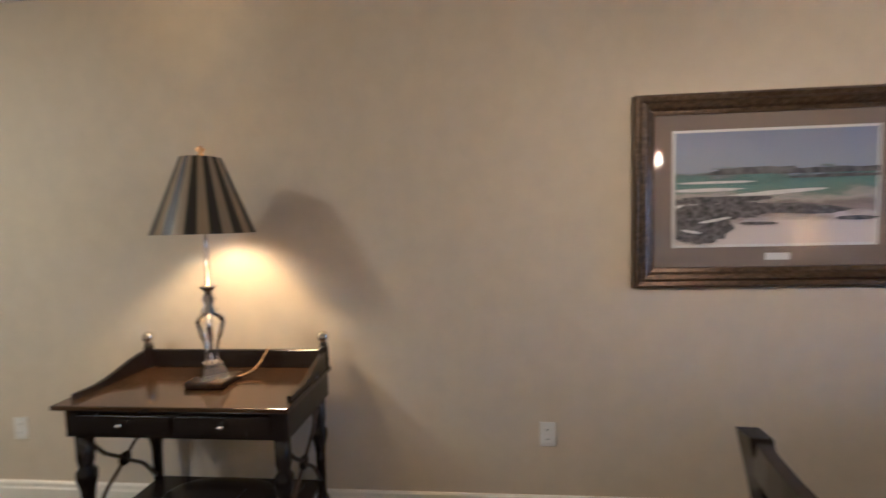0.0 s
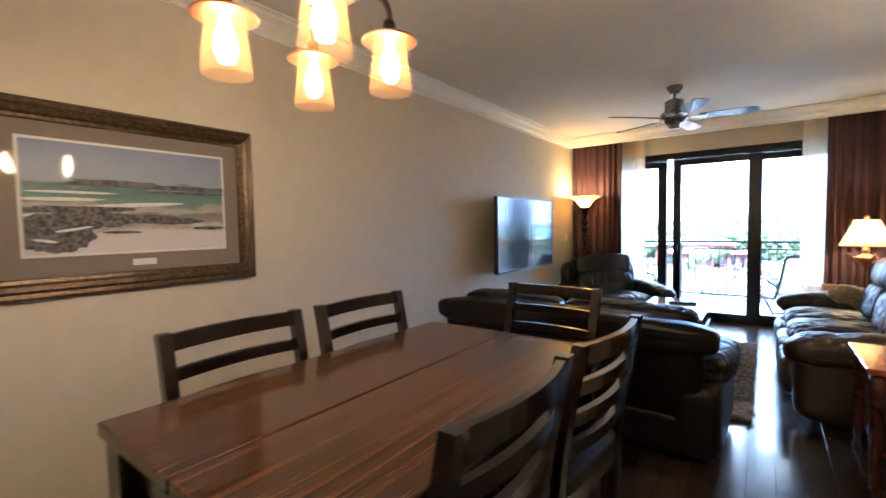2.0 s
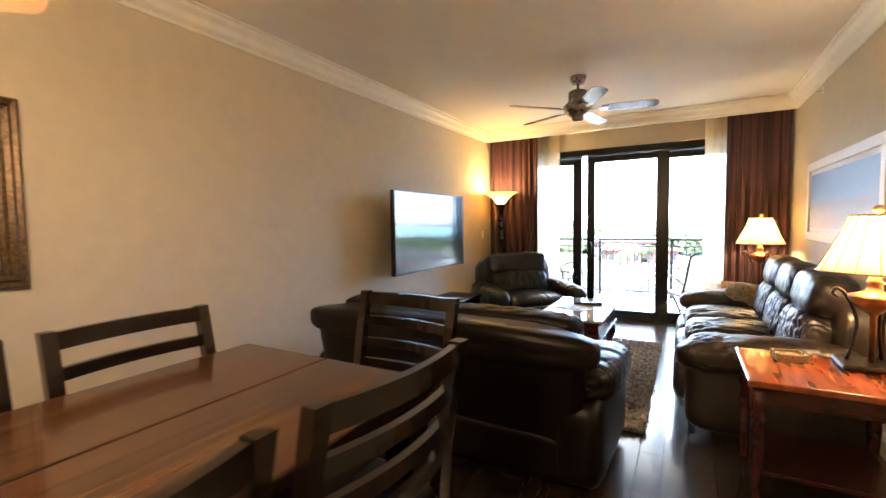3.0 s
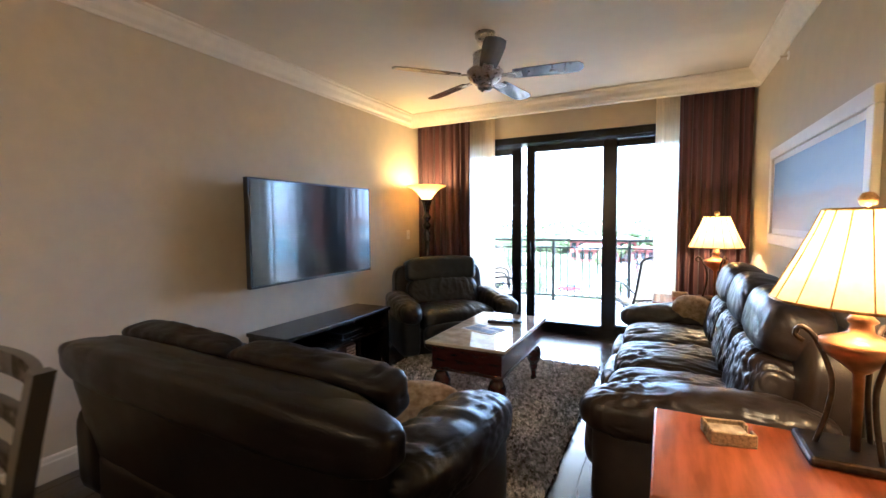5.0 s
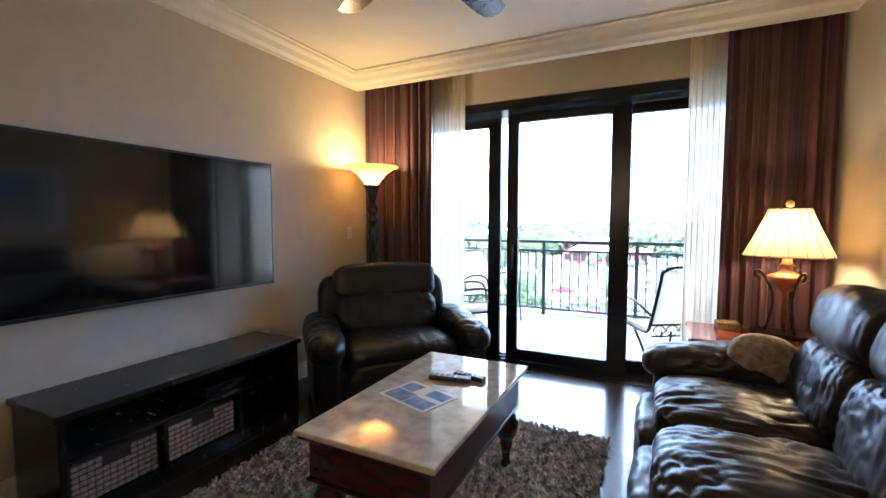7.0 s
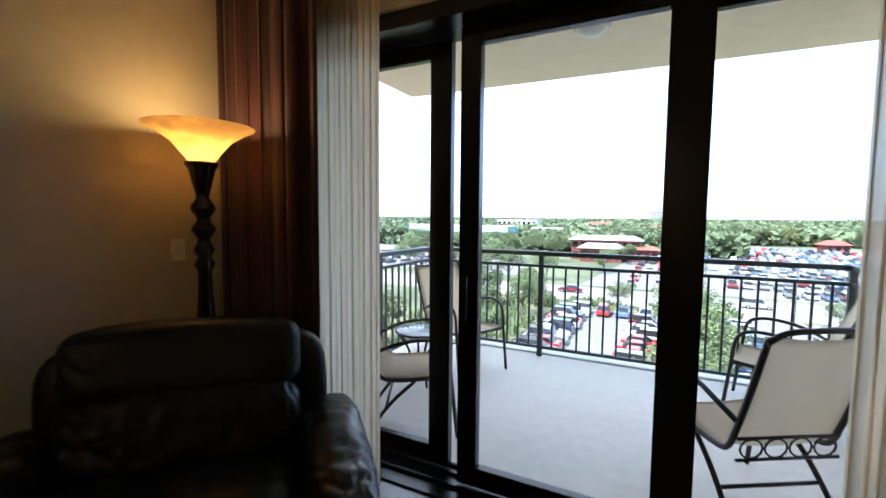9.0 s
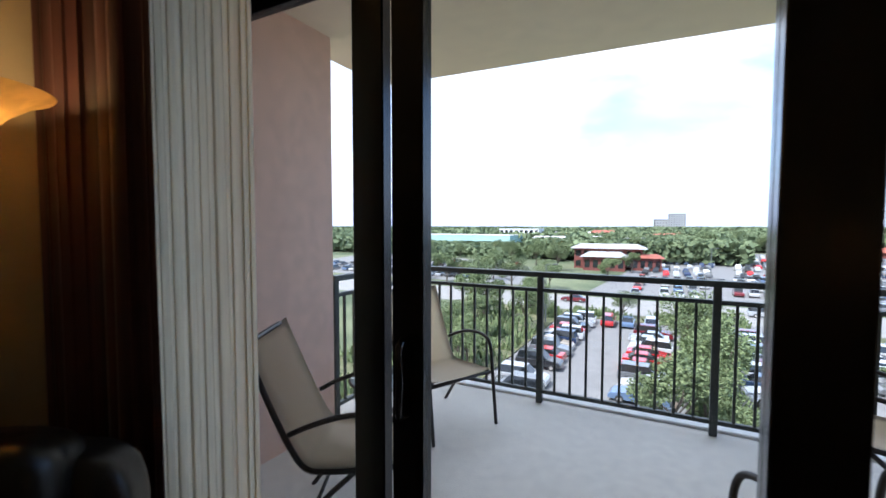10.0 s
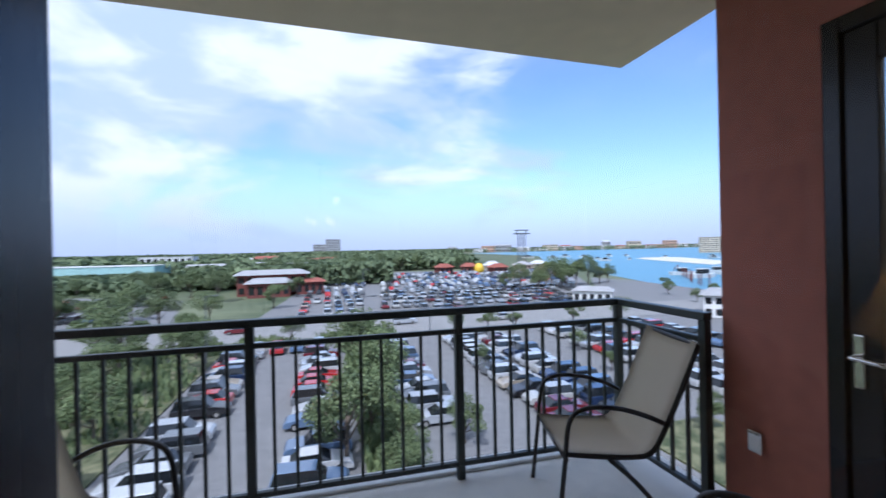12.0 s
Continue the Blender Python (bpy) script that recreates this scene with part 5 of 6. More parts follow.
for k in range(5):
    a = radians(9 + 72 * k)
    R = Matrix.Translation((UX, UY, CE - 0.300)) @ Matrix.Rotation(a, 4, "Z") @ Matrix.Rotation(radians(-11), 4, "X")
    b = bmesh.new()
    outl = [(0.20, -0.055), (0.30, -0.062), (0.56, -0.068), (0.635, -0.060), (0.662, -0.030), (0.668, 0.0), (0.662, 0.030), (0.635, 0.060), (0.56, 0.068), (0.30, 0.062), (0.20, 0.055)]
    lo, hi = [b.verts.new((x, y, -0.003)) for x, y in outl], [b.verts.new((x, y, 0.003)) for x, y in outl]
    b.faces.new(lo[::-1])
    b.faces.new(hi)
    for i in range(len(outl)):
        j = (i + 1) % len(outl)
        b.faces.new((lo[i], lo[j], hi[j], hi[i]))
    b.transform(R)
    bl = part("blade", b, M_fanblade, fn, "dark wooden blade")
    b = bmesh.new()
    box(b, 0.09, 0.17, -0.02, 0.02, -0.006, 0.002, 0.002)
    box(b, 0.165, 0.26, -0.035, 0.035, -0.009, -0.0035, 0.002)
    b.transform(R)
    part("blade_iron", b, M_nickel, bl, "nickel blade bracket")
sp = thing("sprinkler_head", "small chrome sprinkler on the sofa wall", "sprinkler")
part("escutcheon", tube(bmesh.new(), [(RW - 0.001, 7.75, 2.47), (RW - 0.008, 7.75, 2.47)], 0.03, 14), M_plastic, sp)
part("head", tube(bmesh.new(), [(RW - 0.008, 7.75, 2.47), (RW - 0.05, 7.75, 2.47)], 0.009, 8), M_silver, sp)


# ---- curtains ----
def drape(bm, x0, x1, y, z0, z1, folds, depth, seed, n=None):
    n = n or folds * 10
    rr = random.Random(seed)
    ph = [rr.uniform(-0.5, 0.5) for _ in range(folds + 2)]
    cols = []
    m = 10
    for i in range(n + 1):
        u = i / n
        f = u * folds
        col = []
        for k in range(m + 1):
            v = k / m
            dd = depth * (0.75 + 0.45 * v)
            wob = ph[int(f)] * (1 - (f % 1)) + ph[int(f) + 1] * (f % 1)
            yy = y + dd * math.sin(2 * math.pi * f + wob * 2 + 0.5 * v * wob) * (0.7 + 0.3 * math.sin(f * 1.7 + seed))
            xx = x0 + (x1 - x0) * u + 0.012 * math.sin(2 * math.pi * f * 2 + wob) + 0.01 * wob * v
            col.append(bm.verts.new((xx, yy, z1 + (z0 - z1) * v)))
        cols.append(col)
    for a, c in zip(cols, cols[1:]):
        for k in range(m):
            bm.faces.new((a[k], a[k + 1], c[k + 1], c[k]))
    return bm


def curtain(name, label, x0, x1, y, folds, depth, seed, material):
    t = thing(name, label, "curtain")
    part("panel", drape(bmesh.new(), x0, x1, y, 0.015, 2.60, folds, depth, seed), material, t, "", True)
    tk = bmesh.new()
    box(tk, x0, x1, y - 0.012, y + 0.012, 2.61, CE - 0.002)
    part("track", tk, M_trim, t, "white curtain track")


curtain("curtain", "wine-red striped floor-length curtain beside the floor lamp", 0.03, 0.755, 8.86, 8, 0.032, 3, M_curtain)
curtain("curtain", "wine-red striped floor-length curtain behind the end table", 3.00, 3.59, 8.845, 7, 0.032, 4, M_curtain)
curtain("sheer_curtain", "cream sheer curtain drawn aside from the door", 0.52, 1.035, 8.966, 7, 0.009, 5, M_sheer)
curtain("sheer_curtain", "cream sheer curtain drawn aside from the door", 2.78, 3.20, 8.93, 6, 0.011, 6, M_sheer)


# ---- balcony ----
DZ, SZ = -0.07, 2.75
setting("balcony_floor", B(-0.35, 3.80, 9.32, 11.86, DZ - 0.22, DZ), M_deck, "pale grey sealed concrete balcony floor", "floor")
setting("balcony_curb", B(-0.35, 3.80, 11.70, 11.855, DZ, DZ + 0.025, 0.006), M_deckedge, "off-white concrete balcony edge", "curb")
sb_ = bmesh.new()
_lo, _hi = ([sb_.verts.new((x, y, z)) for x, y in ((-0.40, 9.305), (3.765, 9.305), (3.765, 11.80), (-0.40, 11.61))] for z in (SZ, SZ + 0.24))
sb_.faces.new(_lo[::-1])
sb_.faces.new(_hi)
for i in range(4):
    sb_.faces.new((_lo[i], _lo[(i + 1) % 4], _hi[(i + 1) % 4], _hi[i]))
setting("balcony_ceiling", sb_, M_soffit, "cream painted balcony soffit", "ceiling")
setting("wall_balcony_west", B(-0.34, -0.115, 9.305, 10.56, DZ - 0.2, SZ), M_plaster, "pink stucco balcony side wall", "wall")
rb = bmesh.new()
BX = 3.66
box(rb, BX, BX + 0.22, 10.37, 10.88, DZ - 0.2, SZ)
box(rb, BX, BX + 0.22, 9.31, 9.46, DZ - 0.2, SZ)
box(rb, BX, BX + 0.22, 9.46, 10.37, 2.34, SZ)
setting("wall_balcony_east", rb, M_redwall, "brick-red stucco balcony side wall with a door", "wall")
setting("facade_wall", B(-8.0, -0.36, 9.31, 9.6, -14, 6), M_plaster, "pink stucco facade beside the balcony", "wall")
bd = tagged(new("door_2"), "black glazed bedroom door to the balcony", "door", "", "structure")
b = bmesh.new()
box(b, BX - 0.004, BX + 0.10, 10.30, 10.368, DZ, 2.338, 0.004)
box(b, BX - 0.004, BX + 0.10, 9.462, 9.53, DZ, 2.338, 0.004)
box(b, BX - 0.004, BX + 0.10, 9.53, 10.30, 2.27, 2.338, 0.004)
part("frame", b, M_black, bd)
b = bmesh.new()
for y0, y1, z0, z1 in ((10.18, 10.297, DZ + 0.02, 2.267), (9.533, 9.65, DZ + 0.02, 2.267), (9.65, 10.18, DZ + 0.02, 0.20), (9.65, 10.18, 2.12, 2.267)):
    box(b, BX + 0.015, BX + 0.06, y0, y1, z0, z1, 0.004)
lf = part("leaf", b, M_black, bd)
part("pane", B(BX + 0.035, BX + 0.041, 9.648, 10.182, 0.198, 2.122), M_pane, lf, "clear glass pane").visible_shadow = False
setting("bedroom_backing", B(BX + 0.9, BX + 0.95, 9.3, 10.6, DZ, 2.6), M_wall, "beige bedroom wall behind the glass", "wall")
hd = part("handle_plate", B(BX + 0.002, BX + 0.015, 10.235, 10.275, 0.80, 1.02, 0.005, 2), M_silver, lf, "brushed steel plate")
b = tube(bmesh.new(), arc([(BX + 0.005, 10.255, 0.93), (BX - 0.045, 10.255, 0.93), (BX - 0.052, 10.22, 0.93), (BX - 0.05, 10.14, 0.925)], 5), 0.010, 8)
part("door_lever", b, M_silver, lf, "steel lever handle", True)
op = thing("outdoor_outlet", "grey metal outdoor outlet cover on the red wall", "outlet")
part("cover", B(BX - 0.022, BX - 0.001, 10.655, 10.73, 0.345, 0.455, 0.005, 2), M_silver, op)
part("hinge", B(BX - 0.028, BX - 0.022, 10.66, 10.725, 0.44, 0.452, 0.002), M_nickel, op)
dm = thing("ceiling_light", "small frosted dome light on the balcony soffit", "ceiling light")
part("dome", lathe(bmesh.new(), [(0.0, SZ - 0.075), (0.06, SZ - 0.068), (0.10, SZ - 0.04), (0.115, SZ - 0.016)], (1.74, 10.57), 22), M_plastic, dm, "frosted glass", True)
part("rim", lathe(bmesh.new(), [(0.12, SZ - 0.018), (0.128, SZ - 0.012), (0.128, SZ - 0.001)], (1.74, 10.57), 22), M_nickel, dm, "", True)

# railing
rl = thing("balcony_railing", "dark green-black metal balcony railing", "railing")
YR, XL, XR = 11.65, -0.16, 3.575


def bar(name, x0, x1, y0, y1, z0, z1):
    part(name, B(x0, x1, y0, y1, z0, z1, 0.004), M_rail, rl)


bar("top_rail", XL - 0.03, XR + 0.03, YR - 0.032, YR + 0.032, 0.985, 1.028)
bar("mid_rail", XL, XR, YR - 0.018, YR + 0.018, 0.862, 0.892)
bar("bottom_rail", XL, XR, YR - 0.018, YR + 0.018, 0.012, 0.042)
for px in (XL, 1.144, 2.383, XR):
    bar("post", px - 0.025, px + 0.025, YR - 0.025, YR + 0.025, DZ, 0.985)
for x, y0 in ((XL, 10.60), (XR, 10.89)):
    bar("top_rail", x - 0.03, x + 0.03, y0, YR - 0.033, 0.985, 1.028)
    bar("mid_rail", x - 0.018, x + 0.018, y0, YR - 0.026, 0.862, 0.892)
    bar("bottom_rail", x - 0.018, x + 0.018, y0, YR - 0.026, 0.012, 0.042)
    bar("post", x - 0.025, x + 0.025, y0 + 0.001, y0 + 0.05, DZ, 0.984)
bm_ = B(-0.009, 0.009, -0.009, 0.009, 0.042, 0.862)
BAL = mesh_of("baluster", bm_, M_rail)
spots = []
for a, c in ((XL, 1.144), (1.144, 2.383), (2.383, XR)):
    n = round((c - a) / 0.1235)
    spots += [(a + (c - a) * i / n, YR) for i in range(1, n)]
for x, y0 in ((XL, 10.62), (XR, 10.92)):
    n = round((YR - y0) / 0.12)
    spots += [(x, y0 + (YR - y0) * i / n) for i in range(1, n)]
for x, y in spots:
    o = new("baluster", BAL)
    o.location, o.parent = (x, y, 0), rl


def sling_chair(label, m, scroll=False):
    """Patio chair with a tube frame and a cloth sling; front is -y."""
    t = thing("patio_chair", label, "chair", "sling patio chairs on the balcony", "", m)
    rec = 0.75 if scroll else 1.0
    for s in (-1, 1):
        x = s * 0.255
        side = arc([(x, -0.24, 0.40), (x, -0.10, 0.385), (x, 0.10, 0.375), (x, 0.20, 0.395), (x, 0.20 + 0.07 * rec, 0.50), (x, 0.20 + 0.16 * rec, 0.70), (x, 0.20 + 0.255 * rec, 0.94)], 5)
        part("side_tube", tube(bmesh.new(), side, 0.014, 8), M_chairmetal, t, "", True)
        arm = arc([(x * 1.12, -0.30, 0.0), (x * 1.12, -0.26, 0.35), (x * 1.12, -0.23, 0.58), (x * 1.12, -0.14, 0.645), (x * 1.12, 0.02, 0.64), (x * 1.12, 0.16, 0.60), (x * 1.05, 0.265, 0.55)], 5)
        part("arm_tube", tube(bmesh.new(), arm, 0.013, 8), M_chairmetal, t, "", True)
        part("rear_leg", tube(bmesh.new(), arc([(x, -0.02, 0.37), (x * 1.02, 0.14, 0.22), (x * 1.06, 0.31, 0.0)], 5), 0.013, 8), M_chairmetal, t, "", True)
    b = bmesh.new()
    prof = arc([(0, -0.27, 0.417), (0, -0.10, 0.402), (0, 0.10, 0.392), (0, 0.19, 0.41), (0, 0.19 + 0.062 * rec, 0.51), (0, 0.19 + 0.152 * rec, 0.708), (0, 0.19 + 0.258 * rec, 0.965)], 5)
    rows = []
    for p in prof:
        rows.append([b.verts.new((x, p.y + 0.012 * (1 - (x / 0.262) ** 2), p.z - 0.018 * (1 - (x / 0.262) ** 2))) for x in (-0.262, -0.17, -0.085, 0, 0.085, 0.17, 0.262)])
    for a, c in zip(rows, rows[1:]):
        for i in range(6):
            b.faces.new((a[i], a[i + 1], c[i + 1], c[i]))
    g = bmesh.ops.solidify(b, geom=b.faces[:], thickness=0.004)
    part("sling", b, M_sling, t, "tan woven sling", True)
    part("top_tube", tube(bmesh.new(), arc([(-0.255, 0.20 + 0.255 * rec, 0.94), (-0.15, 0.207 + 0.255 * rec, 0.943 + 0.04 * scroll), (0.15, 0.207 + 0.255 * rec, 0.943 + 0.04 * scroll), (0.255, 0.20 + 0.255 * rec, 0.94)], 5), 0.014, 8), M_chairmetal, t, "", True)
    part("front_tube", tube(bmesh.new(), [(-0.285, -0.25, 0.385), (0.285, -0.25, 0.385)], 0.012, 8), M_chairmetal, t, "", True)
    part("cross_bar", tube(bmesh.new(), [(-0.265, 0.17, 0.18), (0.265, 0.17, 0.18)], 0.010, 8), M_chairmetal, t, "", True)
    if scroll:
        b = bmesh.new()
        for z in (0.46, 0.36):
            tube(b, [(-0.25, 0.255, z), (0.25, 0.255, z)], 0.008, 6)
        for k in range(4):
            x = -0.18 + k * 0.12
            tube(b, [(x + 0.055 * math.cos(q), 0.255, 0.41 + 0.044 * math.sin(q)) for q in (2 * math.pi * j / 12 for j in range(12))], 0.005, 5, True)
        part("scroll_panel", b, M_chairmetal, t, "scrolled metal panel", True)
    return t


pc1 = sling_chair("tan sling patio chair with dark metal frame on the balcony", pose(0.712, 9.82, DZ, 0, 0, 119))
copy_thing(pc1, pose(0.57, 10.98, DZ, 0, 0, 64))
sling_chair("tan sling patio chair with scrolled metal panel below its back", pose(2.67, 9.86, DZ, 0, 0, -148), True)
copy_thing(pc1, pose(3.05, 11.18, DZ, 0, 0, -104))
pt = thing("patio_table", "small round glass-topped patio table", "table")
PTX, PTY = 0.40, 10.47
part("tabletop", lathe(bmesh.new(), [(0.0, 0.372), (0.215, 0.372), (0.22, 0.377), (0.22, 0.382), (0.215, 0.386), (0.0, 0.386)], (PTX, PTY), 32), M_tableglass, pt, "pale tinted glass top", True)
part("rim", tube(bmesh.new(), [(PTX + 0.224 * math.cos(2 * math.pi * k / 32), PTY + 0.224 * math.sin(2 * math.pi * k / 32), 0.377) for k in range(32)], 0.010, 8, True), M_chairmetal, pt, "", True)
for k in range(4):
    a = math.pi / 4 + k * math.pi / 2
    part("leg", tube(bmesh.new(), arc([(PTX + 0.20 * math.cos(a), PTY + 0.20 * math.sin(a), 0.37), (PTX + 0.10 * math.cos(a), PTY + 0.10 * math.sin(a), 0.16), (PTX + 0.19 * math.cos(a), PTY + 0.19 * math.sin(a), DZ)], 5), 0.011, 8), M_chairmetal, pt, "", True)

# ---- outdoors: ground, lots, water ----
GZ0 = -13.1


def slab(name, pts, z, material, label, category):
    b = bmesh.new()
    lo, hi = [b.verts.new((x, y, z - 0.4)) for x, y in pts], [b.verts.new((x, y, z)) for x, y in pts]
    b.faces.new(hi)
    for i in range(len(pts)):
        j = (i + 1) % len(pts)
        b.faces.new((lo[i], lo[j], hi[j], hi[i]))
    bmesh.ops.recalc_face_normals(b, faces=b.faces[:])
    return setting(name, b, material, label, category)


gb = bmesh.new()
bmesh.ops.create_grid(gb, x_segments=2, y_segments=2, size=4500)
gb.transform(Matrix.Translation((0, 0, GZ0)))
setting("ground", gb, M_ground, "grassy and sandy ground reaching the horizon", "ground")
slab("road_lot_near", [(-30, 22), (62, 22), (62, 84), (-30, 84)], GZ0 + 0.03, M_asphalt, "pale worn asphalt car park", "car park")
slab("road", [(-160, 84), (110, 84), (110, 101), (-160, 101)], GZ0 + 0.05, M_road, "light grey road crossing behind the car park", "road")
slab("road_lot_far", [(-14, 104), (72, 104), (150, 255), (30, 300), (-8, 180)], GZ0 + 0.03, M_asphalt, "pale asphalt car park beyond the road", "car park")
slab("road_lot_west", [(-120, 112), (-30, 112), (-42, 160), (-150, 230)], GZ0 + 0.03, M_asphalt, "asphalt car park by the long building", "car park")
slab("road_yard", [(62, 30), (122, 66), (128, 130), (118, 182), (101, 156), (73, 104), (62, 84)], GZ0 + 0.036, M_asphalt, "pale asphalt harbour yard", "car park")
for nm, pts in (("verge", [(3.8, 30), (7.6, 30), (7.6, 82), (3.8, 82)]), ("verge", [(-30, 22), (-13.2, 22), (-13.2, 84), (-30, 84)]), ("verge", [(-12, 79), (12.5, 79), (12.5, 84), (-12, 84)]), ("verge", [(20, 79), (36, 79), (36, 83.5), (20, 83.5)]), ("verge", [(24, 20), (32, 20), (32, 38), (24, 38)])):
    slab(nm, pts, GZ0 + 0.18, M_grass, "planted grass verge with kerb", "verge")
slab("water", [(112, 92), (121, 150), (142, 212), (178, 330), (330, 640), (420, 1250), (2600, 2100), (4200, 900), (900, -200), (150, 20)], GZ0 + 0.06, M_water, "blue harbour water", "water")
slab("sand_spit", [(250, 240), (300, 262), (372, 398), (345, 420), (310, 388)], GZ0 + 0.35, M_sand, "white sand spit across the harbour", "sand")
slab("far_shore", [(430, 1260), (900, 1340), (2000, 1500), (3600, 1100), (4300, 1600), (2600, 2600), (400, 2200)], GZ0 + 0.5, M_grass, "low wooded far shore", "shore")


# ---- trees ----
def leaf_cloud(bm, centres, n, size, rr):
    """Many small leaves scattered round clump centres."""
    for _ in range(n):
        c, r = centres[rr.randrange(len(centres))]
        while True:
            p = Vector((rr.uniform(-1, 1), rr.uniform(-1, 1), rr.uniform(-1, 1)))
            if 0.2 < p.length < 1:
                break
        q = Vector(c) + Vector((p.x * r, p.y * r, p.z * r * 0.75))
        u = Vector((rr.uniform(-1, 1), rr.uniform(-1, 1), rr.uniform(-0.6, 0.6))).normalized()
        v = u.cross(Vector((rr.uniform(-1, 1), rr.uniform(-1, 1), rr.uniform(-1, 1)))).normalized()
        s = size * rr.uniform(0.6, 1.3)
        bm.faces.new([bm.verts.new(q + u * s), bm.verts.new(q + v * s * 0.5), bm.verts.new(q - u * s), bm.verts.new(q - v * s * 0.5)])
    return bm


def tree(label, seed, h, spread, leaves, m):
    rr = random.Random(seed)
    t = thing("tree", label, "tree", "car park trees", "", m)
    b = bmesh.new()
    top = Vector((rr.uniform(-0.3, 0.3), rr.uniform(-0.3, 0.3), h * 0.55))
    tube(b, arc([(0, 0, 0), (0.1, 0.05, h * 0.2), tuple(top)], 4), [0.17, 0.165, 0.16, 0.15, 0.14, 0.13, 0.12, 0.11, 0.10], 8)
    cl = []
    for k in range(9):
        a = 2 * math.pi * k / 9 + rr.uniform(-0.3, 0.3)
        rad = spread * rr.uniform(0.35, 0.9)
        z = h * rr.uniform(0.45, 0.92)
        e = Vector((rad * math.cos(a), rad * math.sin(a), z))
        st = Vector((0.05, 0.03, h * rr.uniform(0.22, 0.45)))
        tube(b, [tuple(st), tuple(st.lerp(e, 0.5) + Vector((0, 0, -0.15))), tuple(e)], [0.07, 0.05, 0.02], 6)
        cl.append((tuple(e), spread * rr.uniform(0.28, 0.5)))
    cl.append(((0, 0, h * 0.9), spread * 0.45))
    part("trunk", b, M_bark, t, "grey-brown trunk with limbs", True)
    part("crown", leaf_cloud(bmesh.new(), cl, leaves, 0.155, rr), M_leaf, t, "loose olive-green crown")
    return t


protos = [tree("olive-green leafy tree in the car park", s, hh, sp, 4400, pose(x, y, GZ0)) for s, hh, sp, x, y in ((1, 7.5, 3.2, 5.6, 47), (2, 6.2, 2.8, 2.5, 38.5), (3, 8.0, 3.6, 5.2, 57))]
rr = random.Random(11)
TREES = [(11.2, 39.5, 0.5), (6.4, 39, 0.6), (5.7, 34.5, 0.45), (4.7, 43, 0.7), (6.6, 52, 0.8), (5.8, 62, 0.8), (4.8, 70, 0.6), (-15, 40, 0.6), (-19, 52, 0.7), (-16, 75, 0.7), (5.2, 66, 0.8), (6.2, 74, 0.7), (-16, 48, 0.8), (-20, 58, 1.0), (-15.5, 67, 0.8), (-23, 70, 1.1), (-18, 80, 0.9), (-4, 80.5, 0.6), (-28, 76, 1.0), (-25, 46, 1.0), (-36, 96, 1.1), (-30, 104, 1.2), (-48, 106, 1.3), (-22, 107, 0.9), (-60, 108, 1.3), (-58, 122, 1.2), (-70, 132, 1.4), (-40, 118, 1.2), (-12, 128, 1.0), (-30, 150, 1.3), (-42, 168, 1.5), (-8, 155, 1.0), (23, 80.5, 0.5), (29, 81, 0.55), (34, 80.5, 0.5), (27, 30, 0.5), (30, 36, 0.4), (58, 141, 1.0), (64, 142, 1.2), (69, 139, 1.1), (80, 140, 1.1), (78, 146, 1.3), (84, 149, 1.3), (90, 150, 1.4), (96, 151, 1.3), (72, 144, 1.2), (102, 153, 1.1), (88, 156, 1.4), (108, 156, 1.0), (46, 81, 0.6), (55, 80, 0.6), (20, 60, 0.35), (33, 52, 0.35), (35, 62, 0.4), (-10, 200, 1.5), (5, 225, 1.4), (18, 250, 1.5), (34, 285, 1.6), (50, 300, 1.6), (-25, 230, 1.6), (62, 306, 1.5), (78, 310, 1.4), (92, 300, 1.2), (90, 96, 0.5), (96, 112, 0.6), (104, 104, 0.5), (70, 66, 0.5), (110, 128, 0.6), (66, 52, 0.45), (-62, 236, 1.2), (-50, 215, 1.1), (-70, 205, 1.1), (-84, 190, 1.0), (-38, 190, 1.2), (-55, 178, 1.1), (-20, 184, 1.2)]
for i, (x, y, s) in enumerate(TREES):
    o = copy_thing(protos[i % 3], pose(x, y, GZ0 + 0.1, 0, 0, rr.uniform(0, 360)))
    o.scale = (s, s, s * rr.uniform(0.85, 1.05))

vv, ff = [], []
for i in range(9400):
    u = rr.random()
    low = False
    if i < 7800:
        y = 200 + 1540 * u * u
        x = rr.uniform(-0.1 * y if i % 3 == 0 else -1.05 * y, 0.29 * y + 15 if y > 305 else 0.12 * y)
        if -0.62 * y < x < -0.26 * y and y < 392:
            low = True
    else:
        y = rr.uniform(1280, 2000)
        x = rr.uniform(450, 2700)
    w = rr.uniform(4, 8)
    near = min(1.0, y / 430)
    for k in range(20 if y < 360 else 9):
        c = Vector((x + rr.uniform(-w, w), y + rr.uniform(-w, w), GZ0 + (rr.uniform(-0.5, max(0.0, 9.5 * (1 - y / 385)) - 0.4) if low else rr.uniform(1.5, 8.0 + min(6.0, max(0.0, (y - 450) / 90))))))
        a = Vector((rr.uniform(-1, 1), rr.uniform(-1, 1), rr.uniform(-0.4, 0.8))).normalized() * rr.uniform(2.4, 4.2) * near
        d = a.cross(Vector((rr.uniform(-1, 1), rr.uniform(-1, 1), rr.uniform(-1, 1)))).normalized() * rr.uniform(1.8, 3.2) * near
        n = len(vv)
        vv += [tuple(c + a), tuple(c + d), tuple(c - a), tuple(c - d)]
        ff.append((n, n + 1, n + 2, n + 3))
me = bpy.data.meshes.new("woods")
me.from_pydata(vv, [], ff)
me.materials.append(M_leaf_far)
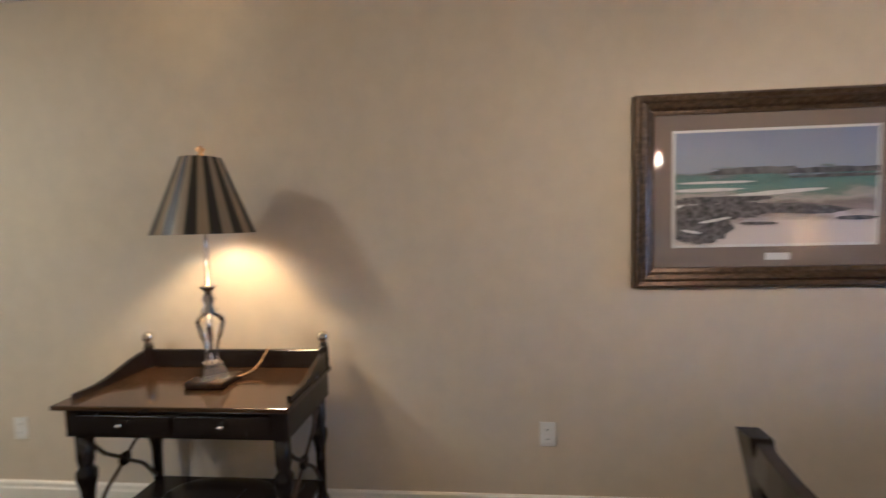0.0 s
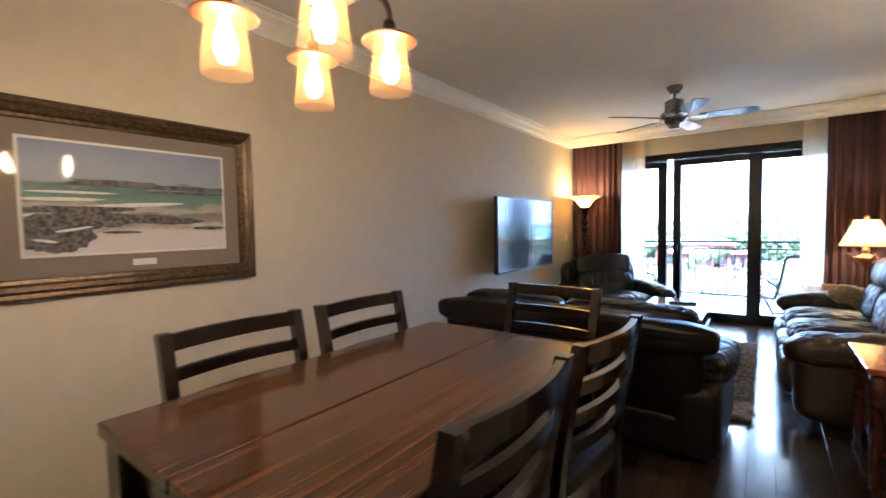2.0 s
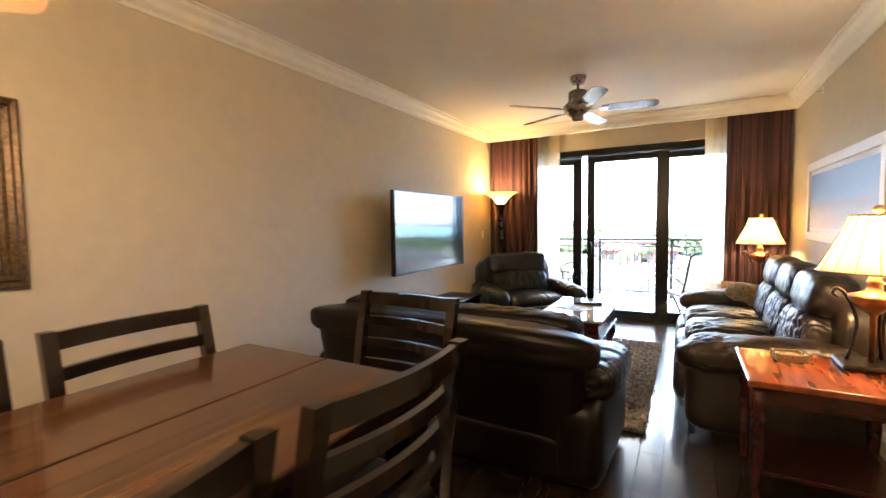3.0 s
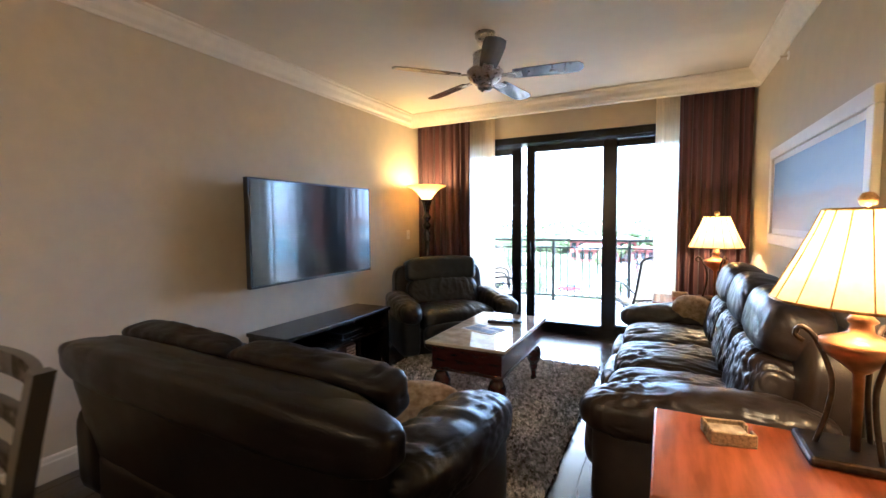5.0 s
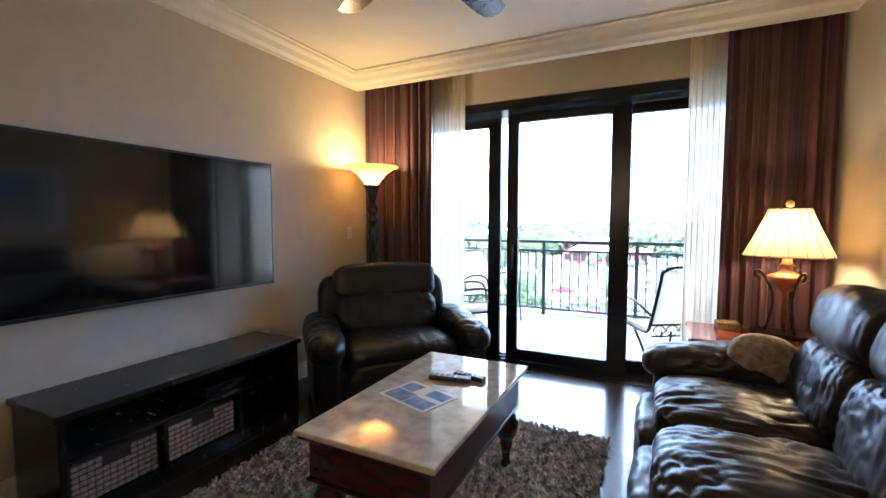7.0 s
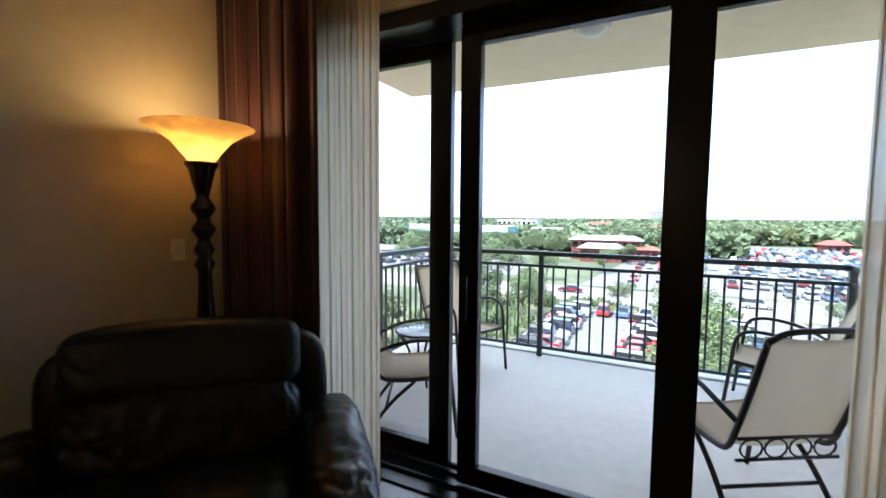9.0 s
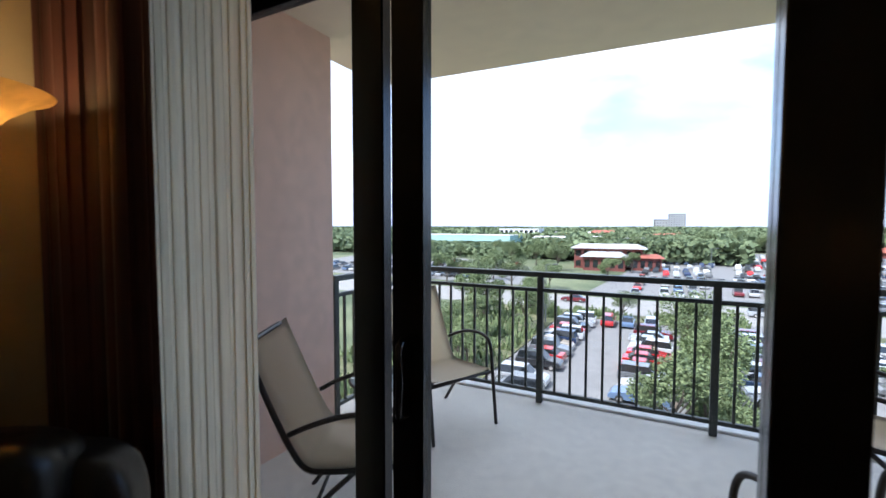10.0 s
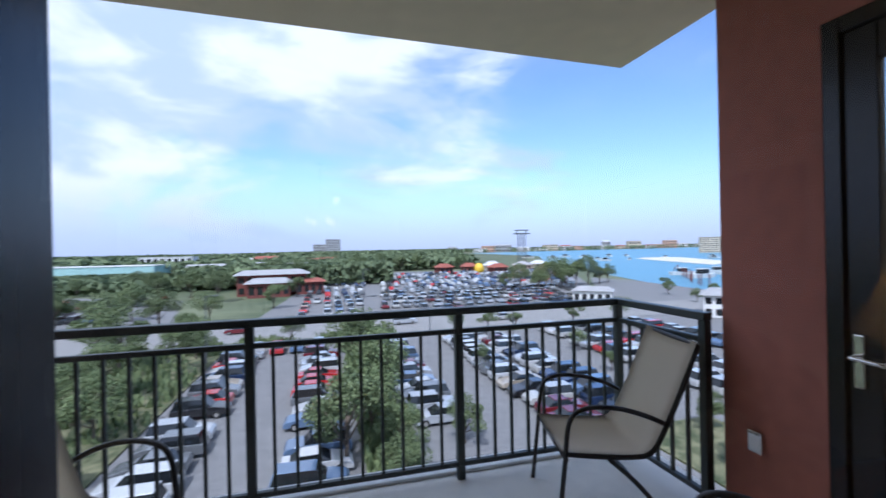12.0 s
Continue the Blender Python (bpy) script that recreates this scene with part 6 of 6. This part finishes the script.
tagged(new("woods", me), "distant low green woods beyond the car parks", "woods", "", "stuff")

# shrubs and long grass in the verges
vv, ff = [], []
for i in range(9000):
    z0 = rr.random()
    if z0 < 0.4:
        x, y = rr.uniform(3.9, 7.5), rr.uniform(30, 82)
    elif z0 < 0.85:
        x, y = rr.uniform(-30, -13.3), rr.uniform(30, 84)
    else:
        x, y = rr.uniform(-12, 12.4), rr.uniform(79, 83.8)
    if noise.noise(Vector((x * 0.25, y * 0.25, 0))) < -0.1:
        continue
    hgt = rr.uniform(0.3, 1.3)
    a = rr.uniform(0, 6.28)
    w = rr.uniform(0.12, 0.3)
    n = len(vv)
    lx, ly = rr.uniform(-0.4, 0.4), rr.uniform(-0.4, 0.4)
    vv += [(x - w * math.cos(a), y - w * math.sin(a), GZ0 + 0.18), (x + w * math.cos(a), y + w * math.sin(a), GZ0 + 0.18), (x + lx + w * 0.4 * math.cos(a), y + ly, GZ0 + 0.18 + hgt), (x + lx - w * 0.5, y + ly - w * 0.3, GZ0 + 0.18 + hgt * 0.9)]
    ff.append((n, n + 1, n + 2, n + 3))
me = bpy.data.meshes.new("shrubs")
me.from_pydata(vv, [], ff)
me.materials.append(M_leaf)
tagged(new("shrubs", me), "rough shrubs and long grass in the verges", "shrubs", "", "stuff")


# ---- cars ----
def car_body(bm, suv):
    """Side profile swept across, narrower at the roof. Length along x."""
    if suv:
        low = [(-2.3, 0.35), (-2.33, 0.75), (-2.28, 1.02), (1.25, 1.05), (2.1, 0.93), (2.3, 0.72), (2.3, 0.35)]
    else:
        low = [(-2.3, 0.32), (-2.32, 0.65), (-2.22, 0.95), (1.0, 0.95), (2.05, 0.80), (2.3, 0.60), (2.3, 0.32)]
    a, c = [bm.verts.new((x, -0.90, z)) for x, z in low], [bm.verts.new((x, 0.90, z)) for x, z in low]
    n = len(low)
    for i in range(n):
        j = (i + 1) % n
        bm.faces.new((a[i], a[j], c[j], c[i]))
    bm.faces.new(a[::-1])
    bm.faces.new(c)
    es = [e for e in bm.edges if abs(e.verts[0].co.y - e.verts[1].co.y) < 0.01 and min(e.verts[0].co.z, e.verts[1].co.z) > 0.5]
    bmesh.ops.bevel(bm, geom=es, offset=0.09, segments=2, profile=0.6, affect="EDGES")
    bmesh.ops.recalc_face_normals(bm, faces=bm.faces[:])
    return bm


def cabin(bm, suv, grow, z0, z1):
    b0, b1, t0, t1 = (-2.2, 1.0, -1.95, 0.35) if suv else (-1.75, 0.95, -1.05, 0.15)
    lo = [(b0 - grow, -0.80 - grow), (b1 + grow, -0.80 - grow), (b1 + grow, 0.80 + grow), (b0 - grow, 0.80 + grow)]
    hi = [(t0 - grow, -0.66 - grow), (t1 + grow, -0.66 - grow), (t1 + grow, 0.66 + grow), (t0 - grow, 0.66 + grow)]
    a, c = [bm.verts.new((x, y, z0)) for x, y in lo], [bm.verts.new((x, y, z1)) for x, y in hi]
    for i in range(4):
        j = (i + 1) % 4
        bm.faces.new((a[i], a[j], c[j], c[i]))
    bm.faces.new(c)
    bm.faces.new(a[::-1])
    return bm


def car(label, suv, paint, m):
    t = thing("car", label, "car", "parked cars", "", m)
    part("body", car_body(bmesh.new(), suv), paint, t)
    zb, zt = (1.0, 1.68) if suv else (0.92, 1.40)
    part("glass_cabin", cabin(bmesh.new(), suv, 0.0, zb, zt), M_carglass, t, "dark tinted windows")
    r = bmesh.new()
    t0, t1 = (-1.98, 0.38) if suv else (-1.08, 0.18)
    box(r, t0, t1, -0.68, 0.68, zt, zt + 0.05, 0.03)
    part("roof", r, paint, t)
    for x in (-1.4, 1.4):
        for y in (-0.80, 0.80):
            w = part("wheel", tube(bmesh.new(), [(x, y - 0.11, 0.33), (x, y + 0.11, 0.33)], 0.33, 14), M_tyre, t)
            part("rim", tube(bmesh.new(), [(x, y - 0.115, 0.33), (x, y + 0.115, 0.33)], 0.19, 10), M_silver, w, "alloy rim")
    return t


PAINTS = [("white", (0.50, 0.50, 0.495)), ("silver", (0.36, 0.37, 0.38)), ("black", (0.015, 0.015, 0.017)), ("grey", (0.14, 0.145, 0.15)), ("red", (0.42, 0.02, 0.02)), ("blue", (0.10, 0.15, 0.24)), ("pearl", (0.42, 0.415, 0.39)), ("dark blue", (0.02, 0.035, 0.08)), ("maroon", (0.14, 0.015, 0.02)), ("beige", (0.36, 0.31, 0.24))]
cars = []
k = 0
for nm, c in PAINTS:
    pm = mat("car_paint_" + nm.replace(" ", "_"), c, 0.22, metal=0.1, var=0.06, scale=4, coat=0.6)
    for suv in (False, True):
        cars.append(car(f"parked {nm} {'SUV' if suv else 'sedan'} in the car park", suv, pm, pose(-25 + k * 0.01, 20 + k, GZ0 - 40)))
        k += 1
rr = random.Random(23)
slots = []
for xc, y0, y1, p in ((-9.6, 33.5, 76, 0.95), (0.4, 33.5, 70, 0.9), (10.4, 44, 77, 0.9), (20.9, 40, 77, 0.92), (26.2, 41, 77, 0.92), (38.6, 34, 77, 0.85), (43.9, 34, 77, 0.9), (55.5, 34, 77, 0.8)):
    y = y0
    while y < y1:
        if rr.random() < p:
            slots.append((xc + rr.uniform(-0.3, 0.3), y, 0 + rr.uniform(-3, 3) + (180 if rr.random() < 0.5 else 0)))
        y += 2.6
slots += [(-5.5, 75.5, 90), (-2.9, 76, 90), (0.2, 76, 90), (16, 92.5, 3), (-14, 93.5, 182), (36, 90, 0)]
far = []
for i in range(17):
    yc = 108 + i * 9.0
    x0, x1 = max(-4, -12 + i * 1.2), 66 + i * 5
    x = x0 + (14 if i % 5 == 4 else 0)
    while x < x1:
        if 8 + i * 0.9 < x < 14 + i * 0.9 or rr.random() < 0.18 or (x > 66 + (yc - 104) * 0.5):
            x += 2.75
            continue
        far.append((x, yc + (rr.uniform(-0.3, 0.3)), 90 + rr.uniform(-4, 4) + (180 if rr.random() < 0.5 else 0)))
        x += 2.75
for i in range(4):
    x = -118 + i * 6
    while x < -46:
        if rr.random() < 0.8:
            far.append((x, 120 + i * 14, 90))
        x += 2.9
far.sort(key=lambda s: s[1])
near_n = 285 - len(slots)
for i, (x, y, a) in enumerate(slots + far[:near_n]):
    w = rr.choice((0, 1, 0, 1, 2, 3, 2, 3, 4, 5, 6, 7, 6, 7, 12, 13, 10, 11, 14, 15, 8, 9, 16, 17, 18, 1, 3, 7))
    if 54 < y < 60 and -2 < x < 2:
        w = 8
    copy_thing(cars[w], pose(x, y, GZ0 + 0.03, 0, 0, a))
for c in cars:
    for o in (*c.children_recursive, c):
        bpy.data.objects.remove(o, do_unlink=True)
fb = {}
for x, y, a in far[near_n:]:
    w = rr.choice((0, 1, 1, 2, 3, 3, 6, 7, 5, 1, 3, 2, 7, 4))
    vs, fs = fb.setdefault(w, ([], []))
    ca, sa = math.cos(radians(a)), math.sin(radians(a))
    for lo, hi, z0, z1 in (((-2.3, 2.3, 0.9), (-2.3, 2.2, 0.86), 0.3, 0.95), ((-1.8, 1.0, 0.8), (-1.2, 0.2, 0.66), 0.95, 1.5)):
        n = len(vs)
        for (p0, p1, hw), z in ((lo, z0), (hi, z1)):
            for px, py in ((p0, -hw), (p1, -hw), (p1, hw), (p0, hw)):
                vs.append((x + px * ca - py * sa, y + px * sa + py * ca, GZ0 + 0.03 + z))
        fs += [(n, n + 1, n + 5, n + 4), (n + 1, n + 2, n + 6, n + 5), (n + 2, n + 3, n + 7, n + 6), (n + 3, n, n + 4, n + 7), (n + 4, n + 5, n + 6, n + 7)]
for w, (vs, fs) in fb.items():
    me = bpy.data.meshes.new("distant_cars")
    me.from_pydata(vs, [], fs)
    me.materials.append(bpy.data.materials["car_paint_" + PAINTS[w][0].replace(" ", "_")])
    tagged(new("distant_cars", me), f"rows of distant {PAINTS[w][0]} parked cars", "cars", "", "stuff")


# ---- buildings ----
def building(name, label, x, y, w, d, h, wall, roof, floors, bays, rz=0, overhang=0.4, gable=0.0, base=GZ0):
    t = thing(name, label, "building", "", "", pose(x, y, base, 0, 0, rz))
    part("wall", B(-w / 2, w / 2, -d / 2, d / 2, 0, h), wall, t)
    b = bmesh.new()
    if gable:
        e = overhang
        vs = [b.verts.new(p) for p in ((-w / 2 - e, -d / 2 - e, h), (w / 2 + e, -d / 2 - e, h), (w / 2 + e, d / 2 + e, h), (-w / 2 - e, d / 2 + e, h), (-w / 2 + gable, 0, h + gable), (w / 2 - gable, 0, h + gable))]
        for q in ((0, 1, 5, 4), (2, 3, 4, 5), (1, 2, 5), (3, 0, 4), (3, 2, 1, 0)):
            b.faces.new([vs[i] for i in q])
    else:
        box(b, -w / 2 - overhang, w / 2 + overhang, -d / 2 - overhang, d / 2 + overhang, h, h + 0.5)
    part("roof", b, roof, t)
    if floors and bays:
        fh, bw = h / floors, w / bays
        wb_ = B(-bw * 0.3, bw * 0.3, -0.06, 0.02, -fh * 0.28, fh * 0.28)
        me = mesh_of("window", wb_, M_carglass)
        for f in range(floors):
            for c in range(bays):
                o = new("window", me)
                o.parent = t
                o.location = (-w / 2 + bw * (c + 0.5), -d / 2, fh * (f + 0.5))
    return t


building("restaurant", "two-tier dark red wooden restaurant with grey roof", -17, 172, 22, 12, 7.0, M_redwood, M_greyroof, 2, 8, 4, 1.6, 1.5)
building("restaurant_annex", "lower grey-roofed wing of the red restaurant", -17, 162, 13, 8, 4.6, M_redwood, M_greyroof, 1, 5, 4, 1.2, 1.6)
building("restaurant_porch", "open red porch wing of the restaurant", -4.5, 168, 9, 8, 4.2, M_redwood, M_redroof, 1, 4, 4, 1.0, 1.2)
building("long_building", "long pale aqua building with flat white roof", -215, 392, 190, 30, 6.5, M_aqua, M_whiteroof, 0, 0, -4)
building("white_building", "white stepped building beyond the car parks", -142, 470, 44, 20, 12, M_whitewall, M_whiteroof, 2, 8, 0)
building("white_building", "small white building among trees", -60, 500, 26, 14, 8, M_whitewall, M_redroof, 1, 5, 0, 1.0, 3)
building("hotel_tower", "distant grey hotel tower by the harbour", 22, 1500, 48, 30, 54, M_greywall, M_greyroof, 9, 7, 0, base=GZ0)
building("hotel_tower", "lower distant grey hotel wing", -22, 1520, 40, 30, 38, M_greywall, M_greyroof, 5, 5, 0, base=GZ0)
building("bath_house", "low cream building by the far car park", 66, 104, 9, 5, 3.4, M_whitewall, M_greyroof, 1, 5, -40, 0.6, 1.0)
building("harbour_house", "white two-storey building with dark windows near the railing", 80, 76, 12, 8, 4.4, M_whitewall, M_greyroof, 2, 7, -48, 0.8, 1.2)
building("apartment_block", "pale multi-storey apartments across the harbour", 600, 560, 46, 20, 25, M_cream, M_whiteroof, 8, 9, -42)
building("apartment_block", "cream apartments across the harbour", 660, 530, 40, 20, 33, M_cream, M_whiteroof, 9, 7, -45)
rr = random.Random(31)
for i in range(30):
    x = 420 + i * 62 + rr.uniform(-20, 20)
    building("shore_house", "distant pale building on the far shore", x, 1330 + x * 0.10, rr.uniform(25, 60), 20, rr.choice((10, 12, 16, 22, 30)), rr.choice((M_cream, M_whitewall, M_greywall, M_peach)), rr.choice((M_greyroof, M_redroof, M_whiteroof)), rr.choice((2, 3)), 5, -10, 0.5, rr.choice((0, 4)))
for i in range(26):
    y = rr.uniform(230, 620)
    x = rr.uniform(-0.75 * y, 0.05 * y)
    if -300 < x < -80 and y < 500:
        continue
    building("far_house", "far low house among trees", x, y, rr.uniform(10, 22), 10, rr.uniform(4, 8), rr.choice((M_whitewall, M_cream, M_peach, M_aqua)), rr.choice((M_greyroof, M_whiteroof, M_redroof)), 1, 4, rr.uniform(-25, 25), 0.6, 2)
for i, (x, y) in enumerate(((86, 262), (104, 268), (122, 262), (70, 262), (140, 275), (112, 290), (96, 240))):
    building("fair_stall", "bright harbour-side stall roof", x, y, 9, 7, 3.5, (M_redwood, M_cream, M_peach)[i % 3], (M_redroof, M_whiteroof, M_greyroof)[i % 3], 1, 3, rr.uniform(-30, 30), 1.0, 2.2)
yd = thing("yellow_dome", "round bright yellow inflatable by the harbour stalls", "inflatable", m=pose(89, 252, GZ0))
part("dome", lathe(bmesh.new(), [(2.4, 0), (2.9, 1.6), (2.9, 3.2), (2.2, 4.8), (1.0, 5.6), (0, 5.8)], (0, 0), 20), M_yellow, yd, "", True)
part("base", B(-2.2, 2.2, -2.2, 2.2, -0.2, 0.3), M_redwood, yd)

# lookout tower
lt = thing("lookout_tower", "tall lattice ride tower with platform by the harbour", "tower", m=pose(166, 355, GZ0))
H_ = 26.0
for sx in (-1, 1):
    for sy in (-1, 1):
        part("leg", tube(bmesh.new(), [(sx * 3.0, sy * 3.0, 0), (sx * 2.4, sy * 2.4, H_)], 0.28, 6), M_steel, lt)
for i in range(6):
    z0, z1 = H_ * i / 6, H_ * (i + 1) / 6
    b = bmesh.new()
    for sy in (-2.7, 2.7):
        tube(b, [(-2.8, sy, z0), (2.8, sy, z1)], 0.09, 5)
        tube(b, [(2.8, sy, z0), (-2.8, sy, z1)], 0.09, 5)
        tube(b, [(-2.8, sy, z1), (2.8, sy, z1)], 0.09, 5)
        tube(b, [(sy, -2.8, z0), (sy, 2.8, z1)], 0.09, 5)
    part("brace", b, M_steel, lt)
part("platform", B(-5.5, 5.5, -5.5, 5.5, H_, H_ + 0.8), M_steel, lt)
part("cabin_roof", B(-5.0, 5.0, -4.0, 4.0, H_ + 3.2, H_ + 3.8), M_steel, lt)
for sx in (-4.4, 4.4):
    part("roof_post", B(sx - 0.3, sx + 0.3, -0.3, 0.3, H_ + 0.8, H_ + 3.2), M_steel, lt)


# lamp posts, boats, pilings
def lamp_post(x, y, h=9.0):
    t = thing("street_lamp", "tall grey car park lamp post", "street lamp", "car park lamp posts", "", pose(x, y, GZ0))
    part("pole", tube(bmesh.new(), [(0, 0, 0), (0, 0, h)], [0.10, 0.06], 8), M_steel, t)
    part("arm", tube(bmesh.new(), [(0, 0, h - 0.1), (1.2, 0, h)], 0.04, 6), M_steel, t)
    part("lamp_head", B(1.0, 1.7, -0.15, 0.15, h - 0.1, h + 0.05, 0.02), M_steel, t)


for x, y in ((5.7, 62), (-14, 72), (18.6, 82), (40, 102), (70, 150), (23.5, 58), (12, 140), (60, 190)):
    lamp_post(x, y)


def boat(x, y, l, rz):
    t = thing("boat", "white motor boat moored in the harbour", "boat", "moored boats", "", pose(x, y, GZ0 + 0.1, 0, 0, rz))
    b = bmesh.new()
    w = l * 0.16
    lo = [(-l / 2, -w * 0.7), (l * 0.25, -w * 0.7), (l * 0.46, 0), (l * 0.25, w * 0.7), (-l / 2, w * 0.7)]
    hi = [(-l / 2, -w), (l * 0.2, -w), (l * 0.55, 0), (l * 0.2, w), (-l / 2, w)]
    a, c = [b.verts.new((*p, -0.2)) for p in lo], [b.verts.new((*p, l * 0.13)) for p in hi]
    for i in range(5):
        b.faces.new((a[i], a[(i + 1) % 5], c[(i + 1) % 5], c[i]))
    b.faces.new(c)
    b.faces.new(a[::-1])
    part("hull", b, M_whitewall, t)
    part("cabin", B(-l * 0.2, l * 0.14, -w * 0.6, w * 0.6, l * 0.13, l * 0.27, 0.1), M_carglass, t, "dark cabin glass")
    part("cabin_top", B(-l * 0.22, l * 0.12, -w * 0.65, w * 0.65, l * 0.27, l * 0.29), M_whitewall, t)


rr = random.Random(41)
for i in range(16):
    boat(135 + rr.uniform(0, 45) + i * 1.5, 112 + i * 4.5, rr.uniform(7, 14), rr.uniform(-40, 20))
for i in range(14):
    boat(rr.uniform(250, 420), rr.uniform(330, 560), rr.uniform(8, 16), rr.uniform(0, 180))
for i in range(14):
    o = thing("piling", "dark wooden mooring piling in the harbour", "piling", "harbour pilings", "", pose(122 + i * 4.0, 124 + 5.2 * i + rr.uniform(-2, 2), GZ0))
    part("post", tube(bmesh.new(), [(0, 0, -0.5), (0, 0, rr.uniform(2.5, 4.5))], 0.22, 7), M_redwood, o)


# ---- floor planks ----
YEND = 9.018
for i in range(29):
    x = i * PW - 0.03
    y = Y0 - (i * 0.61) % PLEN
    while y < YEND - 0.02:
        if y + PLEN > 0.5:
            me = PLANK
            if y + PLEN > YEND:
                me = mesh_of("plank", B(0.0008, PW - 0.0008, 0.0008, YEND - y - 0.0008, -0.012, 0.0), M_plank)
            o = new("plank", me)
            o.location = (x, y, 0)
            o.parent = floor_ob
        y += PLEN
